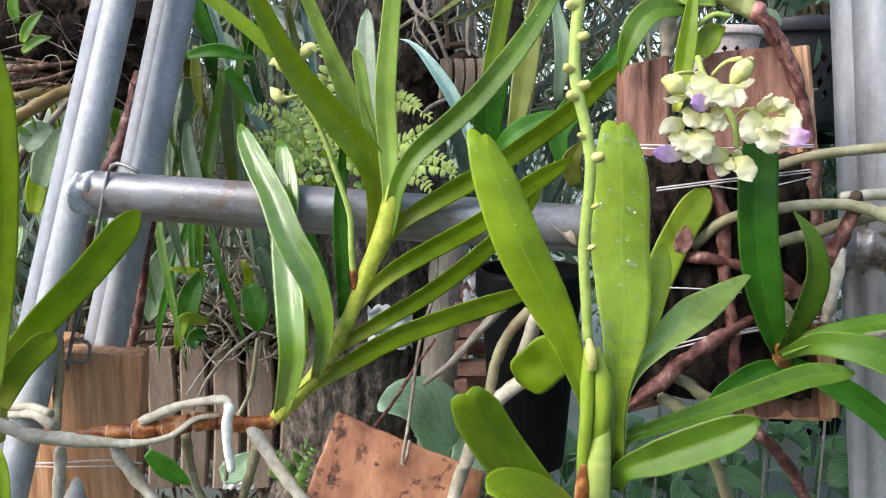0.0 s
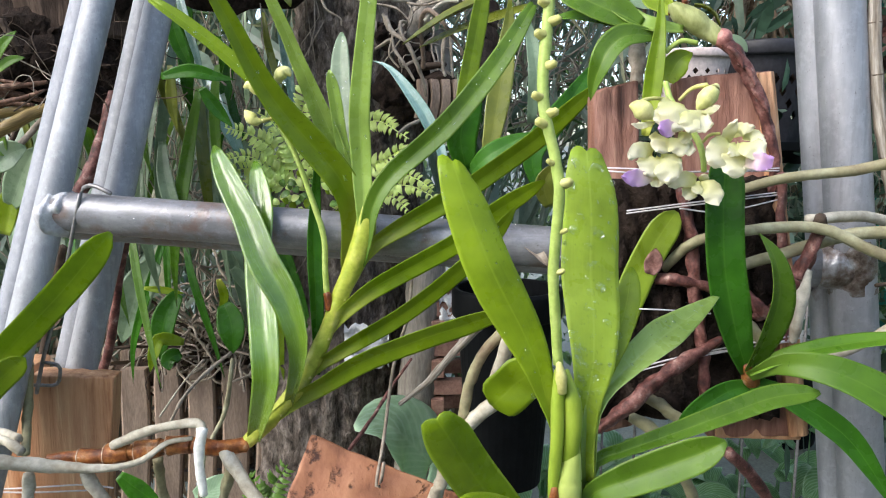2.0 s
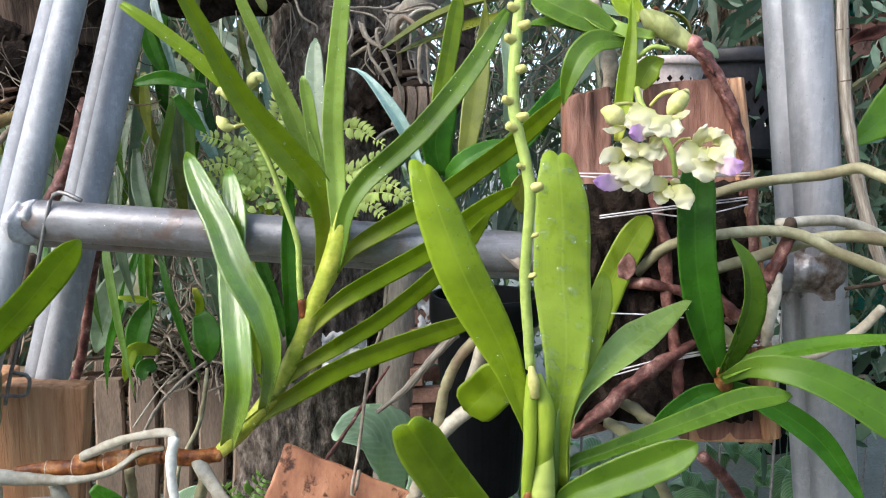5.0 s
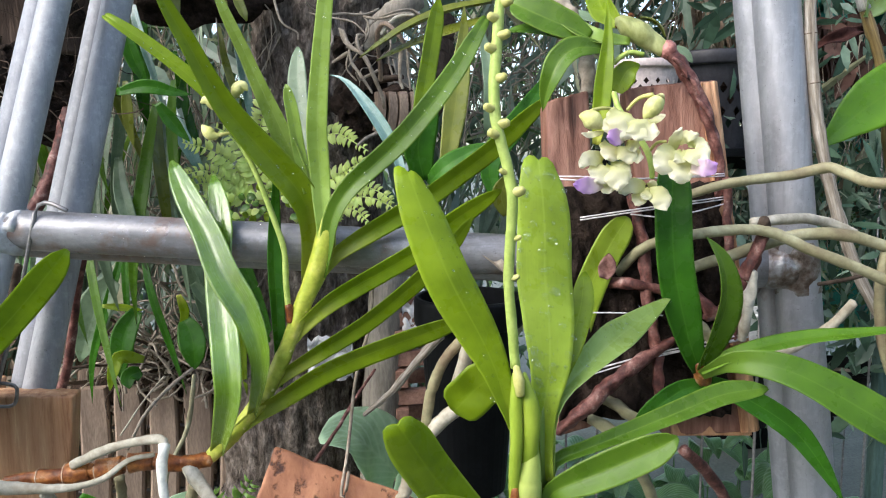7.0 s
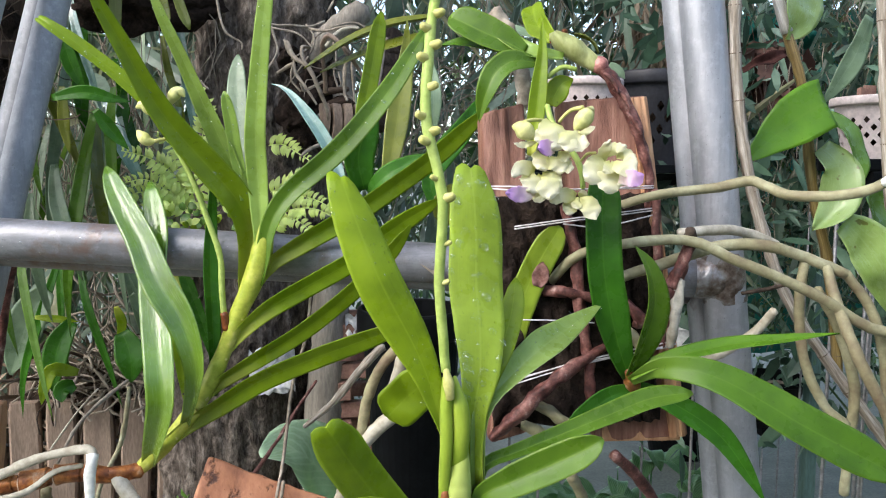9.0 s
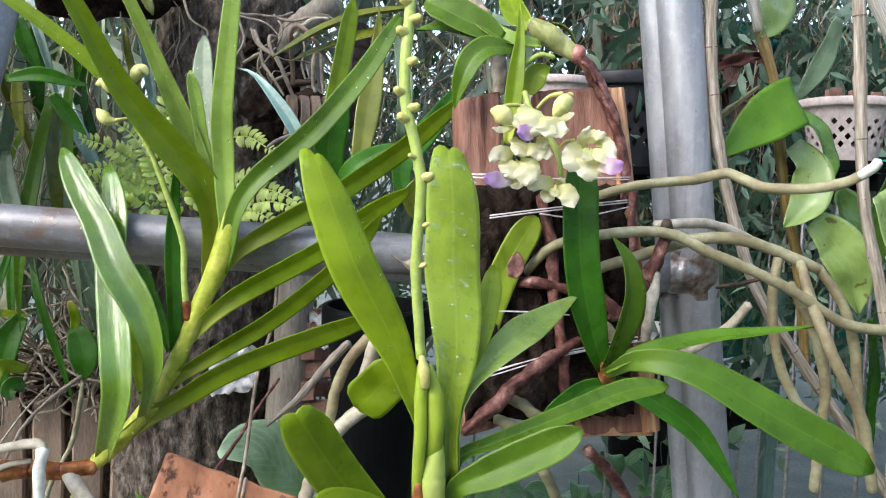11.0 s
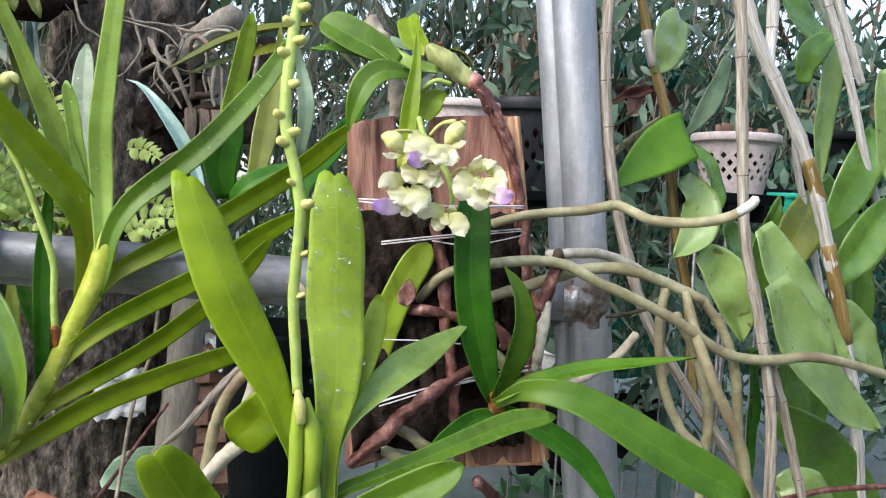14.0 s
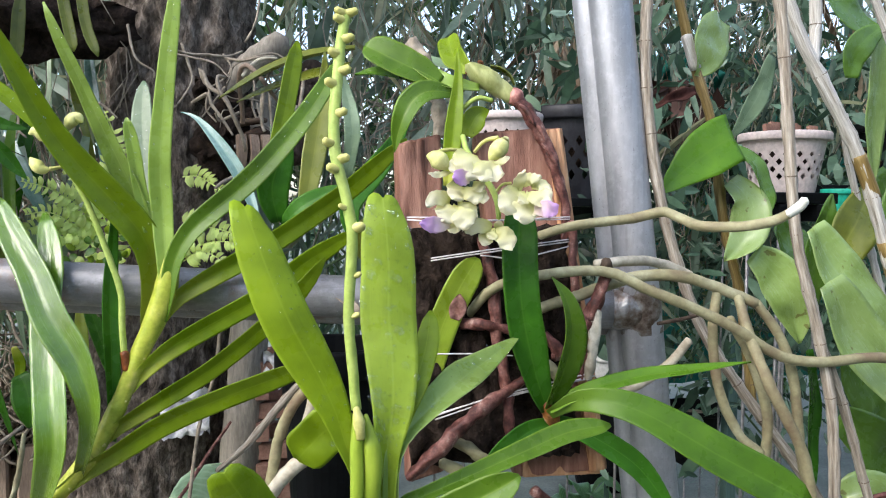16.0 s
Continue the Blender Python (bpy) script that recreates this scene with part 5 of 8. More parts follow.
    flower(o, (0.2, 0.512, 1.243), (
        ([(0.2, 0.514, 1.246), (0.191, 0.509, 1.248), (0.183, 0.505, 1.247), (0.175, 0.503, 1.243)], 0.0098, dict(cup=-0.35, widths=(0.5, 0.95, 1.0, 0.8, 0.3))),
        ([(0.201, 0.512, 1.245), (0.205, 0.507, 1.243), (0.208, 0.503, 1.237), (0.211, 0.5, 1.23)], 0.013, dict(cup=-0.3)),
        ([(0.198, 0.513, 1.243), (0.194, 0.511, 1.239), (0.192, 0.508, 1.236), (0.191, 0.506, 1.233)], 0.0095, dict(cup=0.3)),
        ([(0.198, 0.508, 1.245), (0.197, 0.506, 1.241), (0.195, 0.503, 1.238)], 0.007, dict(cup=0.5)),
        ([(0.203, 0.515, 1.246), (0.204, 0.512, 1.249), (0.204, 0.51, 1.252)], 0.0062, dict(cup=0.3))))
    flower_bud(o, [(0.149, 0.513, 1.299), (0.153, 0.511, 1.298), (0.158, 0.51, 1.295), (0.164, 0.508, 1.29)], 0.0071, [(0.178, 0.53, 1.305), (0.169, 0.525, 1.305), (0.16, 0.52, 1.303), (0.155, 0.515, 1.299)])
    petal(o, [(0.166, 0.51, 1.287), (0.16, 0.508, 1.286), (0.154, 0.507, 1.285), (0.148, 0.505, 1.286)], 0.0042, cup=0.4)
    flower_bud(o, [(0.21, 0.512, 1.314), (0.207, 0.511, 1.31), (0.203, 0.511, 1.305), (0.196, 0.51, 1.297)], 0.0068, [(0.19, 0.53, 1.304), (0.194, 0.525, 1.31), (0.198, 0.52, 1.313), (0.204, 0.515, 1.314)])
    petal(o, [(0.198, 0.508, 1.295), (0.202, 0.507, 1.295), (0.206, 0.506, 1.297), (0.21, 0.505, 1.299)], 0.0044, cup=0.4)


board_orchid()


def board_roots():
    """Red-brown and tan roots that cling to the board."""
    o = thing("orchid_roots", (0.225, 0.55, 1.071), "tangled red-brown roots clinging to the fern slab", "roots")
    def grow(pts, r, mat):
        part("root", tube(pts, [r * 0.8, r, r * 0.9, r * 0.7], 60, 12, 0.55), M[mat], o)

    grow([(0.211, 0.575, 1.237), (0.218, 0.566, 1.196), (0.22, 0.558, 1.155), (0.226, 0.55, 1.11), (0.227, 0.545, 1.072)], 0.0052, "root_red")
    grow([(0.19, 0.57, 1.165), (0.207, 0.56, 1.165), (0.225, 0.558, 1.162), (0.242, 0.56, 1.155)], 0.0048, "root_red")
    grow([(0.144, 0.55, 1.046), (0.164, 0.54, 1.068), (0.186, 0.54, 1.089), (0.215, 0.545, 1.107), (0.24, 0.55, 1.119)], 0.0058, "root_red")
    grow([(0.171, 0.55, 1.057), (0.184, 0.545, 1.049), (0.202, 0.54, 1.036)], 0.0052, "root")
    grow([(0.181, 0.55, 1.073), (0.198, 0.545, 1.064), (0.216, 0.542, 1.05)], 0.0055, "root")
    grow([(0.314, 0.55, 1.206), (0.302, 0.553, 1.175), (0.286, 0.556, 1.146), (0.269, 0.557, 1.136)], 0.0056, "root_red")
    grow([(0.291, 0.572, 1.25), (0.291, 0.567, 1.207), (0.293, 0.56, 1.154), (0.294, 0.555, 1.117)], 0.004, "root_red")
    grow([(0.262, 0.56, 1.155), (0.276, 0.555, 1.141), (0.298, 0.557, 1.136)], 0.0056, "root_red")
    grow([(0.256, 0.556, 1.136), (0.268, 0.552, 1.125), (0.275, 0.55, 1.109)], 0.005, "root")
    grow([(0.305, 0.55, 1.175), (0.302, 0.55, 1.146), (0.299, 0.552, 1.117)], 0.0048, "root_pale")


board_roots()


def long_roots():
    o = thing("aerial_roots", (0.265, 0.56, 1.207), "long grey-green aerial roots reaching out from the board", "roots")
    def grow(name, pts, r, mat):
        part(name, tube(pts, [r * 0.9, r, r, r * 0.9], 40, 12, 0.16), M[mat], o)

    grow("root", [(0.258, 0.565, 1.238), (0.286, 0.555, 1.247), (0.335, 0.55, 1.253), (0.358, 0.54, 1.259), (0.366, 0.53, 1.255), (0.375, 0.51, 1.248), (0.398, 0.49, 1.248), (0.409, 0.465, 1.253), (0.419, 0.455, 1.261)], 0.0043, "root")
    grow("root_tip", [(0.414, 0.456, 1.258), (0.421, 0.452, 1.264), (0.423, 0.449, 1.269)], 0.0038, "root_tip")
    grow("root", [(0.2, 0.575, 1.172), (0.216, 0.56, 1.195), (0.251, 0.55, 1.206), (0.309, 0.545, 1.209), (0.346, 0.535, 1.193), (0.387, 0.53, 1.177), (0.424, 0.525, 1.159), (0.462, 0.52, 1.136), (0.505, 0.515, 1.13), (0.567, 0.515, 1.131), (0.661, 0.515, 1.11)], 0.0046, "root")
    grow("root", [(0.256, 0.56, 1.177), (0.291, 0.56, 1.187), (0.343, 0.56, 1.202), (0.385, 0.555, 1.203), (0.422, 0.55, 1.192), (0.452, 0.54, 1.179)], 0.0052, "root")
    grow("root", [(0.436, 0.543, 1.185), (0.435, 0.525, 1.154), (0.443, 0.505, 1.112), (0.472, 0.5, 1.056), (0.487, 0.5, 0.996)], 0.0047, "root")
    grow("root", [(0.452, 0.54, 1.18), (0.472, 0.535, 1.152), (0.485, 0.53, 1.112), (0.495, 0.53, 1.045), (0.509, 0.53, 0.997)], 0.0045, "root")
    grow("root", [(0.421, 0.552, 1.19), (0.415, 0.548, 1.155), (0.42, 0.545, 1.106), (0.437, 0.54, 1.066), (0.458, 0.535, 1.046)], 0.0044, "root")
    grow("root", [(0.429, 0.545, 1.166), (0.452, 0.545, 1.13), (0.471, 0.545, 1.076), (0.469, 0.545, 1.031), (0.467, 0.545, 0.979)], 0.0047, "root")
    grow("root", [(0.308, 0.56, 1.214), (0.348, 0.57, 1.216), (0.382, 0.58, 1.212), (0.412, 0.58, 1.201)], 0.0046, "root_pale")
    grow("root", [(0.38, 0.53, 1.151), (0.372, 0.545, 1.129), (0.354, 0.56, 1.109), (0.333, 0.57, 1.096)], 0.0042, "root_pale")
    grow("root", [(0.368, 0.56, 1.161), (0.39, 0.56, 1.164), (0.419, 0.56, 1.17)], 0.0018, "twig")
    part("root_stub", tube([(0.315, 0.555, 1.207), (0.312, 0.548, 1.214), (0.31, 0.545, 1.218)], [0.0045, 0.0055, 0.004], 6, 10), M["twig"], o, "black dead root stub")


long_roots()


# ---- the rhizome arching over the board ----
def arching_rhizome():
    o = thing("arching_orchid", (0.284, 0.585, 1.283), "arching orchid rhizome with red-brown base and green leaves", "orchid")
    part("rhizome", tube([(0.207, 0.607, 1.383), (0.215, 0.604, 1.377), (0.225, 0.601, 1.371), (0.235, 0.599, 1.364), (0.244, 0.596, 1.357)], [0.0062, 0.0088, 0.0092, 0.0086, 0.0078, 0.0066], 40, 18, 0.3), M["rhizome_green"], o, "silvery green swollen stem")
    part("node_ring", tube([(0.219, 0.608, 1.388), (0.215, 0.607, 1.383), (0.21, 0.607, 1.38), (0.205, 0.606, 1.378)], [0.003, 0.0035, 0.003, 0.002], 10, 12, 0.4), M["rhizome"], o, "dry brown node")
    part("node_ring", tube([(0.243, 0.597, 1.359), (0.246, 0.595, 1.357), (0.249, 0.594, 1.353)], [0.0072, 0.0078, 0.0062], 8, 16, 0.25), M["node_pink"], o, "pinkish red node")
    part("old_rhizome", tube([(0.246, 0.595, 1.356), (0.254, 0.592, 1.348), (0.26, 0.59, 1.338), (0.266, 0.587, 1.327), (0.273, 0.586, 1.314), (0.278, 0.584, 1.3), (0.283, 0.583, 1.283), (0.289, 0.581, 1.26), (0.287, 0.58, 1.235)], [0.0062, 0.006, 0.0055, 0.0052, 0.005, 0.0046, 0.004, 0.0036, 0.0032], 80, 18, 0.45), M["root_red"], o, "red-brown fibrous old rhizome")
    for pts, r in (([(0.246, 0.583, 1.349), (0.253, 0.58, 1.342), (0.257, 0.578, 1.332)], 0.0026), ([(0.254, 0.582, 1.336), (0.262, 0.579, 1.33), (0.267, 0.577, 1.319)], 0.0024), ([(0.265, 0.578, 1.316), (0.271, 0.576, 1.309), (0.277, 0.574, 1.298)], 0.0024)):
        part("root_strand", tube(pts, [r * 0.6, r, r * 0.5], 16, 8, 0.3), M["root_red"], o)
    orchid_leaf(o, [(0.208, 0.606, 1.379), (0.204, 0.615, 1.386), (0.2, 0.63, 1.397), (0.2, 0.65, 1.417)], 0.021, "vanda", face=(-0.5, -1, 0), fold=0.6, tip="round", widths=[0.5, 1.0, 1.0, 0.9])
    orchid_leaf(o, [(0.215, 0.6, 1.363), (0.2, 0.602, 1.364), (0.185, 0.605, 1.367), (0.175, 0.612, 1.373), (0.166, 0.62, 1.383), (0.155, 0.63, 1.396), (0.145, 0.64, 1.41)], 0.0225, "vanda_pale", face=(0.1, -0.85, 0.6), fold=[0.8, 0.6, 0.4, 0.3], tip="point", widths=[0.35, 0.62, 0.8, 0.9, 1, 1, 1])
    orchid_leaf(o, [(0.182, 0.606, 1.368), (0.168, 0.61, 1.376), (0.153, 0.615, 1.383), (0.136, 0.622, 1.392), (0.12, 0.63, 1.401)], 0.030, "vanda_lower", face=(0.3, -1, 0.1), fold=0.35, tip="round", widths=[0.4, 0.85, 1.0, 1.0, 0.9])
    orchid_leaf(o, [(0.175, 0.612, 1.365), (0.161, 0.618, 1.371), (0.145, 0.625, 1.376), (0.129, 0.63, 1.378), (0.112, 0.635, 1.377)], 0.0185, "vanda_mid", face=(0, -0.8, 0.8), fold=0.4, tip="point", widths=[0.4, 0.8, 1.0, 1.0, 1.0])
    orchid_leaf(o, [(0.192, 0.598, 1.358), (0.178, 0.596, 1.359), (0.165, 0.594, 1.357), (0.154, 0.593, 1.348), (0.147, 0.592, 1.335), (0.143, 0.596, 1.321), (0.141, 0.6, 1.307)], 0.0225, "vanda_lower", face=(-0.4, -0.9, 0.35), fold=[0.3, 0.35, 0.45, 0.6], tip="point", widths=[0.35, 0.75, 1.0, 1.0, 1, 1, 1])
    orchid_leaf(o, [(0.183, 0.585, 1.279), (0.186, 0.587, 1.298), (0.189, 0.589, 1.321), (0.192, 0.592, 1.345), (0.195, 0.596, 1.37), (0.195, 0.6, 1.398)], 0.0155, "vanda_side", face=(-0.3, -1, 0), fold=0.5, tip="point", widths=[0.4, 0.9, 1.0, 0.85, 0.8, 1.0])
    orchid_leaf(o, [(0.204, 0.6, 1.323), (0.208, 0.6, 1.332), (0.214, 0.6, 1.341), (0.224, 0.6, 1.346)], 0.0205, "vanda", face=(0, -1, 0.5), fold=0.2, tip="oval")
    orchid_leaf(o, [(0.238, 0.64, 1.392), (0.248, 0.64, 1.39), (0.257, 0.64, 1.384), (0.262, 0.64, 1.375)], 0.006, "olive_leaf", face=(0, -0.5, 1), fold=0.3, tip="point")
    orchid_leaf(o, [(0.183, 0.68, 1.405), (0.197, 0.67, 1.397), (0.208, 0.66, 1.392), (0.215, 0.65, 1.39)], 0.0125, "grey_leaf", face=(0, -0.8, 0.6), fold=0.2, tip="point")
    orchid_leaf(o, [(0.28, 0.66, 1.368), (0.29, 0.66, 1.361), (0.296, 0.66, 1.355)], 0.012, "grey_leaf", face=(0, -1, 0.6), fold=0.2, tip="oval")
    part("green_shoot", tube([(0.2, 0.595, 1.346), (0.205, 0.594, 1.351), (0.213, 0.593, 1.355), (0.224, 0.592, 1.353)], 0.0022, 14, 8), M["spike"], o)
    part("dead_stem", tube([(0.168, 0.66, 1.414), (0.177, 0.654, 1.398), (0.183, 0.648, 1.384), (0.188, 0.64, 1.362), (0.188, 0.63, 1.34), (0.185, 0.62, 1.324)], [0.006, 0.0068, 0.0058, 0.0062, 0.0066, 0.005], 40, 14, 0.6), M["dry_root"], o, "dry grey brown dead stem")


arching_rhizome()


# ---- jointed canes and their broad leaves ----
def cane(pts, r, mat, group="canes", label="tall dry jointed orchid cane", joints=9):
    o = thing("orchid_cane", pts[-1], label, "cane", group)
    n = joints * 6
    rng = random.Random(int(r * 1e6) + joints)
    part("cane_stem", tube(pts, [r * (rng.uniform(1.02, 1.12) if k % 6 == 3 else rng.uniform(0.9, 1.0)) for k in range(n + 1)], n, 16, 0.16), M[mat], o)
    line = curve_points(pts, n)
    for k in range(3, n, 6):
        d = (line[k + 1] - line[k - 1]).normalized() * 0.0005
        part("node_ring", tube([line[k] - d, line[k] + d], r * 1.05, 2, 14, 0.2, cap=0.05), M["node"], o)
    return o


def canes():
    ca = cane([(0.387, 0.62, 1.483), (0.384, 0.62, 1.431), (0.387, 0.62, 1.364), (0.4, 0.62, 1.285), (0.421, 0.62, 1.215), (0.446, 0.61, 1.145), (0.49, 0.6, 1.079), (0.54, 0.59, 1.012), (0.592, 0.58, 0.936)], 0.0056, "cane", joints=14)
    cb = cane([(0.454, 0.69, 1.518), (0.465, 0.69, 1.467), (0.483, 0.69, 1.41), (0.497, 0.68, 1.351), (0.516, 0.68, 1.244), (0.537, 0.68, 1.17), (0.558, 0.68, 1.044)], 0.0056, "cane_gold", label="golden brown jointed orchid cane with papery sheath", joints=9)
    part("sheath", tube([(0.47, 0.689, 1.444), (0.482, 0.689, 1.41)], 0.006, 8, 12), M["cane_white"], cb, "white papery sheath")
    cc = cane([(0.446, 0.52, 1.462), (0.454, 0.52, 1.417), (0.463, 0.52, 1.333), (0.475, 0.52, 1.238), (0.499, 0.52, 1.159), (0.518, 0.52, 1.078), (0.525, 0.52, 0.974)], 0.005, "cane", joints=10)
    cd = cane([(0.514, 0.6, 1.483), (0.535, 0.6, 1.433), (0.572, 0.6, 1.376), (0.612, 0.6, 1.312), (0.649, 0.6, 1.221), (0.683, 0.6, 1.121), (0.706, 0.6, 1.035), (0.726, 0.6, 0.915)], 0.0068, "cane_white", joints=9, label="pale papery orchid cane with a brown middle")
    part("sheath", tube([(0.61, 0.6, 1.316), (0.623, 0.6, 1.29), (0.631, 0.6, 1.274)], 0.0072, 8, 12), M["cane_gold"], cd, "brown bare stretch")
    part("sheath", tube([(0.646, 0.6, 1.23), (0.666, 0.6, 1.175), (0.681, 0.6, 1.127)], 0.0074, 8, 12), M["cane_gold"], cd, "brown bare stretch")
    cane([(0.708, 0.7, 1.523), (0.734, 0.7, 1.474), (0.765, 0.7, 1.405), (0.798, 0.7, 1.32), (0.845, 0.7, 1.226)], 0.0052, "cane_white", joints=8)
    cane([(0.508, 0.524, 1.142), (0.524, 0.526, 1.112), (0.543, 0.53, 1.074), (0.564, 0.53, 1.014), (0.585, 0.53, 0.959)], 0.0044, "cane", joints=5)
    cane([(0.628, 0.64, 1.362), (0.642, 0.65, 1.325), (0.665, 0.66, 1.28), (0.683, 0.66, 1.231), (0.707, 0.66, 1.161)], 0.0042, "cane_white", joints=6)
    cane([(0.778, 0.75, 1.537), (0.806, 0.75, 1.478), (0.829, 0.75, 1.431)], 0.0055, "cane_white", joints=4)
    cane([(0.586, 0.64, 1.503), (0.589, 0.64, 1.446), (0.578, 0.63, 1.403)], 0.0062, "cane_white", joints=3, label="short snapped pale orchid cane")
    def broad(owner, pts, w, mat, face, tip):
        orchid_leaf(owner, pts, w, mat, face=face, tip=tip, fold=0.2, ripple=0.11, thick=0.001)

    broad(cb, [(0.519, 0.7, 1.467), (0.5, 0.69, 1.442), (0.488, 0.685, 1.416), (0.477, 0.68, 1.403)], 0.05, "dendro_pale", (0.3, -1, 0.2), "oval")
    broad(cb, [(0.599, 0.72, 1.436), (0.587, 0.72, 1.399), (0.569, 0.72, 1.369), (0.548, 0.72, 1.341)], 0.027, "grey_leaf", (0.2, -1, 0.2), "oval")
    broad(cb, [(0.526, 0.68, 1.324), (0.541, 0.67, 1.311), (0.554, 0.665, 1.282), (0.554, 0.66, 1.25)], 0.034, "dendro", (0.5, -1, 0.3), "oval")
    broad(cb, [(0.514, 0.67, 1.292), (0.53, 0.66, 1.269), (0.525, 0.655, 1.233), (0.496, 0.65, 1.209)], 0.042, "dendro_pale", (-0.3, -0.8, 0.6), "oval")
    broad(cb, [(0.537, 0.66, 1.215), (0.56, 0.65, 1.192), (0.576, 0.645, 1.157), (0.582, 0.64, 1.121)], 0.052, "dendro_pale", (-0.2, -1, 0.2), "oval")
    broad(cc, [(0.544, 0.56, 1.195), (0.574, 0.55, 1.138), (0.614, 0.545, 1.089), (0.668, 0.54, 1.052)], 0.066, "dendro_pale", (-0.1, -0.8, 0.6), "oval")
    broad(cc, [(0.559, 0.6, 1.245), (0.585, 0.59, 1.198), (0.627, 0.585, 1.151), (0.667, 0.58, 1.11)], 0.06, "dendro_pale", (0.0, -0.85, 0.5), "oval")
    broad(cd, [(0.682, 0.66, 1.281), (0.658, 0.65, 1.249), (0.637, 0.645, 1.218), (0.619, 0.64, 1.182)], 0.05, "olive_leaf", (-0.2, -1, 0.3), "oval")
    broad(cd, [(0.808, 0.7, 1.368), (0.787, 0.7, 1.32), (0.761, 0.7, 1.274), (0.735, 0.7, 1.237)], 0.05, "dendro", (-0.2, -1, 0.3), "oval")
    broad(cd, [(0.794, 0.66, 1.279), (0.765, 0.66, 1.239), (0.739, 0.66, 1.206), (0.719, 0.66, 1.174)], 0.05, "dendro", (-0.2, -1, 0.3), "oval")
    broad(cd, [(0.774, 0.75, 1.489), (0.775, 0.75, 1.433), (0.772, 0.75, 1.363), (0.775, 0.75, 1.292)], 0.05, "dendro_pale", (0.2, -1, 0.2), "oval")
    broad(cd, [(0.719, 0.78, 1.538), (0.748, 0.78, 1.513), (0.78, 0.78, 1.496), (0.813, 0.78, 1.492)], 0.05, "dendro", (0, -1, 0.4), "oval")
    broad(cd, [(0.727, 0.74, 1.421), (0.729, 0.74, 1.448), (0.748, 0.74, 1.47), (0.773, 0.74, 1.487)], 0.034, "dendro", (0, -1, 0.3), "oval")
    broad(cc, [(0.6, 0.6, 1.052), (0.638, 0.6, 1.026), (0.695, 0.6, 0.98), (0.755, 0.6, 0.931)], 0.06, "dendro", (-0.2, -1, 0.1), "oval")
    broad(cc, [(0.542, 0.58, 1.127), (0.549, 0.58, 1.082), (0.55, 0.58, 1.037), (0.554, 0.58, 0.986)], 0.024, "vanda_dark", (0.4, -1, 0.3), "oval")
    broad(cc, [(0.6, 0.66, 1.148), (0.617, 0.66, 1.217), (0.634, 0.66, 1.279)], 0.045, "dendro", (0.2, -1, 0.3), "oval")
    broad(cb, [(0.61, 0.72, 1.245), (0.646, 0.72, 1.2), (0.659, 0.72, 1.139)], 0.06, "dendro", (0.2, -1, 0.3), "oval")
    broad(cd, [(0.703, 0.64, 1.163), (0.738, 0.64, 1.125), (0.783, 0.64, 1.085)], 0.055, "dendro_pale", (0.1, -1, 0.3), "oval")
    broad(cd, [(0.822, 0.8, 1.31), (0.879, 0.8, 1.212), (0.929, 0.8, 1.11)], 0.09, "dendro", (0.1, -1, 0.3), "oval")
    broad(cd, [(0.699, 0.7, 1.128), (0.722, 0.7, 1.06), (0.763, 0.7, 0.989)], 0.07, "dendro", (0.1, -1, 0.1), "oval")
    broad(cd, [(0.726, 0.62, 1.421), (0.74, 0.62, 1.362), (0.738, 0.62, 1.302)], 0.05, "dendro_pale", (-0.2, -1, 0.3), "oval")
    broad(cc, [(0.57, 0.56, 0.986), (0.587, 0.55, 0.994), (0.616, 0.55, 0.975), (0.647, 0.55, 0.944)], 0.05, "dendro_pale", (0, -0.8, 0.6), "oval")
    orchid_leaf(cb, [(0.507, 0.655, 1.335), (0.497, 0.653, 1.332), (0.478, 0.651, 1.322), (0.454, 0.649, 1.306), (0.433, 0.647, 1.29), (0.417, 0.645, 1.277)], 0.0535, "broad_bright", face=(-0.1, -1, 0.25), tip="round", fold=0.1, thick=0.001, ripple=0.03, widths=[0.98, 1.0, 0.95, 0.72, 0.42, 0.2])
    part("dead_leaf", tube([(0.565, 0.55, 0.985), (0.589, 0.545, 0.991), (0.618, 0.54, 0.996), (0.688, 0.54, 0.994)], 0.0028, 14, 8), M["root_red"], cc, "thin reddish stem")


canes()

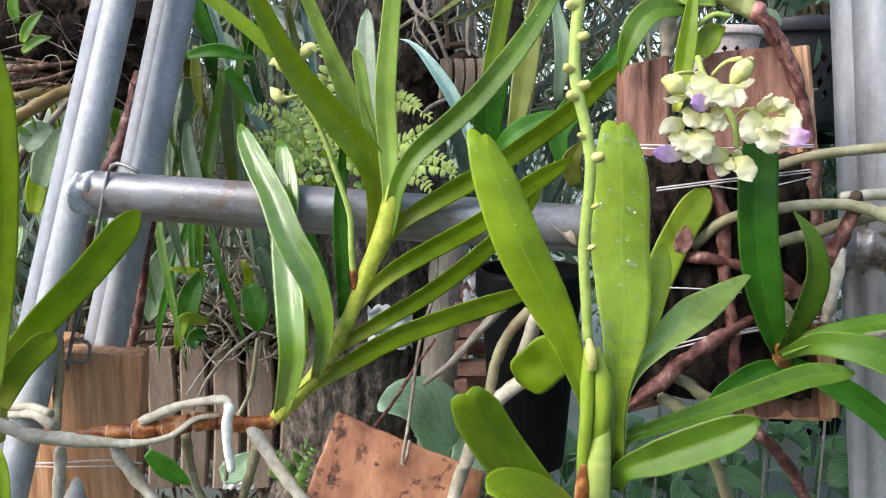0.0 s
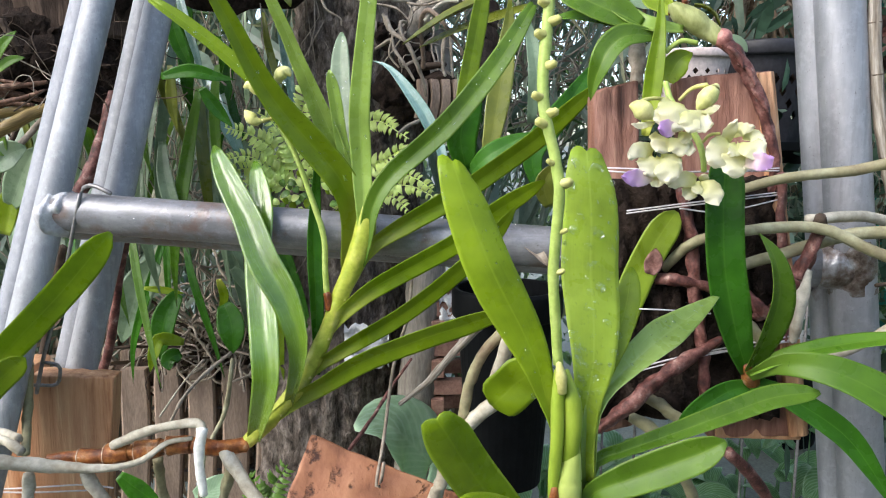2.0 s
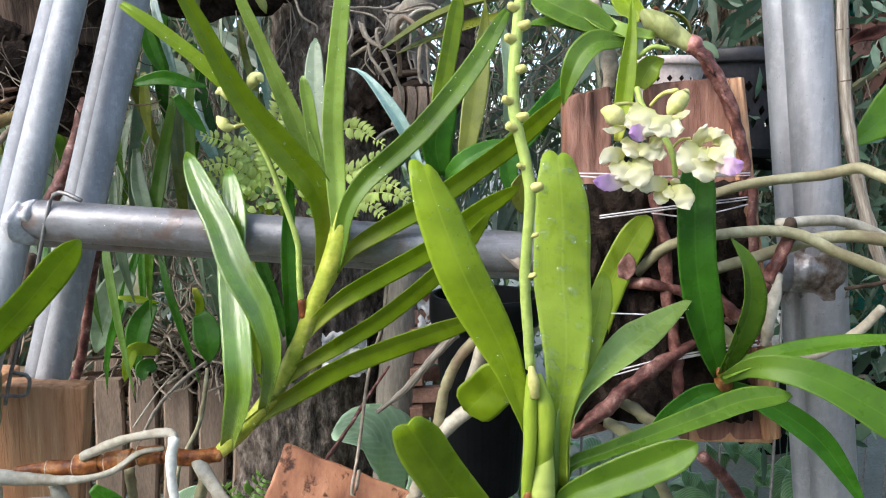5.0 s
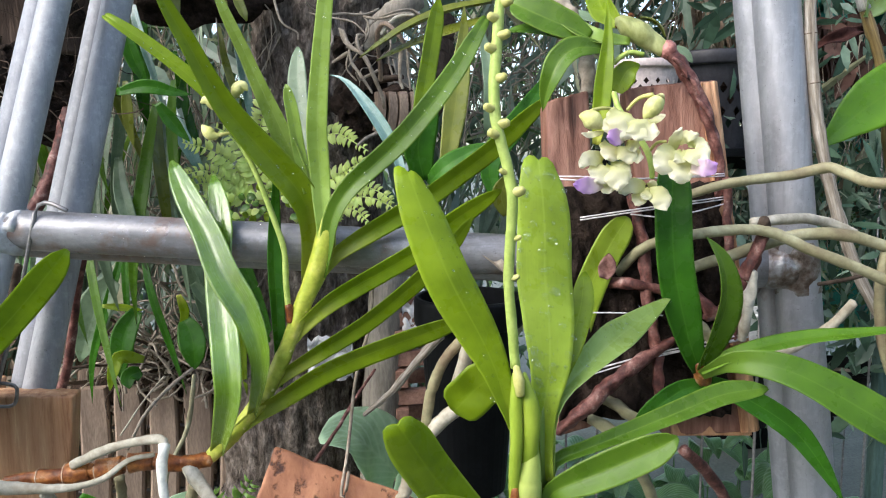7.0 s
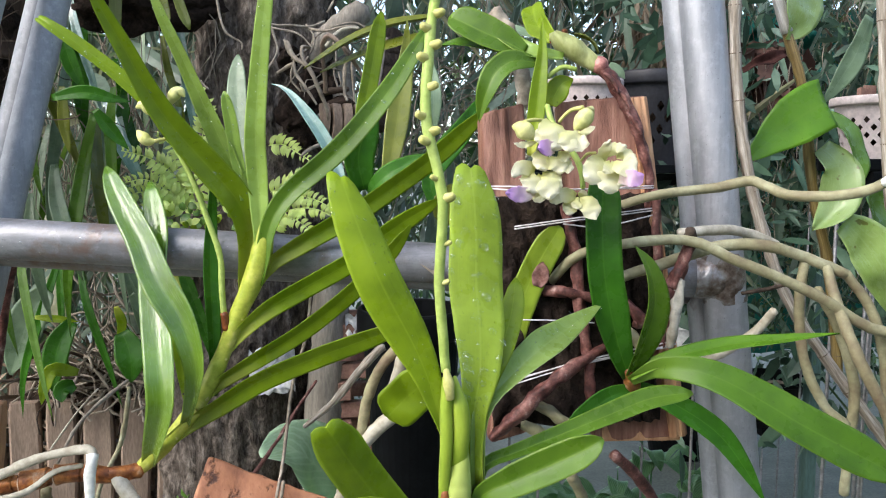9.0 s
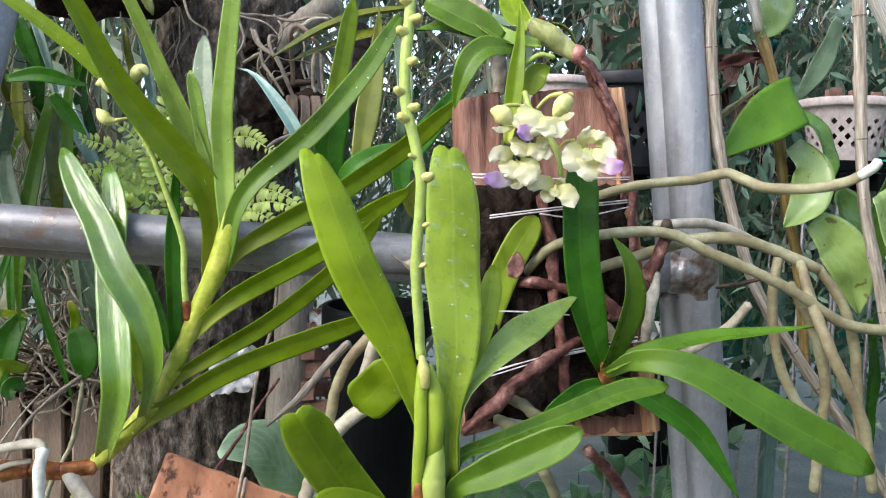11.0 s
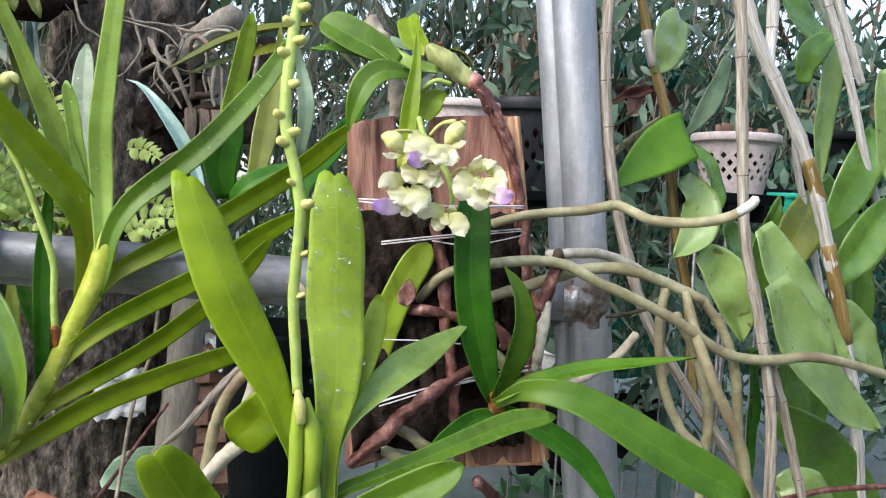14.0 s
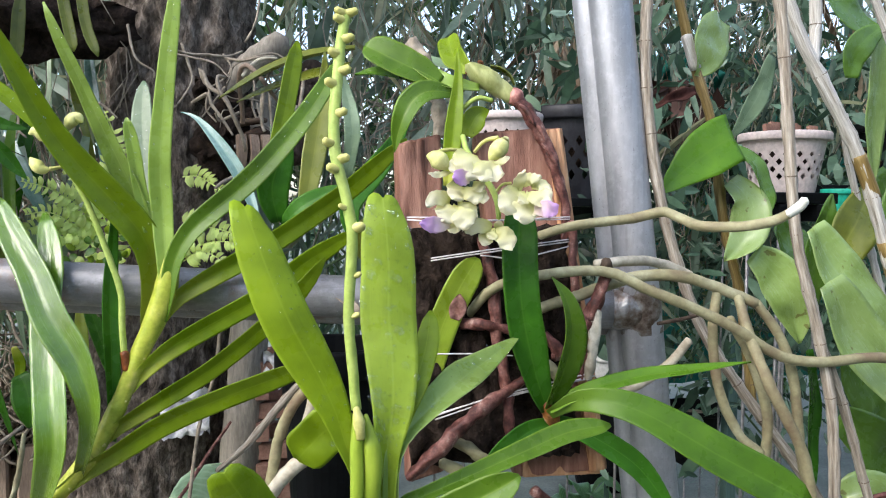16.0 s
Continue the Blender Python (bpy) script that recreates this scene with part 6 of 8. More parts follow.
# ---- behind the frame ----
def trunk():
    o = thing("tree_trunk", (-0.22, 1.36, 0), "tree trunk with rough grey-brown bark, roots and epiphytes", "tree")
    bm = bmesh.new()
    pts = [(-0.22, 1.36, -0.05), (-0.18, 1.36, 0.6), (-0.125, 1.37, 1.1), (-0.082, 1.38, 1.6), (-0.04, 1.40, 2.4), (0.0, 1.45, 3.6)]
    bm = tube(pts, [0.145, 0.12, 0.11, 0.105, 0.10, 0.09], 460, 120)
    for v in bm.verts:
        q = Vector((v.co.x * 1.0, v.co.y * 1.0, v.co.z * 0.28))
        c = Vector((-0.2 + 0.075 * v.co.z, 1.37, v.co.z))
        n = (0.5 - abs(noise.noise(q * 52))) * 0.024 + (0.5 - abs(noise.noise(Vector((q.x, q.y, q.z * 2.4)) * 90))) * 0.010 + noise.noise(v.co * 120) * 0.004 + noise.noise(q * 18) * 0.012
        v.co += (v.co - c).normalized() * n
    part("trunk", bm, M["bark"], o)
    for pts, r in (([(0.02, 1.4, 2.3), (0.4, 1.5, 2.7), (0.9, 1.7, 3.0)], 0.05), ([(0.0, 1.4, 2.6), (-0.5, 1.5, 3.0), (-1.0, 1.4, 3.3)], 0.05)):
        part("limb", tube(pts, [r, r * 0.8, r * 0.5], 16, 12, 0.3), M["bark"], o)
    # a cut grey limb, and dark blobs for shaded hollows, between trunk and basket
    part("limb", tube([(-0.043, 1.34, 1.431), (-0.01, 1.31, 1.459), (0.023, 1.285, 1.492), (0.06, 1.27, 1.521), (0.078, 1.27, 1.535)], [0.026, 0.025, 0.024, 0.023, 0.021], 40, 28, 0.12), M["post_wood"], o, "smooth grey cut limb")
    part("limb", tube([(0.047, 1.34, 1.458), (0.043, 1.34, 1.415), (0.035, 1.34, 1.341)], 0.024, 30, 24, 0.15), M["post_wood"], o, "smooth grey limb")
    part("limb", tube([(0.148, 1.5, 1.541), (0.137, 1.48, 1.495), (0.127, 1.45, 1.438), (0.102, 1.42, 1.351)], [0.02, 0.027, 0.029, 0.026], 40, 24, 0.25), M["log"], o, "dark brown dead limb")
    # these dark blobs are added in place of the hollows' shade
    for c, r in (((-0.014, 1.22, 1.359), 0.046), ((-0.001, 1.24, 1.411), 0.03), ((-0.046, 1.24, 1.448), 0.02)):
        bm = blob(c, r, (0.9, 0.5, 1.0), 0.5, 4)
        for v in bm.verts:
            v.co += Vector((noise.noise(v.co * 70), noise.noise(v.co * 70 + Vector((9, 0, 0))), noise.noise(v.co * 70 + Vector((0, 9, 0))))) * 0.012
        part("root_mat", bm, M["fibre"], o, "dark blob that stands in for a shaded hollow")


trunk()


def trunk_roots():
    o = thing("clinging_roots", (-0.02, 1.24, 1.4), "tangle of dry orchid roots on the trunk", "roots")
    rng = random.Random(11)
    for k in range(10):
        x, z = rng.uniform(-0.02, 0.1), rng.uniform(1.36, 1.52)
        p = Vector((x, 1.235 + rng.uniform(-0.02, 0.03), z))
        pts = [p]
        d = Vector((rng.uniform(-1, 1), rng.uniform(-0.7, 0.1), rng.uniform(-1.2, 0.5))).normalized()
        for s in range(5):
            d = (d + Vector((rng.uniform(-0.7, 0.7), rng.uniform(-0.4, 0.4), rng.uniform(-0.8, 0.5)))).normalized()
            pts.append(pts[-1] + d * rng.uniform(0.018, 0.035))
        r = rng.uniform(0.0008, 0.0026)
        part("root", tube(pts, [r, r, r * 0.7], 18, 6), M["dry_root"], o)
    for pts in ([(-0.145, 1.15, 1.521), (-0.139, 1.14, 1.489), (-0.129, 1.13, 1.466), (-0.109, 1.13, 1.454), (-0.108, 1.13, 1.444)], [(-0.047, 1.14, 1.462), (-0.04, 1.13, 1.441), (-0.032, 1.12, 1.431), (-0.037, 1.12, 1.402), (-0.023, 1.12, 1.383)], [(-0.076, 1.2, 1.509), (-0.065, 1.19, 1.475), (-0.06, 1.18, 1.449), (-0.08, 1.17, 1.413), (-0.091, 1.17, 1.407)], [(-0.01, 1.14, 1.479), (0.013, 1.12, 1.473), (0.04, 1.1, 1.476), (0.059, 1.1, 1.478)], [(-0.176, 1.1, 1.402), (-0.168, 1.1, 1.396), (-0.152, 1.09, 1.381)]):
        part("root", tube(pts, [0.0022, 0.0019, 0.0014], 24, 8, 0.3), M["dry_root"], o, "pale curling root")
    for pts, r, mat in (
            ([(-0.043, 1.13, 1.457), (-0.032, 1.12, 1.433), (-0.014, 1.11, 1.421), (-0.003, 1.1, 1.401), (0.007, 1.107, 1.378), (0.015, 1.113, 1.358), (0.017, 1.12, 1.342)], 0.0033, "dry_root"), ([(-0.012, 1.12, 1.448), (-0.02, 1.113, 1.447), (-0.019, 1.107, 1.43), (-0.008, 1.1, 1.409)], 0.0024, "dry_root"),
            ([(-0.035, 1.12, 1.423), (-0.046, 1.13, 1.418), (-0.058, 1.14, 1.412)], 0.0028, "dry_root"), ([(-0.032, 1.11, 1.422), (-0.029, 1.108, 1.407), (-0.018, 1.105, 1.391), (-0.006, 1.102, 1.373), (0.0, 1.1, 1.363)], 0.0023, "dry_root"),
            ([(0.009, 1.12, 1.398), (-0.006, 1.11, 1.389), (-0.018, 1.1, 1.383), (-0.023, 1.09, 1.392)], 0.002, "dry_root"), ([(0.014, 1.16, 1.387), (0.012, 1.14, 1.418), (0.009, 1.12, 1.44), (0.012, 1.1, 1.457), (0.021, 1.087, 1.46), (0.033, 1.073, 1.449), (0.045, 1.06, 1.432), (0.057, 1.06, 1.415), (0.065, 1.06, 1.403), (0.066, 1.06, 1.395)], 0.0034, "old_wood"),
            ([(0.015, 1.1, 1.447), (0.027, 1.095, 1.462), (0.039, 1.09, 1.47), (0.051, 1.085, 1.472), (0.062, 1.08, 1.471)], 0.003, "root_pale"), ([(0.047, 1.1, 1.433), (0.043, 1.095, 1.42), (0.041, 1.09, 1.401), (0.041, 1.085, 1.38), (0.044, 1.08, 1.368)], 0.003, "dry_root"),
            ([(0.052, 1.1, 1.428), (0.053, 1.09, 1.397), (0.055, 1.08, 1.366)], 0.0022, "dry_root"), ([(0.112, 1.2, 1.479), (0.108, 1.195, 1.466), (0.103, 1.19, 1.435), (0.099, 1.185, 1.408), (0.096, 1.18, 1.392)], 0.0028, "dry_root"), ([(0.008, 1.2, 1.389), (0.026, 1.19, 1.393), (0.049, 1.18, 1.395)], 0.0055, "twig"),
            ([(-0.09, 1.15, 1.485), (-0.056, 1.14, 1.477), (-0.026, 1.13, 1.469), (-0.005, 1.12, 1.448)], 0.0014, "dry_root"), ([(0.023, 1.1, 1.312), (-0.002, 1.083, 1.301), (-0.014, 1.067, 1.294), (-0.022, 1.05, 1.286)], 0.0026, "dry_root")):
        part("root", tube(pts, [r, r * 1.05, r * 0.95, r * 0.7], 36, 10, 0.35), M[mat], o)


trunk_roots()


def sprout(o, mat, pts, w, *rest):
    """One leaf of a background plant; rest: its own material and shape where they differ."""
    kw = dict(face=(0, -1, 0.2), tip="point", fold=0.25, n=14)
    if rest and isinstance(rest[-1], dict):
        kw.update(rest[-1])
    m = rest[0] if rest and isinstance(rest[0], str) else mat
    part("leaf", strap_leaf(pts, w, **kw), M[m], o)


def bg_leaf_plant(name, base, label, leaves, mat, category="orchid"):
    o = thing(name, base, label, category)
    for row in leaves:
        sprout(o, mat, *row)
    return o


# plants between the frame and the trunk
pl = bg_leaf_plant("strap_leaf_orchid", (0.059, 0.78, 1.245), "dark green strap orchid, one wet leaf with its sheen coloured in", (), "vanda_dark")
sprout(pl, "vanda_dark", [(0.03, 0.742, 1.246), (0.024, 0.75, 1.268), (0.009, 0.762, 1.3), (-0.012, 0.775, 1.331), (-0.03, 0.785, 1.351), (-0.045, 0.79, 1.357)], 0.0145, "sheen_leaf", dict(face=(-0.25, -0.8, 0.6), fold=0.5))
sprout(pl, "vanda_dark", [(0.05, 0.74, 1.246), (0.044, 0.74, 1.28), (0.055, 0.745, 1.314), (0.063, 0.75, 1.333)], 0.034, "vanda_dark", dict(tip="oval", face=(0.3, -1, 0)))
sprout(pl, "vanda_dark", [(0.055, 0.74, 1.242), (0.071, 0.73, 1.259), (0.093, 0.73, 1.272), (0.114, 0.73, 1.283)], 0.022, "vanda_dark", dict(tip="oval", face=(-0.1, -0.8, 0.5)))
sprout(pl, "vanda_dark", [(0.052, 0.78, 1.245), (0.051, 0.8, 1.311), (0.063, 0.82, 1.378), (0.076, 0.84, 1.446)], 0.02, "vanda_side", dict(face=(0.2, -1, 0), tip="round"))
sprout(pl, "vanda_dark", [(0.057, 0.76, 1.244), (0.05, 0.8, 1.311), (0.045, 0.82, 1.351)], 0.012, "grey_leaf", dict(face=(0.4, -1, 0.3)))
sprout(pl, "vanda_dark", [(0.081, 0.85, 1.245), (0.095, 0.87, 1.315), (0.11, 0.9, 1.402), (0.112, 0.9, 1.453)], 0.028, "olive_leaf")
sprout(pl, "vanda_dark", [(0.14, 0.9, 1.298), (0.145, 0.9, 1.357), (0.14, 0.92, 1.405), (0.132, 0.92, 1.438)], 0.02, "grey_leaf")
sprout(pl, "vanda_dark", [(0.143, 0.85, 1.219), (0.137, 0.86, 1.264), (0.179, 0.88, 1.317), (0.221, 0.9, 1.377)], 0.03, "vanda_dark")
sprout(pl, "vanda_dark", [(0.147, 0.8, 1.204), (0.14, 0.8, 1.228), (0.152, 0.8, 1.252)], 0.022, "olive_leaf", dict(tip="oval"))
pl = bg_leaf_plant("strap_leaf_orchid", (0.018, 1.05, 1.408), "olive strap orchid growing on the trunk", (), "olive_leaf")
sprout(pl, "olive_leaf", [(0.162, 1.0, 1.475), (0.106, 1.02, 1.466), (0.055, 1.04, 1.449), (0.017, 1.05, 1.429), (-0.017, 1.05, 1.408)], 0.03, "olive_leaf", dict(face=(0, -0.5, 0.9), tip="point", fold=0.4))
sprout(pl, "olive_leaf", [(0.155, 1.0, 1.452), (0.092, 1.02, 1.434), (0.048, 1.05, 1.422), (0.006, 1.06, 1.405)], 0.03, "olive_leaf", dict(face=(0, -0.6, 0.8)))

# broad grey-green hanging leaves behind the legs
rngl = random.Random(21)
grp = []
for k in range(58):
    x, z = rngl.uniform(-0.62, -0.22), rngl.uniform(1.12, 1.62)
    y = rngl.uniform(1.12, 1.4)
    ln, w = rngl.uniform(0.16, 0.34), rngl.uniform(0.012, 0.028)
    dx = rngl.uniform(-0.07, 0.07)
    grp.append(([(x, y, z), (x + dx * 0.3, y - 0.03, z - ln * 0.3), (x + dx * 0.8, y - 0.04, z - ln * 0.7), (x + dx, y - 0.02, z - ln)], w, ("grey_leaf", "vanda_mid", "grey_leaf", "olive_leaf", "grey_leaf", "vanda_dark", "sheen_leaf")[k % 7] if z > 1.26 else ("dendro", "vanda_dark", "grey_leaf", "vanda_dark", "vanda_side")[k % 5], dict(face=(rngl.uniform(-0.6, 0.6), -1, 0.2))))
bg_leaf_plant("hanging_orchid", (-0.42, 1.3, 1.6), "hanging orchid with many grey-green drooping leaves", grp, "grey_leaf")


def slat_basket(c, width, n, height, label):
    """A basket of upright curved wooden slats."""
    b = thing("slat_basket", c, label, "basket", "slat baskets")
    c = Vector(c)
    step = width / n
    for k in range(n):
        x = (k - (n - 1) / 2) * step
        for y, h in ((0, height), (0.16, height * 0.98)):
            p = c + Vector((x, y, 0))
            bm = bmesh.new()
            prof = [(-0.5, -0.32), (-0.42, -0.5), (0.42, -0.5), (0.5, -0.32), (0.5, 0.5), (-0.5, 0.5)]
            rows = []
            turn = 0.16 + 0.22 * noise.noise(Vector((k * 3.1, y, 2)))
            for i in range(10):
                u = i / 9
                bow = 0.1 * step * math.sin(u * 3.0) - 0.16 * step * (1 - u)
                thin = 1.0 if u < 0.95 else 0.9
                rows.append([bm.verts.new(p + Matrix.Rotation(turn, 3, "Z") @ Vector((a * step * 0.8 * thin + bow, q * 0.024 * thin - 0.01 * math.sin(u * 3), u * h + 0.004 * noise.noise(Vector((k, a, 1)))))) for a, q in prof])
            for r, t in zip(rows, rows[1:]):
                for i in range(6):
                    bm.faces.new((r[i], r[(i + 1) % 6], t[(i + 1) % 6], t[i]))
            bm.faces.new(rows[0])
            bm.faces.new(rows[-1])
            part("slat", bm, M["old_wood"], b, smooth=False)
    part("bark_filling", blob(c + Vector((0, 0.08, height * 0.9)), 0.1, (width * 4.6, 0.7, 0.22), 0.4, 3), M["soil"], b, "dark bark chips")
    for z in (0.25, 0.7):
        part("cross_wire", tube([c + Vector((-width / 2, 0.012, height * z)), c + Vector((width / 2, 0.012, height * z))], 0.003, 4, 6), M["steel_wire"], b)


slat_basket((-0.415, 1.32, 0.60), 0.36, 6, 0.268, "old brown wooden slat basket with dry roots")
slat_basket((-0.72, 1.36, 0.58), 0.26, 5, 0.25, "old brown wooden slat basket beside another")
slat_basket((0.037, 1.15, 1.311), 0.07, 4, 0.058, "small red-brown slat basket hung beside the trunk")


def dry_tangle(name, c, spread, count, label, seed, mat="dry_root", rr=(0.0012, 0.0028)):
    rng = random.Random(seed)
    bm = bmesh.new()
    for k in range(count):
        p = Vector(c) + Vector([rng.uniform(-1, 1) * s for s in spread])
        pts = [p]
        d = Vector((rng.uniform(-1, 1), rng.uniform(-1, 1), rng.uniform(-0.6, 0.8))).normalized()
        for s in range(4):
            d = (d + Vector((rng.uniform(-0.8, 0.8), rng.uniform(-0.6, 0.6), rng.uniform(-0.8, 0.5)))).normalized()
            pts.append(pts[-1] + d * rng.uniform(0.02, 0.04))
        tube(pts, rng.uniform(*rr), 9, 5, 0, (), bm)
    solid(name, bm, M[mat], c, label, "roots", kind="stuff")


dry_tangle("dry_roots", (-0.36, 1.38, 0.91), (0.14, 0.045, 0.02), 190, "dry tan roots and litter in the basket", 5, "dry_root", (0.0008, 0.003))
dry_tangle("dry_roots", (-0.36, 1.37, 0.9), (0.14, 0.04, 0.012), 70, "dark brown bark bits and roots in the basket", 51, "twig", (0.001, 0.003))
dry_tangle("dry_roots", (-0.64, 1.05, 1.36), (0.1, 0.06, 0.06), 14, "dark dry twigs behind the leg", 6, "twig", (0.0012, 0.003))
dry_tangle("dry_roots", (-0.34, 1.38, 1.2), (0.03, 0.04, 0.2), 60, "pale hanging dry roots", 8)
dry_tangle("dry_roots", (0.25, 1.7, 1.45), (0.25, 0.15, 0.15), 160, "hanging dry roots behind the board", 12)

pl = bg_leaf_plant("broad_leaf_orchid", (-0.43, 1.25, 0.944), "young green orchid growing from the basket", (), "vanda_dark")
sprout(pl, "vanda_dark", [(-0.389, 1.22, 1.024), (-0.406, 1.21, 0.992), (-0.412, 1.2, 0.956), (-0.416, 1.2, 0.918)], 0.04, "vanda_dark", dict(tip="oval"))
sprout(pl, "vanda_dark", [(-0.32, 1.24, 1.001), (-0.308, 1.23, 0.978), (-0.302, 1.22, 0.952), (-0.303, 1.22, 0.922)], 0.046, "vanda_dark", dict(tip="oval"))
sprout(pl, "vanda_dark", [(-0.377, 1.2, 0.947), (-0.407, 1.18, 0.957), (-0.416, 1.17, 0.936), (-0.423, 1.17, 0.906)], 0.022, "vanda", dict(tip="oval"))
sprout(pl, "vanda_dark", [(-0.383, 1.2, 0.928), (-0.398, 1.19, 0.921), (-0.396, 1.18, 0.905)], 0.028, "vanda_dark", dict(tip="oval"))
sprout(pl, "vanda_dark", [(-0.33, 1.25, 1.043), (-0.321, 1.25, 1.013), (-0.33, 1.25, 0.984)], 0.016, "vanda_side", dict(tip="oval"))
sprout(pl, "vanda_dark", [(-0.444, 1.22, 1.033), (-0.407, 1.22, 1.029), (-0.378, 1.22, 1.024)], 0.012, "vanda", dict(tip="point"))
sprout(pl, "vanda_dark", [(-0.437, 1.26, 1.07), (-0.468, 1.26, 1.021), (-0.5, 1.26, 0.931)], 0.06, "grey_leaf", dict(tip="oval"))
sprout(pl, "vanda_dark", [(-0.303, 1.24, 1.064), (-0.289, 1.24, 1.045), (-0.282, 1.24, 1.025)], 0.022, "grey_leaf", dict(tip="oval"))
sprout(pl, "vanda_dark", [(-0.47, 1.1, 1.051), (-0.478, 1.1, 0.99), (-0.49, 1.1, 0.929)], 0.03, "grey_leaf")
sprout(pl, "vanda_dark", [(-0.413, 1.0, 0.809), (-0.383, 1.0, 0.783), (-0.352, 1.0, 0.758)], 0.03, "vanda_dark")
sprout(pl, "vanda_dark", [(-0.325, 1.05, 0.751), (-0.3, 1.05, 0.76), (-0.274, 1.05, 0.786)], 0.04, "hosta", dict(tip="oval"))
st = thing("brown_stems", (-0.39, 0.95, 1.02), "wet dark brown stems behind the crossbar", "stem")
part("stem", tube([(-0.335, 0.86, 1.161), (-0.349, 0.87, 1.116), (-0.366, 0.88, 1.037), (-0.387, 0.89, 0.977)], 0.0055, 16, 10, 0.3), M["root_red"], st)
part("stem", tube([(-0.348, 0.88, 1.155), (-0.359, 0.88, 1.1), (-0.375, 0.89, 1.013)], 0.004, 16, 10, 0.3), M["twig"], st)
part("stem", tube([(-0.38, 0.8, 1.159), (-0.398, 0.8, 1.083), (-0.416, 0.8, 1.006)], 0.005, 16, 10, 0.3), M["twig"], st)
part("stem", tube([(-0.372, 0.95, 1.331), (-0.394, 0.93, 1.247), (-0.417, 0.92, 1.199)], 0.0085, 16, 10, 0.3), M["root_red"], st)


# ---- ferns ----
def frond(o, pts, leaf_len, n, face=(0, -1, 0.3), mat="fern", slim=0.55):
    line = curve_points(pts, n)
    part("rachis", tube(pts, 0.0009, n, 6), M[mat], o)
    for i in range(1, n):
        d = (line[i + 1] - line[i - 1]).normalized()
        nv = Vector(face)
        nv = (nv - d * nv.dot(d)).normalized()
        sv = d.cross(nv)
        s = leaf_len * (1 - 0.6 * (i / n)) * (0.8 + 0.3 * random.random())
        for sg in (1, -1):
            a = line[i] + d * random.uniform(-0.004, 0.004)
            if random.random() < 0.05:
                continue
            nv = (nv + Vector((random.uniform(-0.18, 0.18), 0, random.uniform(-0.18, 0.18)))).normalized()
            sv = d.cross(nv).normalized()
            pts2 = [a, a + (sv * sg + d * 0.25) * s * 0.5 + nv * 0.003, a + (sv * sg + d * 0.35) * s]
            part("leaflet", strap_leaf(pts2, s * slim, face=face, tip="oval", fold=0.1, n=4, thick=0.0005), M[mat], o)


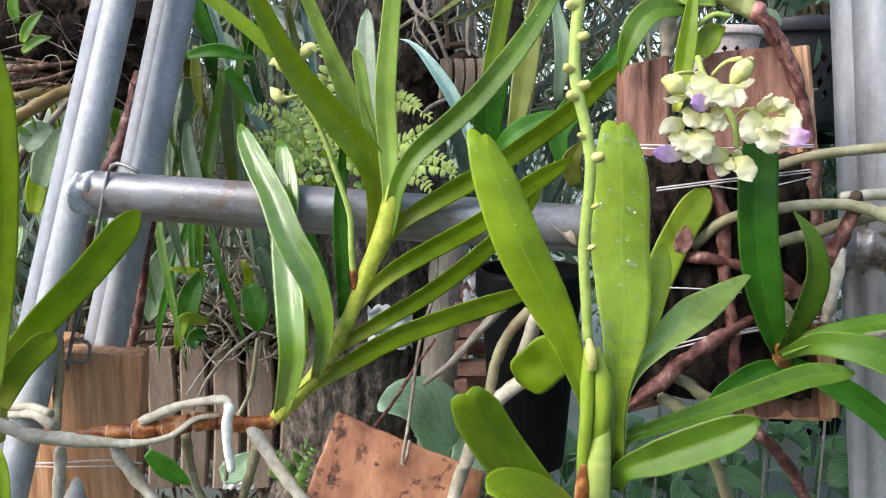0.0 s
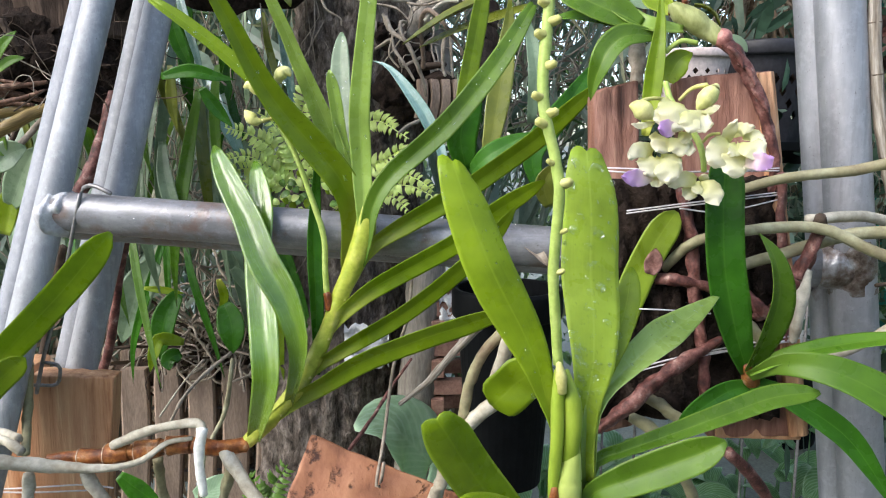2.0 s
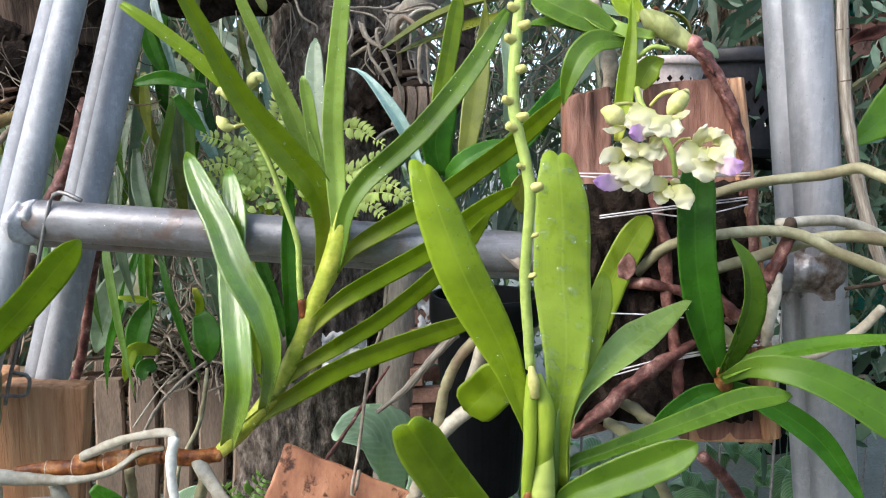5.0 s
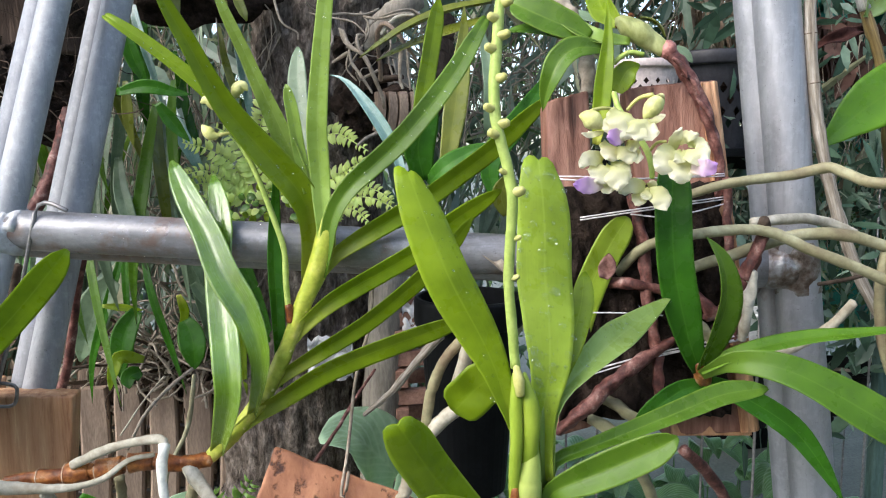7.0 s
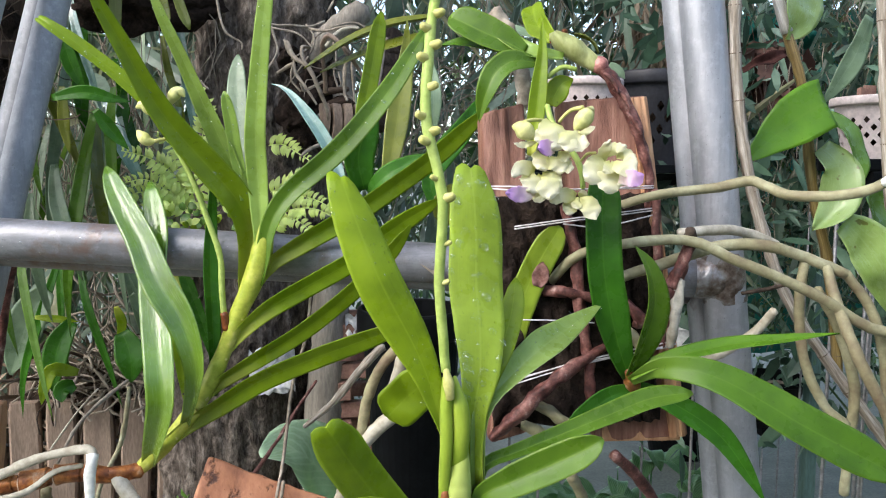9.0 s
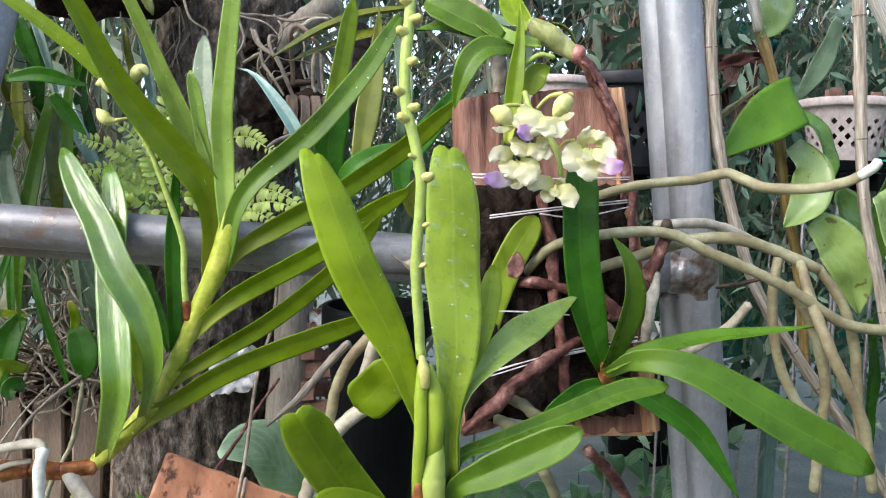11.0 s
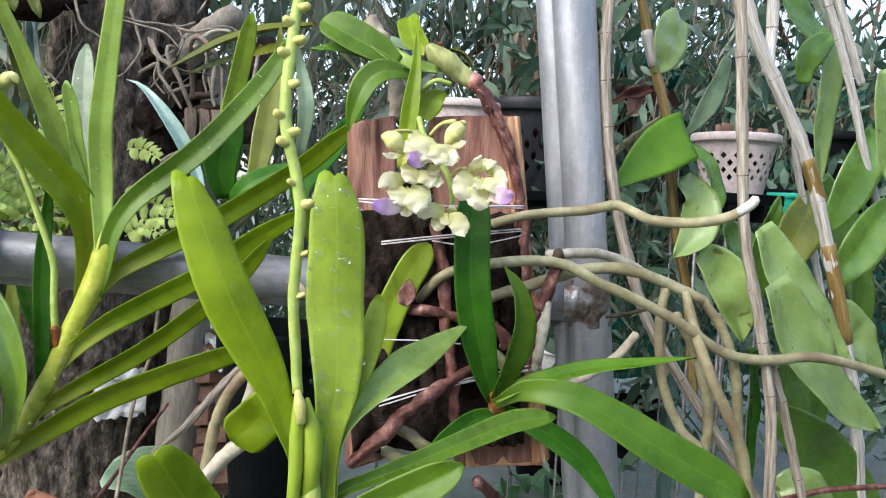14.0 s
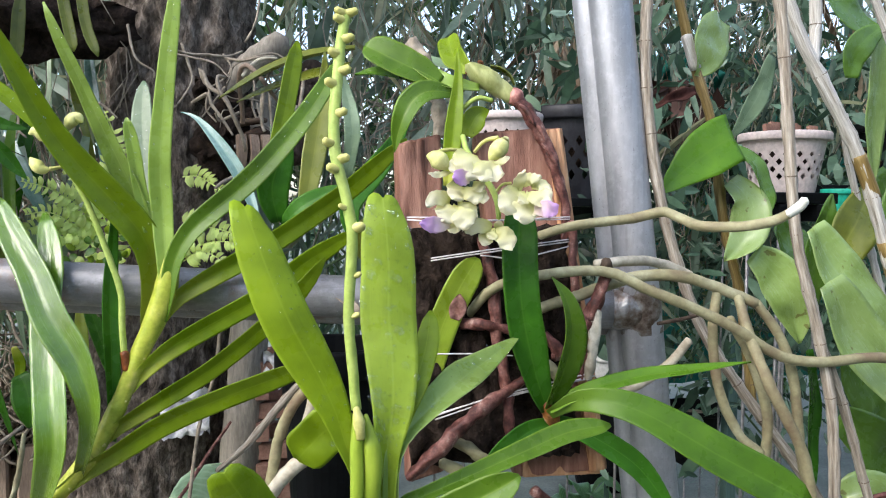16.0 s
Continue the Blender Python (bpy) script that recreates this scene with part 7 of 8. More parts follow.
def ferns():
    o = thing("fern", (-0.205, 1.15, 1.176), "light green fern with rounded leaflets in front of the trunk", "fern")
    for pts, ln, n in (([(-0.196, 1.16, 1.231), (-0.216, 1.14, 1.264), (-0.245, 1.12, 1.284), (-0.275, 1.1, 1.293)], 0.026, 17), ([(-0.194, 1.16, 1.205), (-0.217, 1.14, 1.232), (-0.246, 1.12, 1.251), (-0.271, 1.1, 1.248)], 0.025, 16), ([(-0.184, 1.15, 1.275), (-0.169, 1.14, 1.317), (-0.162, 1.13, 1.358), (-0.173, 1.12, 1.393)], 0.026, 17),
                       ([(-0.202, 1.15, 1.206), (-0.219, 1.14, 1.216), (-0.241, 1.13, 1.215), (-0.26, 1.12, 1.2)], 0.022, 13), ([(-0.176, 1.15, 1.232), (-0.195, 1.143, 1.274), (-0.215, 1.137, 1.304), (-0.234, 1.13, 1.316)], 0.024, 15), ([(-0.075, 1.18, 1.305), (-0.053, 1.167, 1.306), (-0.033, 1.153, 1.295), (-0.008, 1.14, 1.279)], 0.022, 11),
                       ([(-0.073, 1.17, 1.232), (-0.046, 1.153, 1.245), (-0.024, 1.137, 1.26), (-0.009, 1.12, 1.262)], 0.022, 12), ([(-0.069, 1.17, 1.192), (-0.038, 1.153, 1.206), (-0.003, 1.137, 1.207), (0.033, 1.12, 1.19)], 0.024, 15), ([(-0.064, 1.17, 1.232), (-0.029, 1.157, 1.228), (0.006, 1.143, 1.217), (0.03, 1.13, 1.199)], 0.022, 13),
                       ([(-0.074, 1.17, 1.178), (-0.051, 1.153, 1.193), (-0.029, 1.137, 1.188), (-0.009, 1.12, 1.172)], 0.022, 12), ([(-0.23, 1.16, 1.214), (-0.247, 1.14, 1.232), (-0.268, 1.12, 1.23), (-0.284, 1.1, 1.218)], 0.022, 13), ([(-0.169, 1.16, 1.196), (-0.159, 1.14, 1.232), (-0.153, 1.12, 1.265), (-0.155, 1.1, 1.291)], 0.022, 13)):
        frond(o, pts, ln * 0.92, int(n * 1.35), slim=0.42)
    low = thing("creeper", (-0.16, 1.12, 1.15), "small-leaved bright creeper behind the crossbar", "plant")
    rng = random.Random(17)
    for k in range(95):
        p = Vector((rng.uniform(-0.215, -0.10), rng.uniform(1.08, 1.14), rng.uniform(1.145, 1.225)))
        a = rng.uniform(0, 6.28)
        q = Vector((math.cos(a), -0.3, math.sin(a))) * rng.uniform(0.009, 0.016)
        part("leaf", strap_leaf([p, p + q * 0.5 + Vector((0, -0.002, 0)), p + q], 0.011, face=(rng.uniform(-0.5, 0.5), -1, rng.uniform(0, 0.9)), tip="oval", fold=0.15, n=5, thick=0.0005), M[("fern", "dendro", "vanda")[k % 3]], low)
    o2 = thing("fern", (-0.207, 1.05, 0.768), "small dark green fern near the basket", "fern")
    frond(o2, [(-0.225, 1.05, 0.732), (-0.205, 1.04, 0.773), (-0.184, 1.03, 0.808)], 0.03, 12, mat="dendro", slim=0.34)
    frond(o2, [(-0.233, 1.05, 0.741), (-0.234, 1.04, 0.773), (-0.246, 1.04, 0.791)], 0.024, 9, mat="dendro", slim=0.34)


ferns()


# ---- pots ----
def net_pot(c, r, h, mat, label, holes=True, fill="soil"):
    """A tapered plastic pot with a thick rim and diamond openings; c: the middle of its base."""
    o = thing("plant_pot", c, label, "pot")
    c = Vector(c)
    cols = 36
    zs = [0.0, 0.12, 0.2, 0.32, 0.44, 0.56, 0.68, 0.8, 1.0]
    bm = bmesh.new()
    for inset in (0.0, 0.0022):
        rings = []
        for z in zs:
            rad = r * (0.72 + 0.28 * z) - inset
            rings.append([bm.verts.new(c + Vector((math.cos(a) * rad, math.sin(a) * rad, z * h))) for a in [2 * math.pi * i / cols for i in range(cols)]])
        for k, (p, q) in enumerate(zip(rings, rings[1:])):
            for i in range(cols):
                a, b, d, e = p[i], p[(i + 1) % cols], q[(i + 1) % cols], q[i]
                if holes and 2 <= k <= 5 and (i + k) % 2 == 0:
                    mv = [bm.verts.new((x.co + y.co) / 2) for x, y in ((a, b), (b, d), (d, e), (e, a))]
                    for corner, s, t in ((a, 0, 3), (b, 1, 0), (d, 2, 1), (e, 3, 2)):
                        bm.faces.new((corner, mv[s], mv[t]))
                    continue
                bm.faces.new((a, b, d, e))
        bm.faces.new(rings[0][::-1])
    part("body", bm, M[mat], o, smooth=False)
    bm = bmesh.new()
    prof = [(0.97, 0.86), (1.06, 0.86), (1.08, 0.88), (1.08, 0.98), (1.06, 1.0), (0.97, 1.0)]
    loops = [[bm.verts.new(c + Vector((math.cos(a) * r * pr, math.sin(a) * r * pr, z * h))) for pr, z in prof] for a in [2 * math.pi * i / cols for i in range(cols)]]
    for i in range(cols):
        p, q = loops[i], loops[(i + 1) % cols]
        for k in range(6):
            bm.faces.new((p[k], p[(k + 1) % 6], q[(k + 1) % 6], q[k]))
    part("rim", bm, M[mat], o)
    part("filling", blob(c + Vector((0, 0, h * 0.55)), r * 0.66, (1, 1, 0.5 * h / r), 0.3, 3), M[fill], o)
    return o


net_pot((0.683, 0.8, 1.283), 0.052, 0.075, "pink_plastic", "pinkish white plastic net pot with diamond holes", fill="soil")
# a white pot: its shade is put into the pinkish plastic colour
net_pot((0.428, 1.15, 1.329), 0.058, 0.085, "pink_plastic", "pale plastic net pot with bark chips")
net_pot((0.593, 1.25, 1.279), 0.085, 0.16, "dull_plastic", "black plastic net pot in the shade")
net_pot((0.139, 1.08, 0.761), 0.077, 0.30, "black_plastic", "tall black plastic pot behind the orchid", holes=False)
net_pot((1.62, 3.1, 0.0), 0.2, 0.26, "black_plastic", "wide black plastic pot on the concrete", holes=False)
net_pot((0.697, 1.3, 0.919), 0.04, 0.06, "white_plastic", "small white plastic pot", holes=False)
net_pot(tuple(Vector((0.697, 1.3, 0.919)) - Vector((0, 0, 0.16))), 0.055, 0.16, "black_plastic", "upturned black pot under a white pot", holes=False)
net_pot((0.956, 1.0, 1.236), 0.03, 0.06, "teal_plastic", "small teal plastic pot", holes=False)
net_pot((1.339, 1.3, 1.311), 0.085, 0.13, "black_plastic", "black plastic pot with terracotta chips", fill="terracotta")
net_pot((-0.663, 1.2, 1.394), 0.05, 0.07, "black_plastic", "black plastic pot among twigs", holes=False)
for k in range(5):
    p = Vector((0.681, 0.8, 1.352)) + Vector(((k - 2) * 0.016, -0.01 + 0.012 * (k % 2), 0.004))
    solid("pot_shard", box_between(p, p + Vector((0.018, 0.004, 0.003 * (k % 3 - 1))), p + Vector((0.002, 0.004, 0.014 + 0.004 * (k % 2))), 0.005, 2, 0.002, 0.001, k), M["terracotta"], p, "terracotta shard lying in the pot", "shard", "pot shards", smooth=False)


def tile_crate():
    """A stack of reddish slats crossed like a crate."""
    c = Vector((0.10, 1.22, 0.71))
    o = thing("slat_crate", c, "reddish brown wooden slat crate in the shade", "crate")
    for k in range(9):
        z = 0.034 * k
        for y in ((0, 0.12) if k % 2 == 0 else ()):
            part("slat", box_between(c + Vector((-0.075, y, z)), c + Vector((0.075, y, z + 0.002)), c + Vector((-0.075, y, z + 0.026)), 0.02, 2, 0.002, 0.002, k), M["terracotta"], o, smooth=False)
        for x in ((-0.07, 0.05) if k % 2 else ()):
            part("slat", box_between(c + Vector((x, -0.012, z)), c + Vector((x + 0.022, -0.012, z)), c + Vector((x, -0.012, z + 0.03)), 0.15, 2, 0.002, 0.002, k), M["terracotta"], o, smooth=False)


tile_crate()


def post():
    bm = tube([(-0.055, 1.24, 0.0), (-0.015, 1.24, 0.5), (0.018, 1.24, 1.0), (0.026, 1.25, 1.13)], [0.04, 0.037, 0.033, 0.03], 30, 18, 0.3)
    solid("wood_post", bm, M["post_wood"], (-0.04, 1.22, 0), "short weathered grey-brown wooden post", "post")


post()

pl = bg_leaf_plant("hosta_plant", (-0.031, 1.2, 0.719), "low plant with round ribbed grey-green leaves", (), "hosta", "plant")
sprout(pl, "hosta", [(0.027, 1.2, 0.729), (-0.012, 1.16, 0.796), (-0.053, 1.14, 0.827), (-0.094, 1.12, 0.826)], 0.125, "hosta", dict(tip="oval", face=(-0.2, -0.7, 0.8), ripple=0.08))
sprout(pl, "hosta", [(0.027, 1.2, 0.719), (0.064, 1.18, 0.727), (0.101, 1.16, 0.707)], 0.07, "hosta", dict(tip="oval", face=(0, -0.8, 0.7)))


# ---- loose foliage in quantity ----
def leaf_cloud(name, label, mat, count, area, size, seed, droop=0.4, kind="stuff", keep=None, ratio=0.3):
    """Many small creased leaves spread through a box, as one mesh."""
    rng = np.random.default_rng(seed)
    lo, hi = np.array(area[0]), np.array(area[1])
    verts, faces = [], []
    made = 0
    while made < count:
        c = lo + (hi - lo) * rng.random(3)
        if keep is not None and not keep(c, rng.random()):
            made += 1
            continue
        made += 1
        L = size[0] + (size[1] - size[0]) * rng.random() ** 2
        d = rng.normal(size=3)
        d[2] -= droop * 2
        d /= np.linalg.norm(d)
        n = rng.normal(size=3) + np.array((0, -0.9, 0.5))
        n -= d * n.dot(d)
        n /= np.linalg.norm(n) + 1e-9
        s = np.cross(d, n)
        w = L * ratio * (0.7 + 0.6 * rng.random())
        k = len(verts)
        bend = -n * L * 0.12 * rng.random()
        for a, b, e in ((0, 0, 0), (0.3, 1, 0.3), (0.3, -1, 0.3), (0.7, 0.8, 1.0), (0.7, -0.8, 1.0), (1.0, 0, 2.2), (0.35, 0, 0), (0.7, 0, 0.7)):
            verts.append(tuple(c + d * L * a + s * b * w * 0.5 + bend * e + n * (0.12 * w * abs(b))))
        faces += [(k, k + 6, k + 1), (k, k + 2, k + 6), (k + 1, k + 6, k + 7, k + 3), (k + 6, k + 2, k + 4, k + 7), (k + 3, k + 7, k + 5), (k + 7, k + 4, k + 5)]
    me = bpy.data.meshes.new(name)
    me.from_pydata(verts, [], faces)
    me.materials.append(M[mat])
    ob = new(name, me)
    return tagged(ob, label, "foliage", kind=kind)


def sky_gap(c, r):
    """The canopy thins out high up beyond the canes."""
    if c[0] > 0.86 * c[1] and c[2] > 0.3 * c[1] + 1.12:
        return r < 0.1
    if c[0] > 1.0 and c[2] > 1.75:
        return r < 0.45
    if c[0] > 0.2 and c[2] < 0.7 and c[1] < 3.5:
        return False
    return True


leaf_cloud("garden_foliage", "dense green garden shrubs behind the stands", "hedge", 26000, ((-3.2, 2.0, 0.1), (4.8, 4.6, 3.4)), (0.04, 0.15), 1, keep=sky_gap, ratio=0.2)
leaf_cloud("garden_foliage", "small round-leaved shrubs behind the stands", "hedge_round", 26000, ((-3.2, 2.0, 0.1), (4.8, 4.4, 3.4)), (0.025, 0.09), 21, keep=sky_gap, ratio=0.55)
leaf_cloud("grassy_foliage", "thin arching blades among the shrubs", "blade", 2600, ((0.2, 1.7, 0.8), (3.0, 2.4, 2.4)), (0.12, 0.4), 22, 0.15, keep=sky_gap, ratio=0.035)
leaf_cloud("grassy_foliage", "thin arching blades left of the trunk", "blade", 700, ((-1.3, 1.5, 0.9), (-0.2, 2.0, 1.9)), (0.1, 0.3), 23, 0.15, ratio=0.035)
leaf_cloud("dead_fronds", "dry brown hanging fronds behind the pipe leg", "litter", 260, ((0.68, 1.5, 1.503), (0.823, 1.62, 1.656)), (0.05, 0.16), 24, 1.4, ratio=0.09)
leaf_cloud("dead_fronds", "dry red-brown leaves behind the canes", "dead_cloud", 90, ((0.878, 1.45, 1.461), (1.046, 1.55, 1.552)), (0.05, 0.12), 25, 0.6, ratio=0.4)
leaf_cloud("dead_fronds", "dry grey-brown strips hung among the foliage", "litter", 420, ((0.5, 1.6, 1.15), (2.2, 2.1, 2.1)), (0.08, 0.3), 26, 1.6, ratio=0.06)
leaf_cloud("hanging_foliage", "grey-green hanging strap leaves behind the frame", "strap_bg", 1500, ((-1.3, 1.5, 0.9), (0.0, 2.0, 1.9)), (0.14, 0.4), 2, 1.2, ratio=0.09)
leaf_cloud("hanging_foliage", "hanging strap leaves and roots behind the board", "strap_bg", 1200, ((0.1, 1.5, 1.1), (1.8, 2.2, 2.1)), (0.12, 0.36), 3, 1.0, ratio=0.08)
leaf_cloud("shrub_foliage", "leafy green shrub behind the canes", "hedge", 5200, ((0.55, 1.15, 0.75), (1.9, 1.9, 1.7)), (0.025, 0.085), 4)
rngp = random.Random(77)
for label, x0, x1, y0, y1 in (("low plants with pale ribbed leaves on the concrete", 0.05, 0.75, 1.8, 2.3), ("low leafy plants with pale green leaves beside the pots", 0.7, 1.4, 1.9, 2.5)):
    low_leaves = []
    for k in range(44):
        p = Vector((rngp.uniform(x0, x1), rngp.uniform(y0, y1), rngp.uniform(0.1, 0.34)))
        a, ln = rngp.uniform(0, 6.28), rngp.uniform(0.09, 0.17)
        d = Vector((math.cos(a), math.sin(a), 0)) * ln
        low_leaves.append(([p, p + d * 0.5 + Vector((0, 0, 0.025)), p + d - Vector((0, 0, 0.02))], ln * rngp.uniform(0.5, 0.7), "low_leaf", dict(tip="oval", face=(rngp.uniform(-0.3, 0.3), -0.5, 1), ripple=0.08, n=10)))
        low_leaves.append(([Vector((p.x, p.y, 0.0)), Vector((p.x, p.y, p.z * 0.6)), p], 0.006, "low_leaf", dict(tip="round", n=6)))
    bg_leaf_plant("leafy_plant", ((x0 + x1) / 2, (y0 + y1) / 2, 0), label, low_leaves, "low_leaf", "plant")
leaf_cloud("leaf_litter", "dry leaf litter and twigs under the trunk", "litter", 3000, ((-1.0, 1.35, 0.5), (0.15, 1.75, 0.95)), (0.03, 0.1), 6, ratio=0.15)
# out of view behind and beside the camera, added to block low sky
leaf_cloud("garden_foliage", "unseen dark green shrubs that block low sky behind the camera", "hedge", 9000, ((-4.5, -4.5, 0.0), (5.0, -1.6, 2.6)), (0.12, 0.34), 7)
leaf_cloud("garden_foliage", "unseen dark green shrubs that block low sky beside the camera", "hedge", 4000, ((2.6, -1.6, 0.0), (5.0, 2.2, 2.4)), (0.12, 0.34), 9)

# unseen leaves overhead, added to shade the board and the right side
crown = leaf_cloud("crown", "", "hedge", 5200, ((-0.5, 0.9, 2.25), (2.9, 3.4, 3.5)), (0.08, 0.22), 12)
del crown["category"]
crown.parent = bpy.data.objects["tree_trunk"]
crown.matrix_parent_inverse = Matrix.Translation(-crown.parent.location)

# ---- more clutter behind and below ----
rt = thing("hanging_roots", (0.059, 0.6, 1.039), "pale aerial roots hanging beside a black pot", "roots")
part("root", tube([(0.069, 0.58, 1.118), (0.054, 0.585, 1.098), (0.044, 0.59, 1.072), (0.039, 0.59, 1.043), (0.033, 0.6, 0.993)], 0.0046, 24, 10, 0.2), M["root"], rt)
part("root", tube([(0.074, 0.57, 1.116), (0.069, 0.575, 1.096), (0.061, 0.58, 1.073)], [0.0056, 0.0055, 0.003], 12, 10, 0.2), M["root_pale"], rt, "pale peeling root")
part("root", tube([(0.077, 0.58, 1.066), (0.055, 0.585, 1.049), (0.036, 0.59, 1.025), (0.018, 0.6, 0.972), (0.008, 0.6, 0.935)], 0.0062, 24, 10, 0.2), M["root_pale"], rt)
part("root", tube([(0.251, 0.55, 1.026), (0.273, 0.56, 1.005), (0.296, 0.57, 0.976), (0.319, 0.58, 0.934)], 0.005, 16, 10, 0.2), M["root_red"], rt)
part("root", tube([(0.213, 0.55, 1.01), (0.227, 0.56, 0.986), (0.241, 0.57, 0.95)], 0.005, 16, 10, 0.2), M["root"], rt)
part("torn_leaf", strap_leaf([(0.089, 0.5, 1.118), (0.075, 0.5, 1.105), (0.061, 0.5, 1.092), (0.053, 0.5, 1.084)], 0.034, face=(0, -1, 0.2), tip="round", fold=0.15, n=14, ripple=0.15), M["vanda_side"], rt, "yellowing torn leaf")
tw = thing("jointed_twig", (0.033, 0.95, 0.974), "grey-green jointed twig leaning behind the leaves", "twig")
part("twig", tube([(0.083, 0.93, 1.037), (0.051, 0.94, 1.0), (0.018, 0.95, 0.958), (-0.02, 0.96, 0.923)], [0.006, 0.0055, 0.005, 0.003], 20, 10, 0.35), M["cane"], tw)
part("twig", tube([(-0.088, 0.95, 0.863), (-0.058, 0.97, 0.9), (-0.032, 1.0, 0.934), (-0.004, 1.02, 0.969)], [0.0028, 0.0025, 0.0018], 24, 10, 0.5), M["root_red"], tw)
fb = thing("fibre_mount", (-0.47, 1.02, 1.379), "shaggy dark brown fern fibre mount with dry roots", "mount")
bm = blob((-0.476, 1.02, 1.408), 0.10, (1.15, 0.5, 0.7), 0.5, 4)
for v in bm.verts:
    v.co += Vector((noise.noise(v.co * 60), noise.noise(v.co * 60 + Vector((9, 0, 0))), noise.noise(v.co * 60 + Vector((0, 9, 0))))) * 0.012
part("mount", bm, M["fibre"], fb)
log = tube([(-0.459, 1.04, 1.752), (-0.455, 1.04, 1.601), (-0.452, 1.04, 1.502), (-0.449, 1.04, 1.429), (-0.445, 1.04, 1.396)], [0.095, 0.092, 0.09, 0.088, 0.08], 90, 64, cap=0.1)
for v in log.verts:
    ridge = noise.noise(Vector((v.co.x * 70, v.co.y * 70, v.co.z * 9)))
    v.co += Vector((v.co.x + 0.47, v.co.y - 1.04, 0)).normalized() * (ridge * 0.006 + noise.noise(v.co * 22) * 0.006)
part("log", log, M["log"], fb, "dark brown furrowed log")
for px, r in (((-0.415, 1.0, 1.327), 0.034), ((-0.401, 1.0, 1.367), 0.03), ((-0.484, 0.98, 1.364), 0.04), ((-0.455, 0.98, 1.371), 0.04)):
    tuft = blob(px, r, (0.8, 0.7, 1.3), 0.5, 4)
    for v in tuft.verts:
        v.co += Vector((noise.noise(v.co * 90), noise.noise(v.co * 90 + Vector((9, 0, 0))), noise.noise(v.co * 60 + Vector((0, 9, 0))))) * 0.012
    part("fibre_tuft", tuft, M["fibre"], fb)
for pts, r in (([(-0.539, 0.95, 1.335), (-0.491, 0.95, 1.339), (-0.455, 0.95, 1.344)], 0.0042), ([(-0.552, 0.96, 1.326), (-0.504, 0.96, 1.33), (-0.466, 0.96, 1.322)], 0.005), ([(-0.528, 0.94, 1.315), (-0.487, 0.94, 1.322), (-0.454, 0.94, 1.333)], 0.003), ([(-0.525, 0.95, 1.347), (-0.484, 0.95, 1.341), (-0.465, 0.95, 1.33)], 0.0022), ([(-0.555, 0.95, 1.308), (-0.506, 0.95, 1.317), (-0.472, 0.95, 1.316)], 0.0036), ([(-0.514, 0.97, 1.354), (-0.487, 0.97, 1.349), (-0.46, 0.97, 1.337)], 0.002), ([(-0.483, 0.97, 1.398), (-0.456, 0.97, 1.401), (-0.441, 0.97, 1.393)], 0.0016)):
    part("stub", tube(pts, [r, r, r * 0.6], 18, 8, 0.4), M["stub"], fb, "dry red-brown frond stub")
for pts, r, m in (([(-0.511, 0.9, 1.271), (-0.482, 0.9, 1.287), (-0.458, 0.92, 1.305), (-0.425, 0.94, 1.316)], 0.008, "olive"), ([(-0.55, 0.95, 1.295), (-0.507, 0.95, 1.306), (-0.476, 0.96, 1.31)], 0.006, "olive"), ([(-0.574, 1.0, 1.34), (-0.522, 1.0, 1.342), (-0.478, 1.0, 1.35), (-0.441, 1.0, 1.347)], 0.005, "dry"), ([(-0.563, 0.98, 1.332), (-0.52, 0.98, 1.334), (-0.455, 0.98, 1.338)], 0.004, "tw"), ([(-0.505, 0.95, 1.418), (-0.487, 0.95, 1.385), (-0.481, 0.97, 1.353)], 0.0045, "tw"), ([(-0.535, 0.95, 1.302), (-0.515, 0.96, 1.317), (-0.476, 0.98, 1.341)], 0.004, "tw"), ([(-0.525, 0.92, 1.223), (-0.493, 0.93, 1.257), (-0.458, 0.95, 1.303)], 0.004, "dry"), ([(-0.536, 0.95, 1.211), (-0.511, 0.95, 1.254), (-0.49, 0.95, 1.296)], 0.003, "tw")):
    part("stem", tube(pts, r, 16, 8, 0.3), M[{"olive": "cane_gold", "dry": "dry_root", "tw": "twig"}[m]], fb)
pl = bg_leaf_plant("leafy_orchid", (-0.538, 1.0, 1.238), "green leafy plant behind the pipe legs", (), "dendro", "plant")
sprout(pl, "dendro", [(-0.535, 1.0, 1.186), (-0.511, 0.99, 1.231), (-0.489, 0.98, 1.264)], 0.04, "grey_leaf", dict(tip="oval"))
sprout(pl, "dendro", [(-0.545, 1.0, 1.148), (-0.534, 1.0, 1.193), (-0.512, 1.0, 1.231)], 0.03, "vanda", dict(tip="oval"))
sprout(pl, "dendro", [(-0.49, 0.9, 1.362), (-0.48, 0.9, 1.381), (-0.463, 0.9, 1.398)], 0.014, "vanda_mid", dict(tip="oval"))
sprout(pl, "dendro", [(-0.491, 0.9, 1.351), (-0.472, 0.9, 1.364), (-0.455, 0.9, 1.368)], 0.012, "vanda_mid", dict(tip="oval"))
sprout(pl, "dendro", [(-0.505, 0.92, 1.387), (-0.507, 0.92, 1.407), (-0.502, 0.92, 1.426)], 0.014, "broad_bright", dict(tip="oval"))
sprout(pl, "dendro", [(-0.525, 0.92, 1.281), (-0.508, 0.92, 1.271), (-0.495, 0.92, 1.254)], 0.03, "dendro", dict(tip="oval"))
sprout(pl, "dendro", [(-0.508, 0.92, 1.239), (-0.491, 0.92, 1.255), (-0.47, 0.92, 1.264)], 0.036, "grey_leaf", dict(tip="oval"))
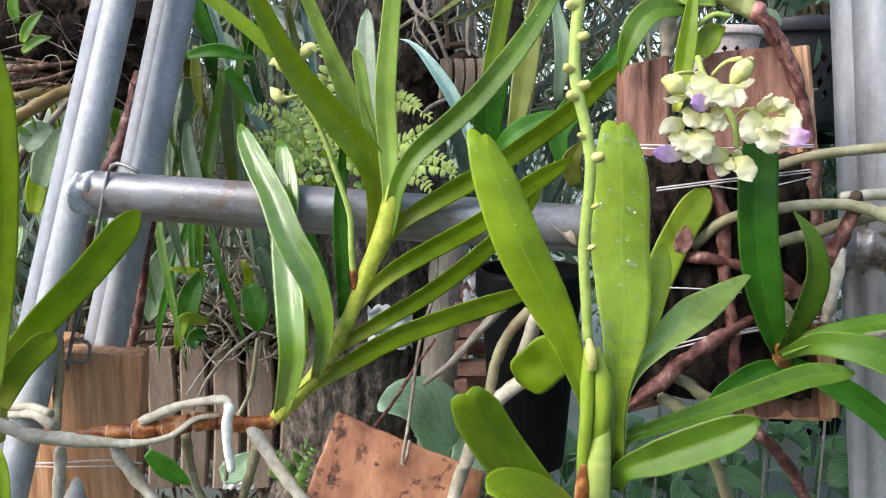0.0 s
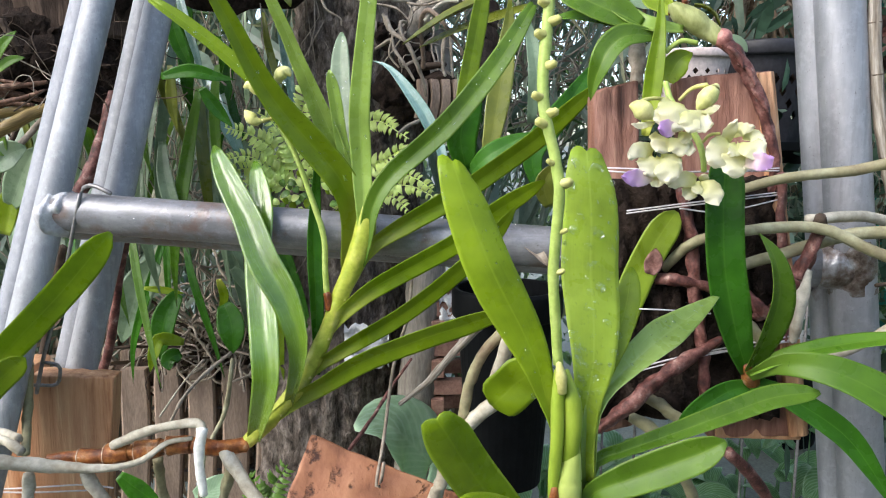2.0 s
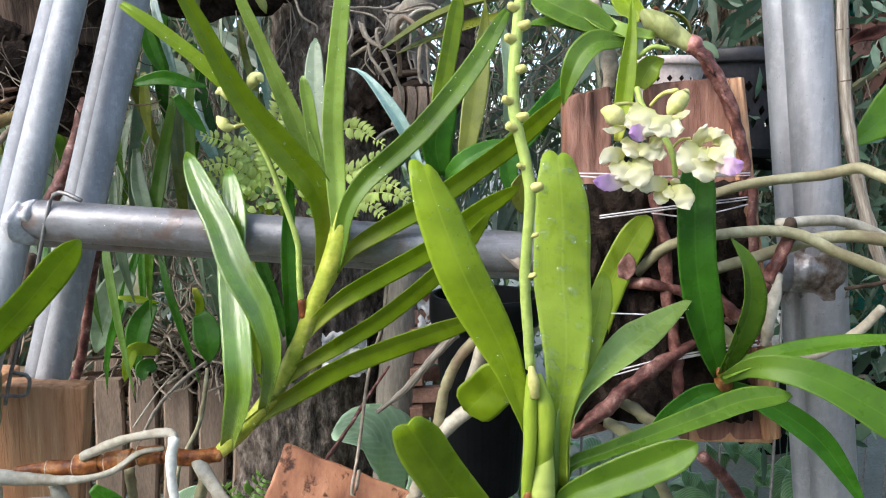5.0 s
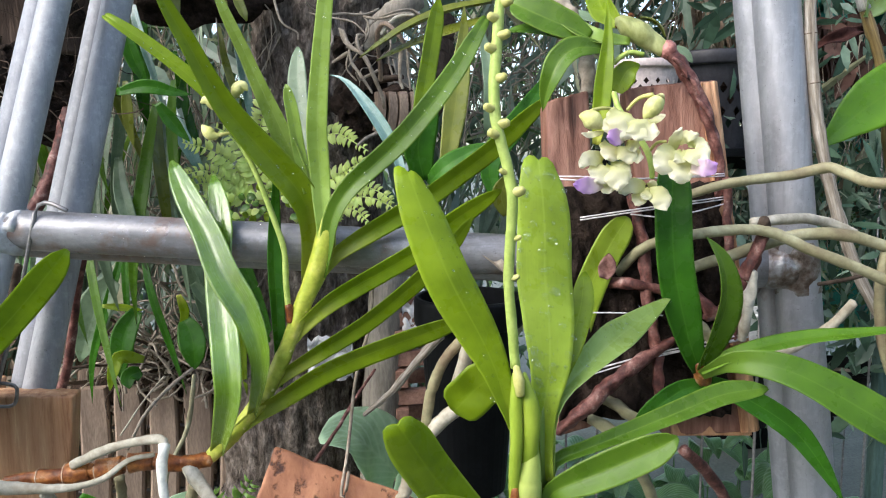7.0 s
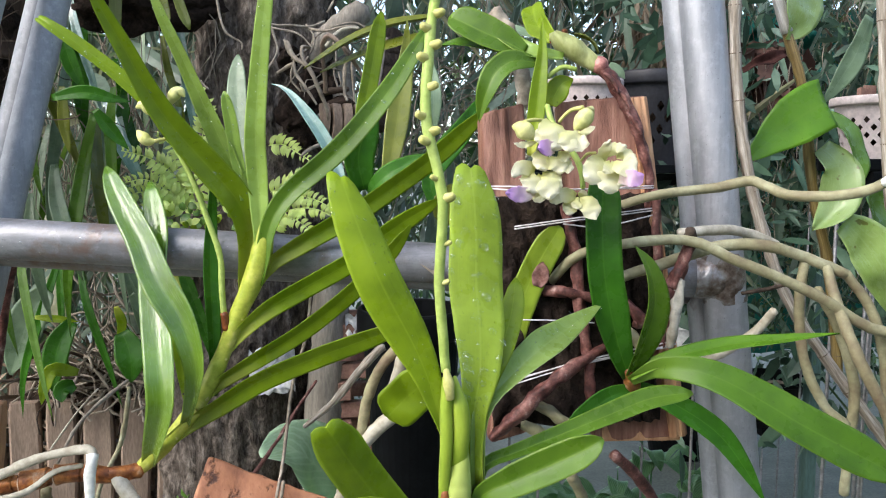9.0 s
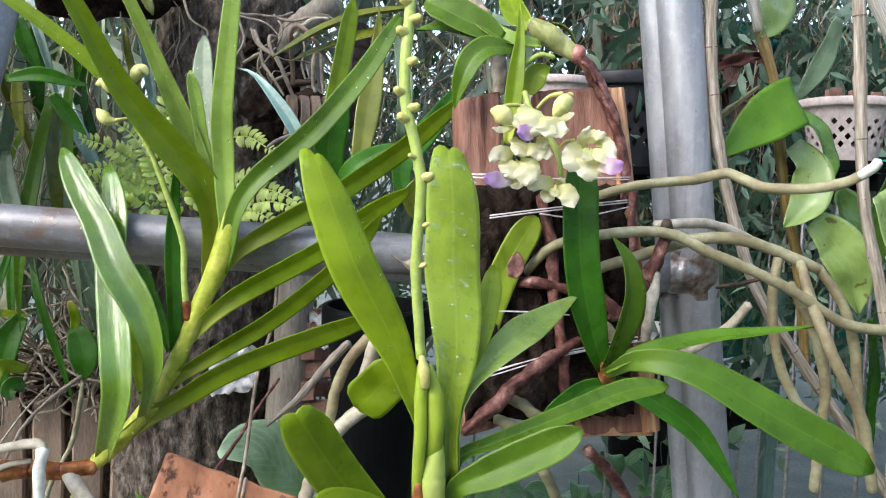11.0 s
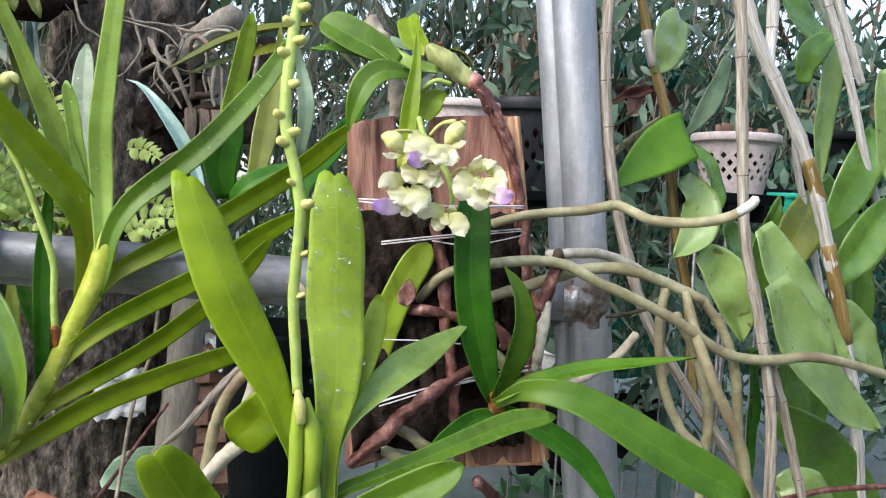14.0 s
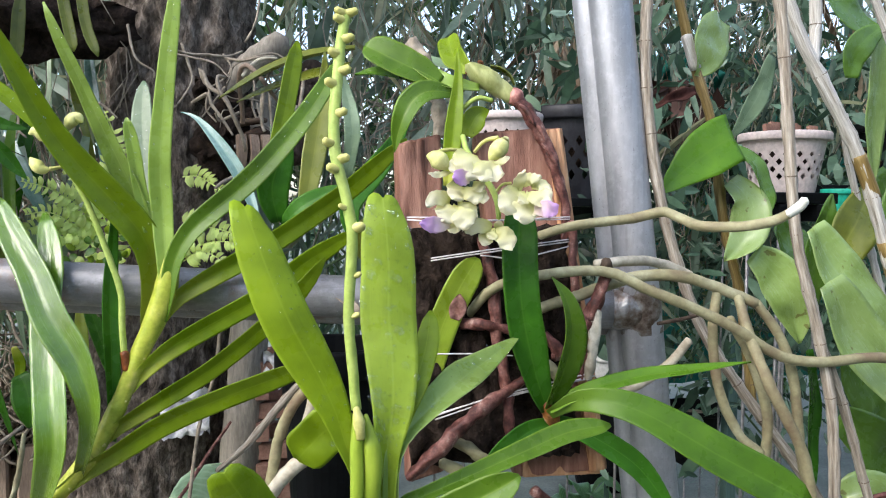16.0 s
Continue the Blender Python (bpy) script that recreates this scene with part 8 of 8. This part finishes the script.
sprout(pl, "dendro", [(-0.571, 1.0, 1.376), (-0.549, 1.0, 1.379), (-0.534, 1.0, 1.379)], 0.012, "vanda_dark")
sprout(pl, "dendro", [(-0.58, 1.05, 1.419), (-0.575, 1.05, 1.434), (-0.58, 1.05, 1.463)], 0.03, "olive_leaf", dict(tip="oval"))
sprout(pl, "dendro", [(-0.315, 0.95, 1.352), (-0.28, 0.95, 1.359), (-0.245, 0.95, 1.352), (-0.224, 0.95, 1.349)], 0.018, "vanda_dark")
sprout(pl, "dendro", [(-0.31, 0.98, 1.431), (-0.301, 0.98, 1.397), (-0.285, 0.98, 1.362)], 0.02, "vanda_dark")
sprout(pl, "dendro", [(-0.275, 0.98, 1.341), (-0.254, 0.98, 1.312), (-0.236, 0.98, 1.291)], 0.018, "vanda_dark")
sprout(pl, "dendro", [(-0.319, 1.0, 1.371), (-0.318, 1.0, 1.32), (-0.313, 1.0, 1.284)], 0.015, "olive_leaf")
# thin pale roots that hang everywhere in the shade
def hanging_threads(name, label, count, area, length, seed, mat="dry_root"):
    rng = random.Random(seed)
    bm = bmesh.new()
    for k in range(count):
        p = Vector([rng.uniform(u, v) for u, v in zip(*area)])
        ln = rng.uniform(*length)
        dx, dy = rng.uniform(-0.3, 0.3) * ln, rng.uniform(-0.15, 0.15) * ln
        w = rng.uniform(-0.15, 0.15) * ln
        tube([p, p + Vector((dx * 0.3 + w, dy, -ln * 0.35)), p + Vector((dx * 0.7 - w, dy, -ln * 0.7)), p + Vector((dx, dy, -ln))], rng.uniform(0.0005, 0.0014), 8, 4, 0, (), bm)
    return solid(name, bm, M[mat], (0, 0, 0), label, "roots", kind="stuff")


hanging_threads("hanging_root_threads", "thin pale roots hanging behind the frame", 260, ((-0.8, 1.2, 1.2), (-0.1, 1.6, 1.9)), (0.1, 0.4), 31)
hanging_threads("hanging_root_threads", "thin pale roots hanging behind the board", 320, ((0.1, 1.35, 1.35), (1.5, 2.0, 2.0)), (0.1, 0.4), 32)


def plastic_scrap(c, r, seed, label):
    """A crumpled thin sheet."""
    bm = bmesh.new()
    n = 12
    c = Vector(c)
    g = [[bm.verts.new(c + Vector((i / n - 0.5, 0.25 * noise.noise(Vector((i * 0.4 + seed, j * 0.6, 0))), j / n - 0.5 + 0.2 * noise.noise(Vector((i * 0.5, j * 0.5, seed)))) ) * r) for j in range(n + 1)] for i in range(n + 1)]
    for i in range(n):
        for j in range(n):
            bm.faces.new((g[i][j], g[i + 1][j], g[i + 1][j + 1], g[i][j + 1]))
    return solid("plastic_scrap", bm, M["white_plastic"], c, label, "plastic scrap", "plastic scraps")


plastic_scrap((-0.079, 1.22, 0.932), 0.075, 1.0, "crumpled whitish plastic caught behind the post")
plastic_scrap((0.073, 1.22, 0.996), 0.06, 5.0, "crumpled whitish plastic beside a black pot")
plastic_scrap((-0.327, 1.15, 0.702), 0.05, 8.0, "scrap of whitish plastic below the basket")


def shelf(x0, x1, y0, y1, z, label):
    """A dark plastic slat shelf on four legs."""
    o = thing("slat_shelf", ((x0 + x1) / 2, (y0 + y1) / 2, 0), label, "shelf", "plant shelves")
    n = max(3, int((y1 - y0) / 0.035))
    for k in range(n):
        y = y0 + (y1 - y0) * k / (n - 1)
        part("slat", box_between((x0, y, z - 0.014), (x1, y, z - 0.014), (x0, y, z), 0.018, 2, 0.0, 0.002), M["black_plastic"], o, smooth=False)
    for x in (x0 + 0.015, x1 - 0.03):
        part("bearer", box_between((x, y0, z - 0.036), (x + 0.016, y0, z - 0.036), (x, y0, z - 0.0145), y1 - y0, 2, 0.0, 0.002), M["black_plastic"], o, smooth=False)
        for y in (y0 + 0.01, y1 - 0.01):
            part("leg", tube([(x + 0.008, y, 0.0), (x + 0.008, y, z - 0.036)], 0.0025, 4, 8, cap=0.0), M["steel_wire"], o)


spot = (0.683, 0.8, 1.283)
shelf(spot[0] - 0.05, spot[0] + 0.05, 0.76, 0.84, spot[2], "dark slatted plant shelf among the canes")
shelf(0.34, 0.66, 1.14, 1.36, (0.593, 1.25, 1.279)[2], "dark slatted plant shelf behind the board")
low = (1.085, 1.6, 0.692)
net_pot(low, 0.072, 0.085, "black_plastic", "black plastic pot of dry roots on a low stand", holes=False, fill="dry_root")
shelf(low[0] - 0.09, low[0] + 0.09, low[1] - 0.08, low[1] + 0.08, low[2], "low dark slatted plant shelf behind the canes")
shelf(1.0, 1.5, 1.2, 1.42, (1.339, 1.3, 1.311)[2], "dark slatted plant shelf under a black pot")


solid("painted_post", box_between((1.074, 1.45, 1.06), (1.100, 1.45, 1.06), (1.077, 1.45, 0.0), 0.025, 8, 0.002, 0.002), M["post_green"], (1.087, 1.45, 0), "slim grey-green painted wooden post", "post")


def shade_net(x0, x1, y, z0, z1, seed, label):
    bm = bmesh.new()
    n = 30
    g = [[bm.verts.new((x0 + (x1 - x0) * i / n, y + 0.09 * noise.noise(Vector((i * 0.35 + seed, j * 0.12, 0))), z0 + (z1 - z0) * j / n)) for j in range(n + 1)] for i in range(n + 1)]
    for i in range(n):
        for j in range(n):
            bm.faces.new((g[i][j], g[i + 1][j], g[i + 1][j + 1], g[i][j + 1]))
    return solid("shade_net", bm, M["net"], (x0, y, z0), label, "net", "shade nets")


shade_net(1.6, 3.6, 2.7, 0.55, 1.9, 2.0, "teal shade net hung behind the shrubs")
shade_net(0.95, 1.25, 1.75, 1.5, 1.66, 6.0, "scrap of teal shade net among the leaves")
dl = thing("dead_leaf", (0.682, 1.0, 1.437), "dry red-brown leaf caught among the canes", "leaf")
part("blade", strap_leaf([(0.604, 0.98, 1.413), (0.625, 0.97, 1.421), (0.653, 0.97, 1.431), (0.693, 0.98, 1.44)], 0.02, face=(0.3, -0.8, 0.5), tip="oval", fold=0.6, n=16, ripple=0.7), M["dead_leaf"], dl)
dry_tangle("dry_roots", (-0.465, 0.96, 1.372), (0.10, 0.03, 0.05), 60, "dark dry roots over the fern fibre mount", 41, "twig", (0.0003, 0.0011))
dry_tangle("dry_roots", (-0.478, 0.94, 1.343), (0.09, 0.03, 0.03), 12, "tan dry roots over the fern fibre mount", 42, "dry_root", (0.0004, 0.0012))

dry = thing("dry_leaf", (0.109, 0.662, 1.168), "curled dry brown leaf lying on the crossbar", "leaf")
part("blade", strap_leaf([(0.097, 0.662, 1.179), (0.105, 0.655, 1.175), (0.114, 0.65, 1.167), (0.122, 0.65, 1.16)], 0.012, face=(0.3, -1, 0.6), tip="point", fold=0.9, n=12, ripple=0.2), M["dry_root"], dry)
ot = thing("hanging_roots", (-0.274, 0.92, 0.96), "long pale root and green cane in front of the basket", "roots")
part("root", tube([(-0.248, 0.98, 0.99), (-0.262, 0.95, 0.982), (-0.279, 0.92, 0.968), (-0.291, 0.89, 0.951), (-0.302, 0.87, 0.923)], [0.0022, 0.0024, 0.002, 0.0018], 40, 10, 0.5), M["dry_root"], ot)
part("root", tube([(-0.291, 1.0, 0.975), (-0.307, 0.96, 0.955), (-0.33, 0.93, 0.919)], 0.0012, 24, 8, 0.3), M["root_pale"], ot)
part("cane", tube([(-0.244, 0.97, 0.984), (-0.247, 0.96, 0.947), (-0.254, 0.95, 0.911), (-0.277, 0.94, 0.861), (-0.286, 0.94, 0.796)], [0.0026, 0.0034, 0.0026, 0.0032, 0.0026], 40, 12, 0.3), M["root"], ot, "grey-green jointed cane")

mm = thing("moss_mount", (-0.206, 1.25, 1.555), "dark shaggy moss mount hung against the trunk", "mount")
bm = blob((-0.267, 1.25, 1.533), 0.075, (1.6, 0.5, 0.72), 0.5, 4)
for v in bm.verts:
    v.co += Vector((noise.noise(v.co * 50), noise.noise(v.co * 50 + Vector((9, 0, 0))), noise.noise(v.co * 50 + Vector((0, 9, 0))))) * 0.014
part("moss", bm, M["fibre"], mm)
for pts, w in (([(-0.235, 1.16, 1.584), (-0.228, 1.147, 1.542), (-0.219, 1.133, 1.505), (-0.211, 1.12, 1.473)], 0.016), ([(-0.21, 1.16, 1.594), (-0.205, 1.147, 1.552), (-0.196, 1.133, 1.507), (-0.18, 1.12, 1.468)], 0.015), ([(-0.295, 1.2, 1.575), (-0.295, 1.183, 1.531), (-0.294, 1.167, 1.488), (-0.292, 1.15, 1.461)], 0.018)):
    part("leaf", strap_leaf(pts, w, face=(0.3, -1, 0.1), tip="round", fold=0.3, n=12), M["olive_leaf"], mm, "drooping olive leaf")
part("hanging_wire", tube([Vector((-0.21, 1.25, 1.571)), Vector((-0.21, 1.25, 1.571)) + Vector((0.01, 0.1, 0.9))], 0.0012, 6, 6), M["steel_wire"], mm)
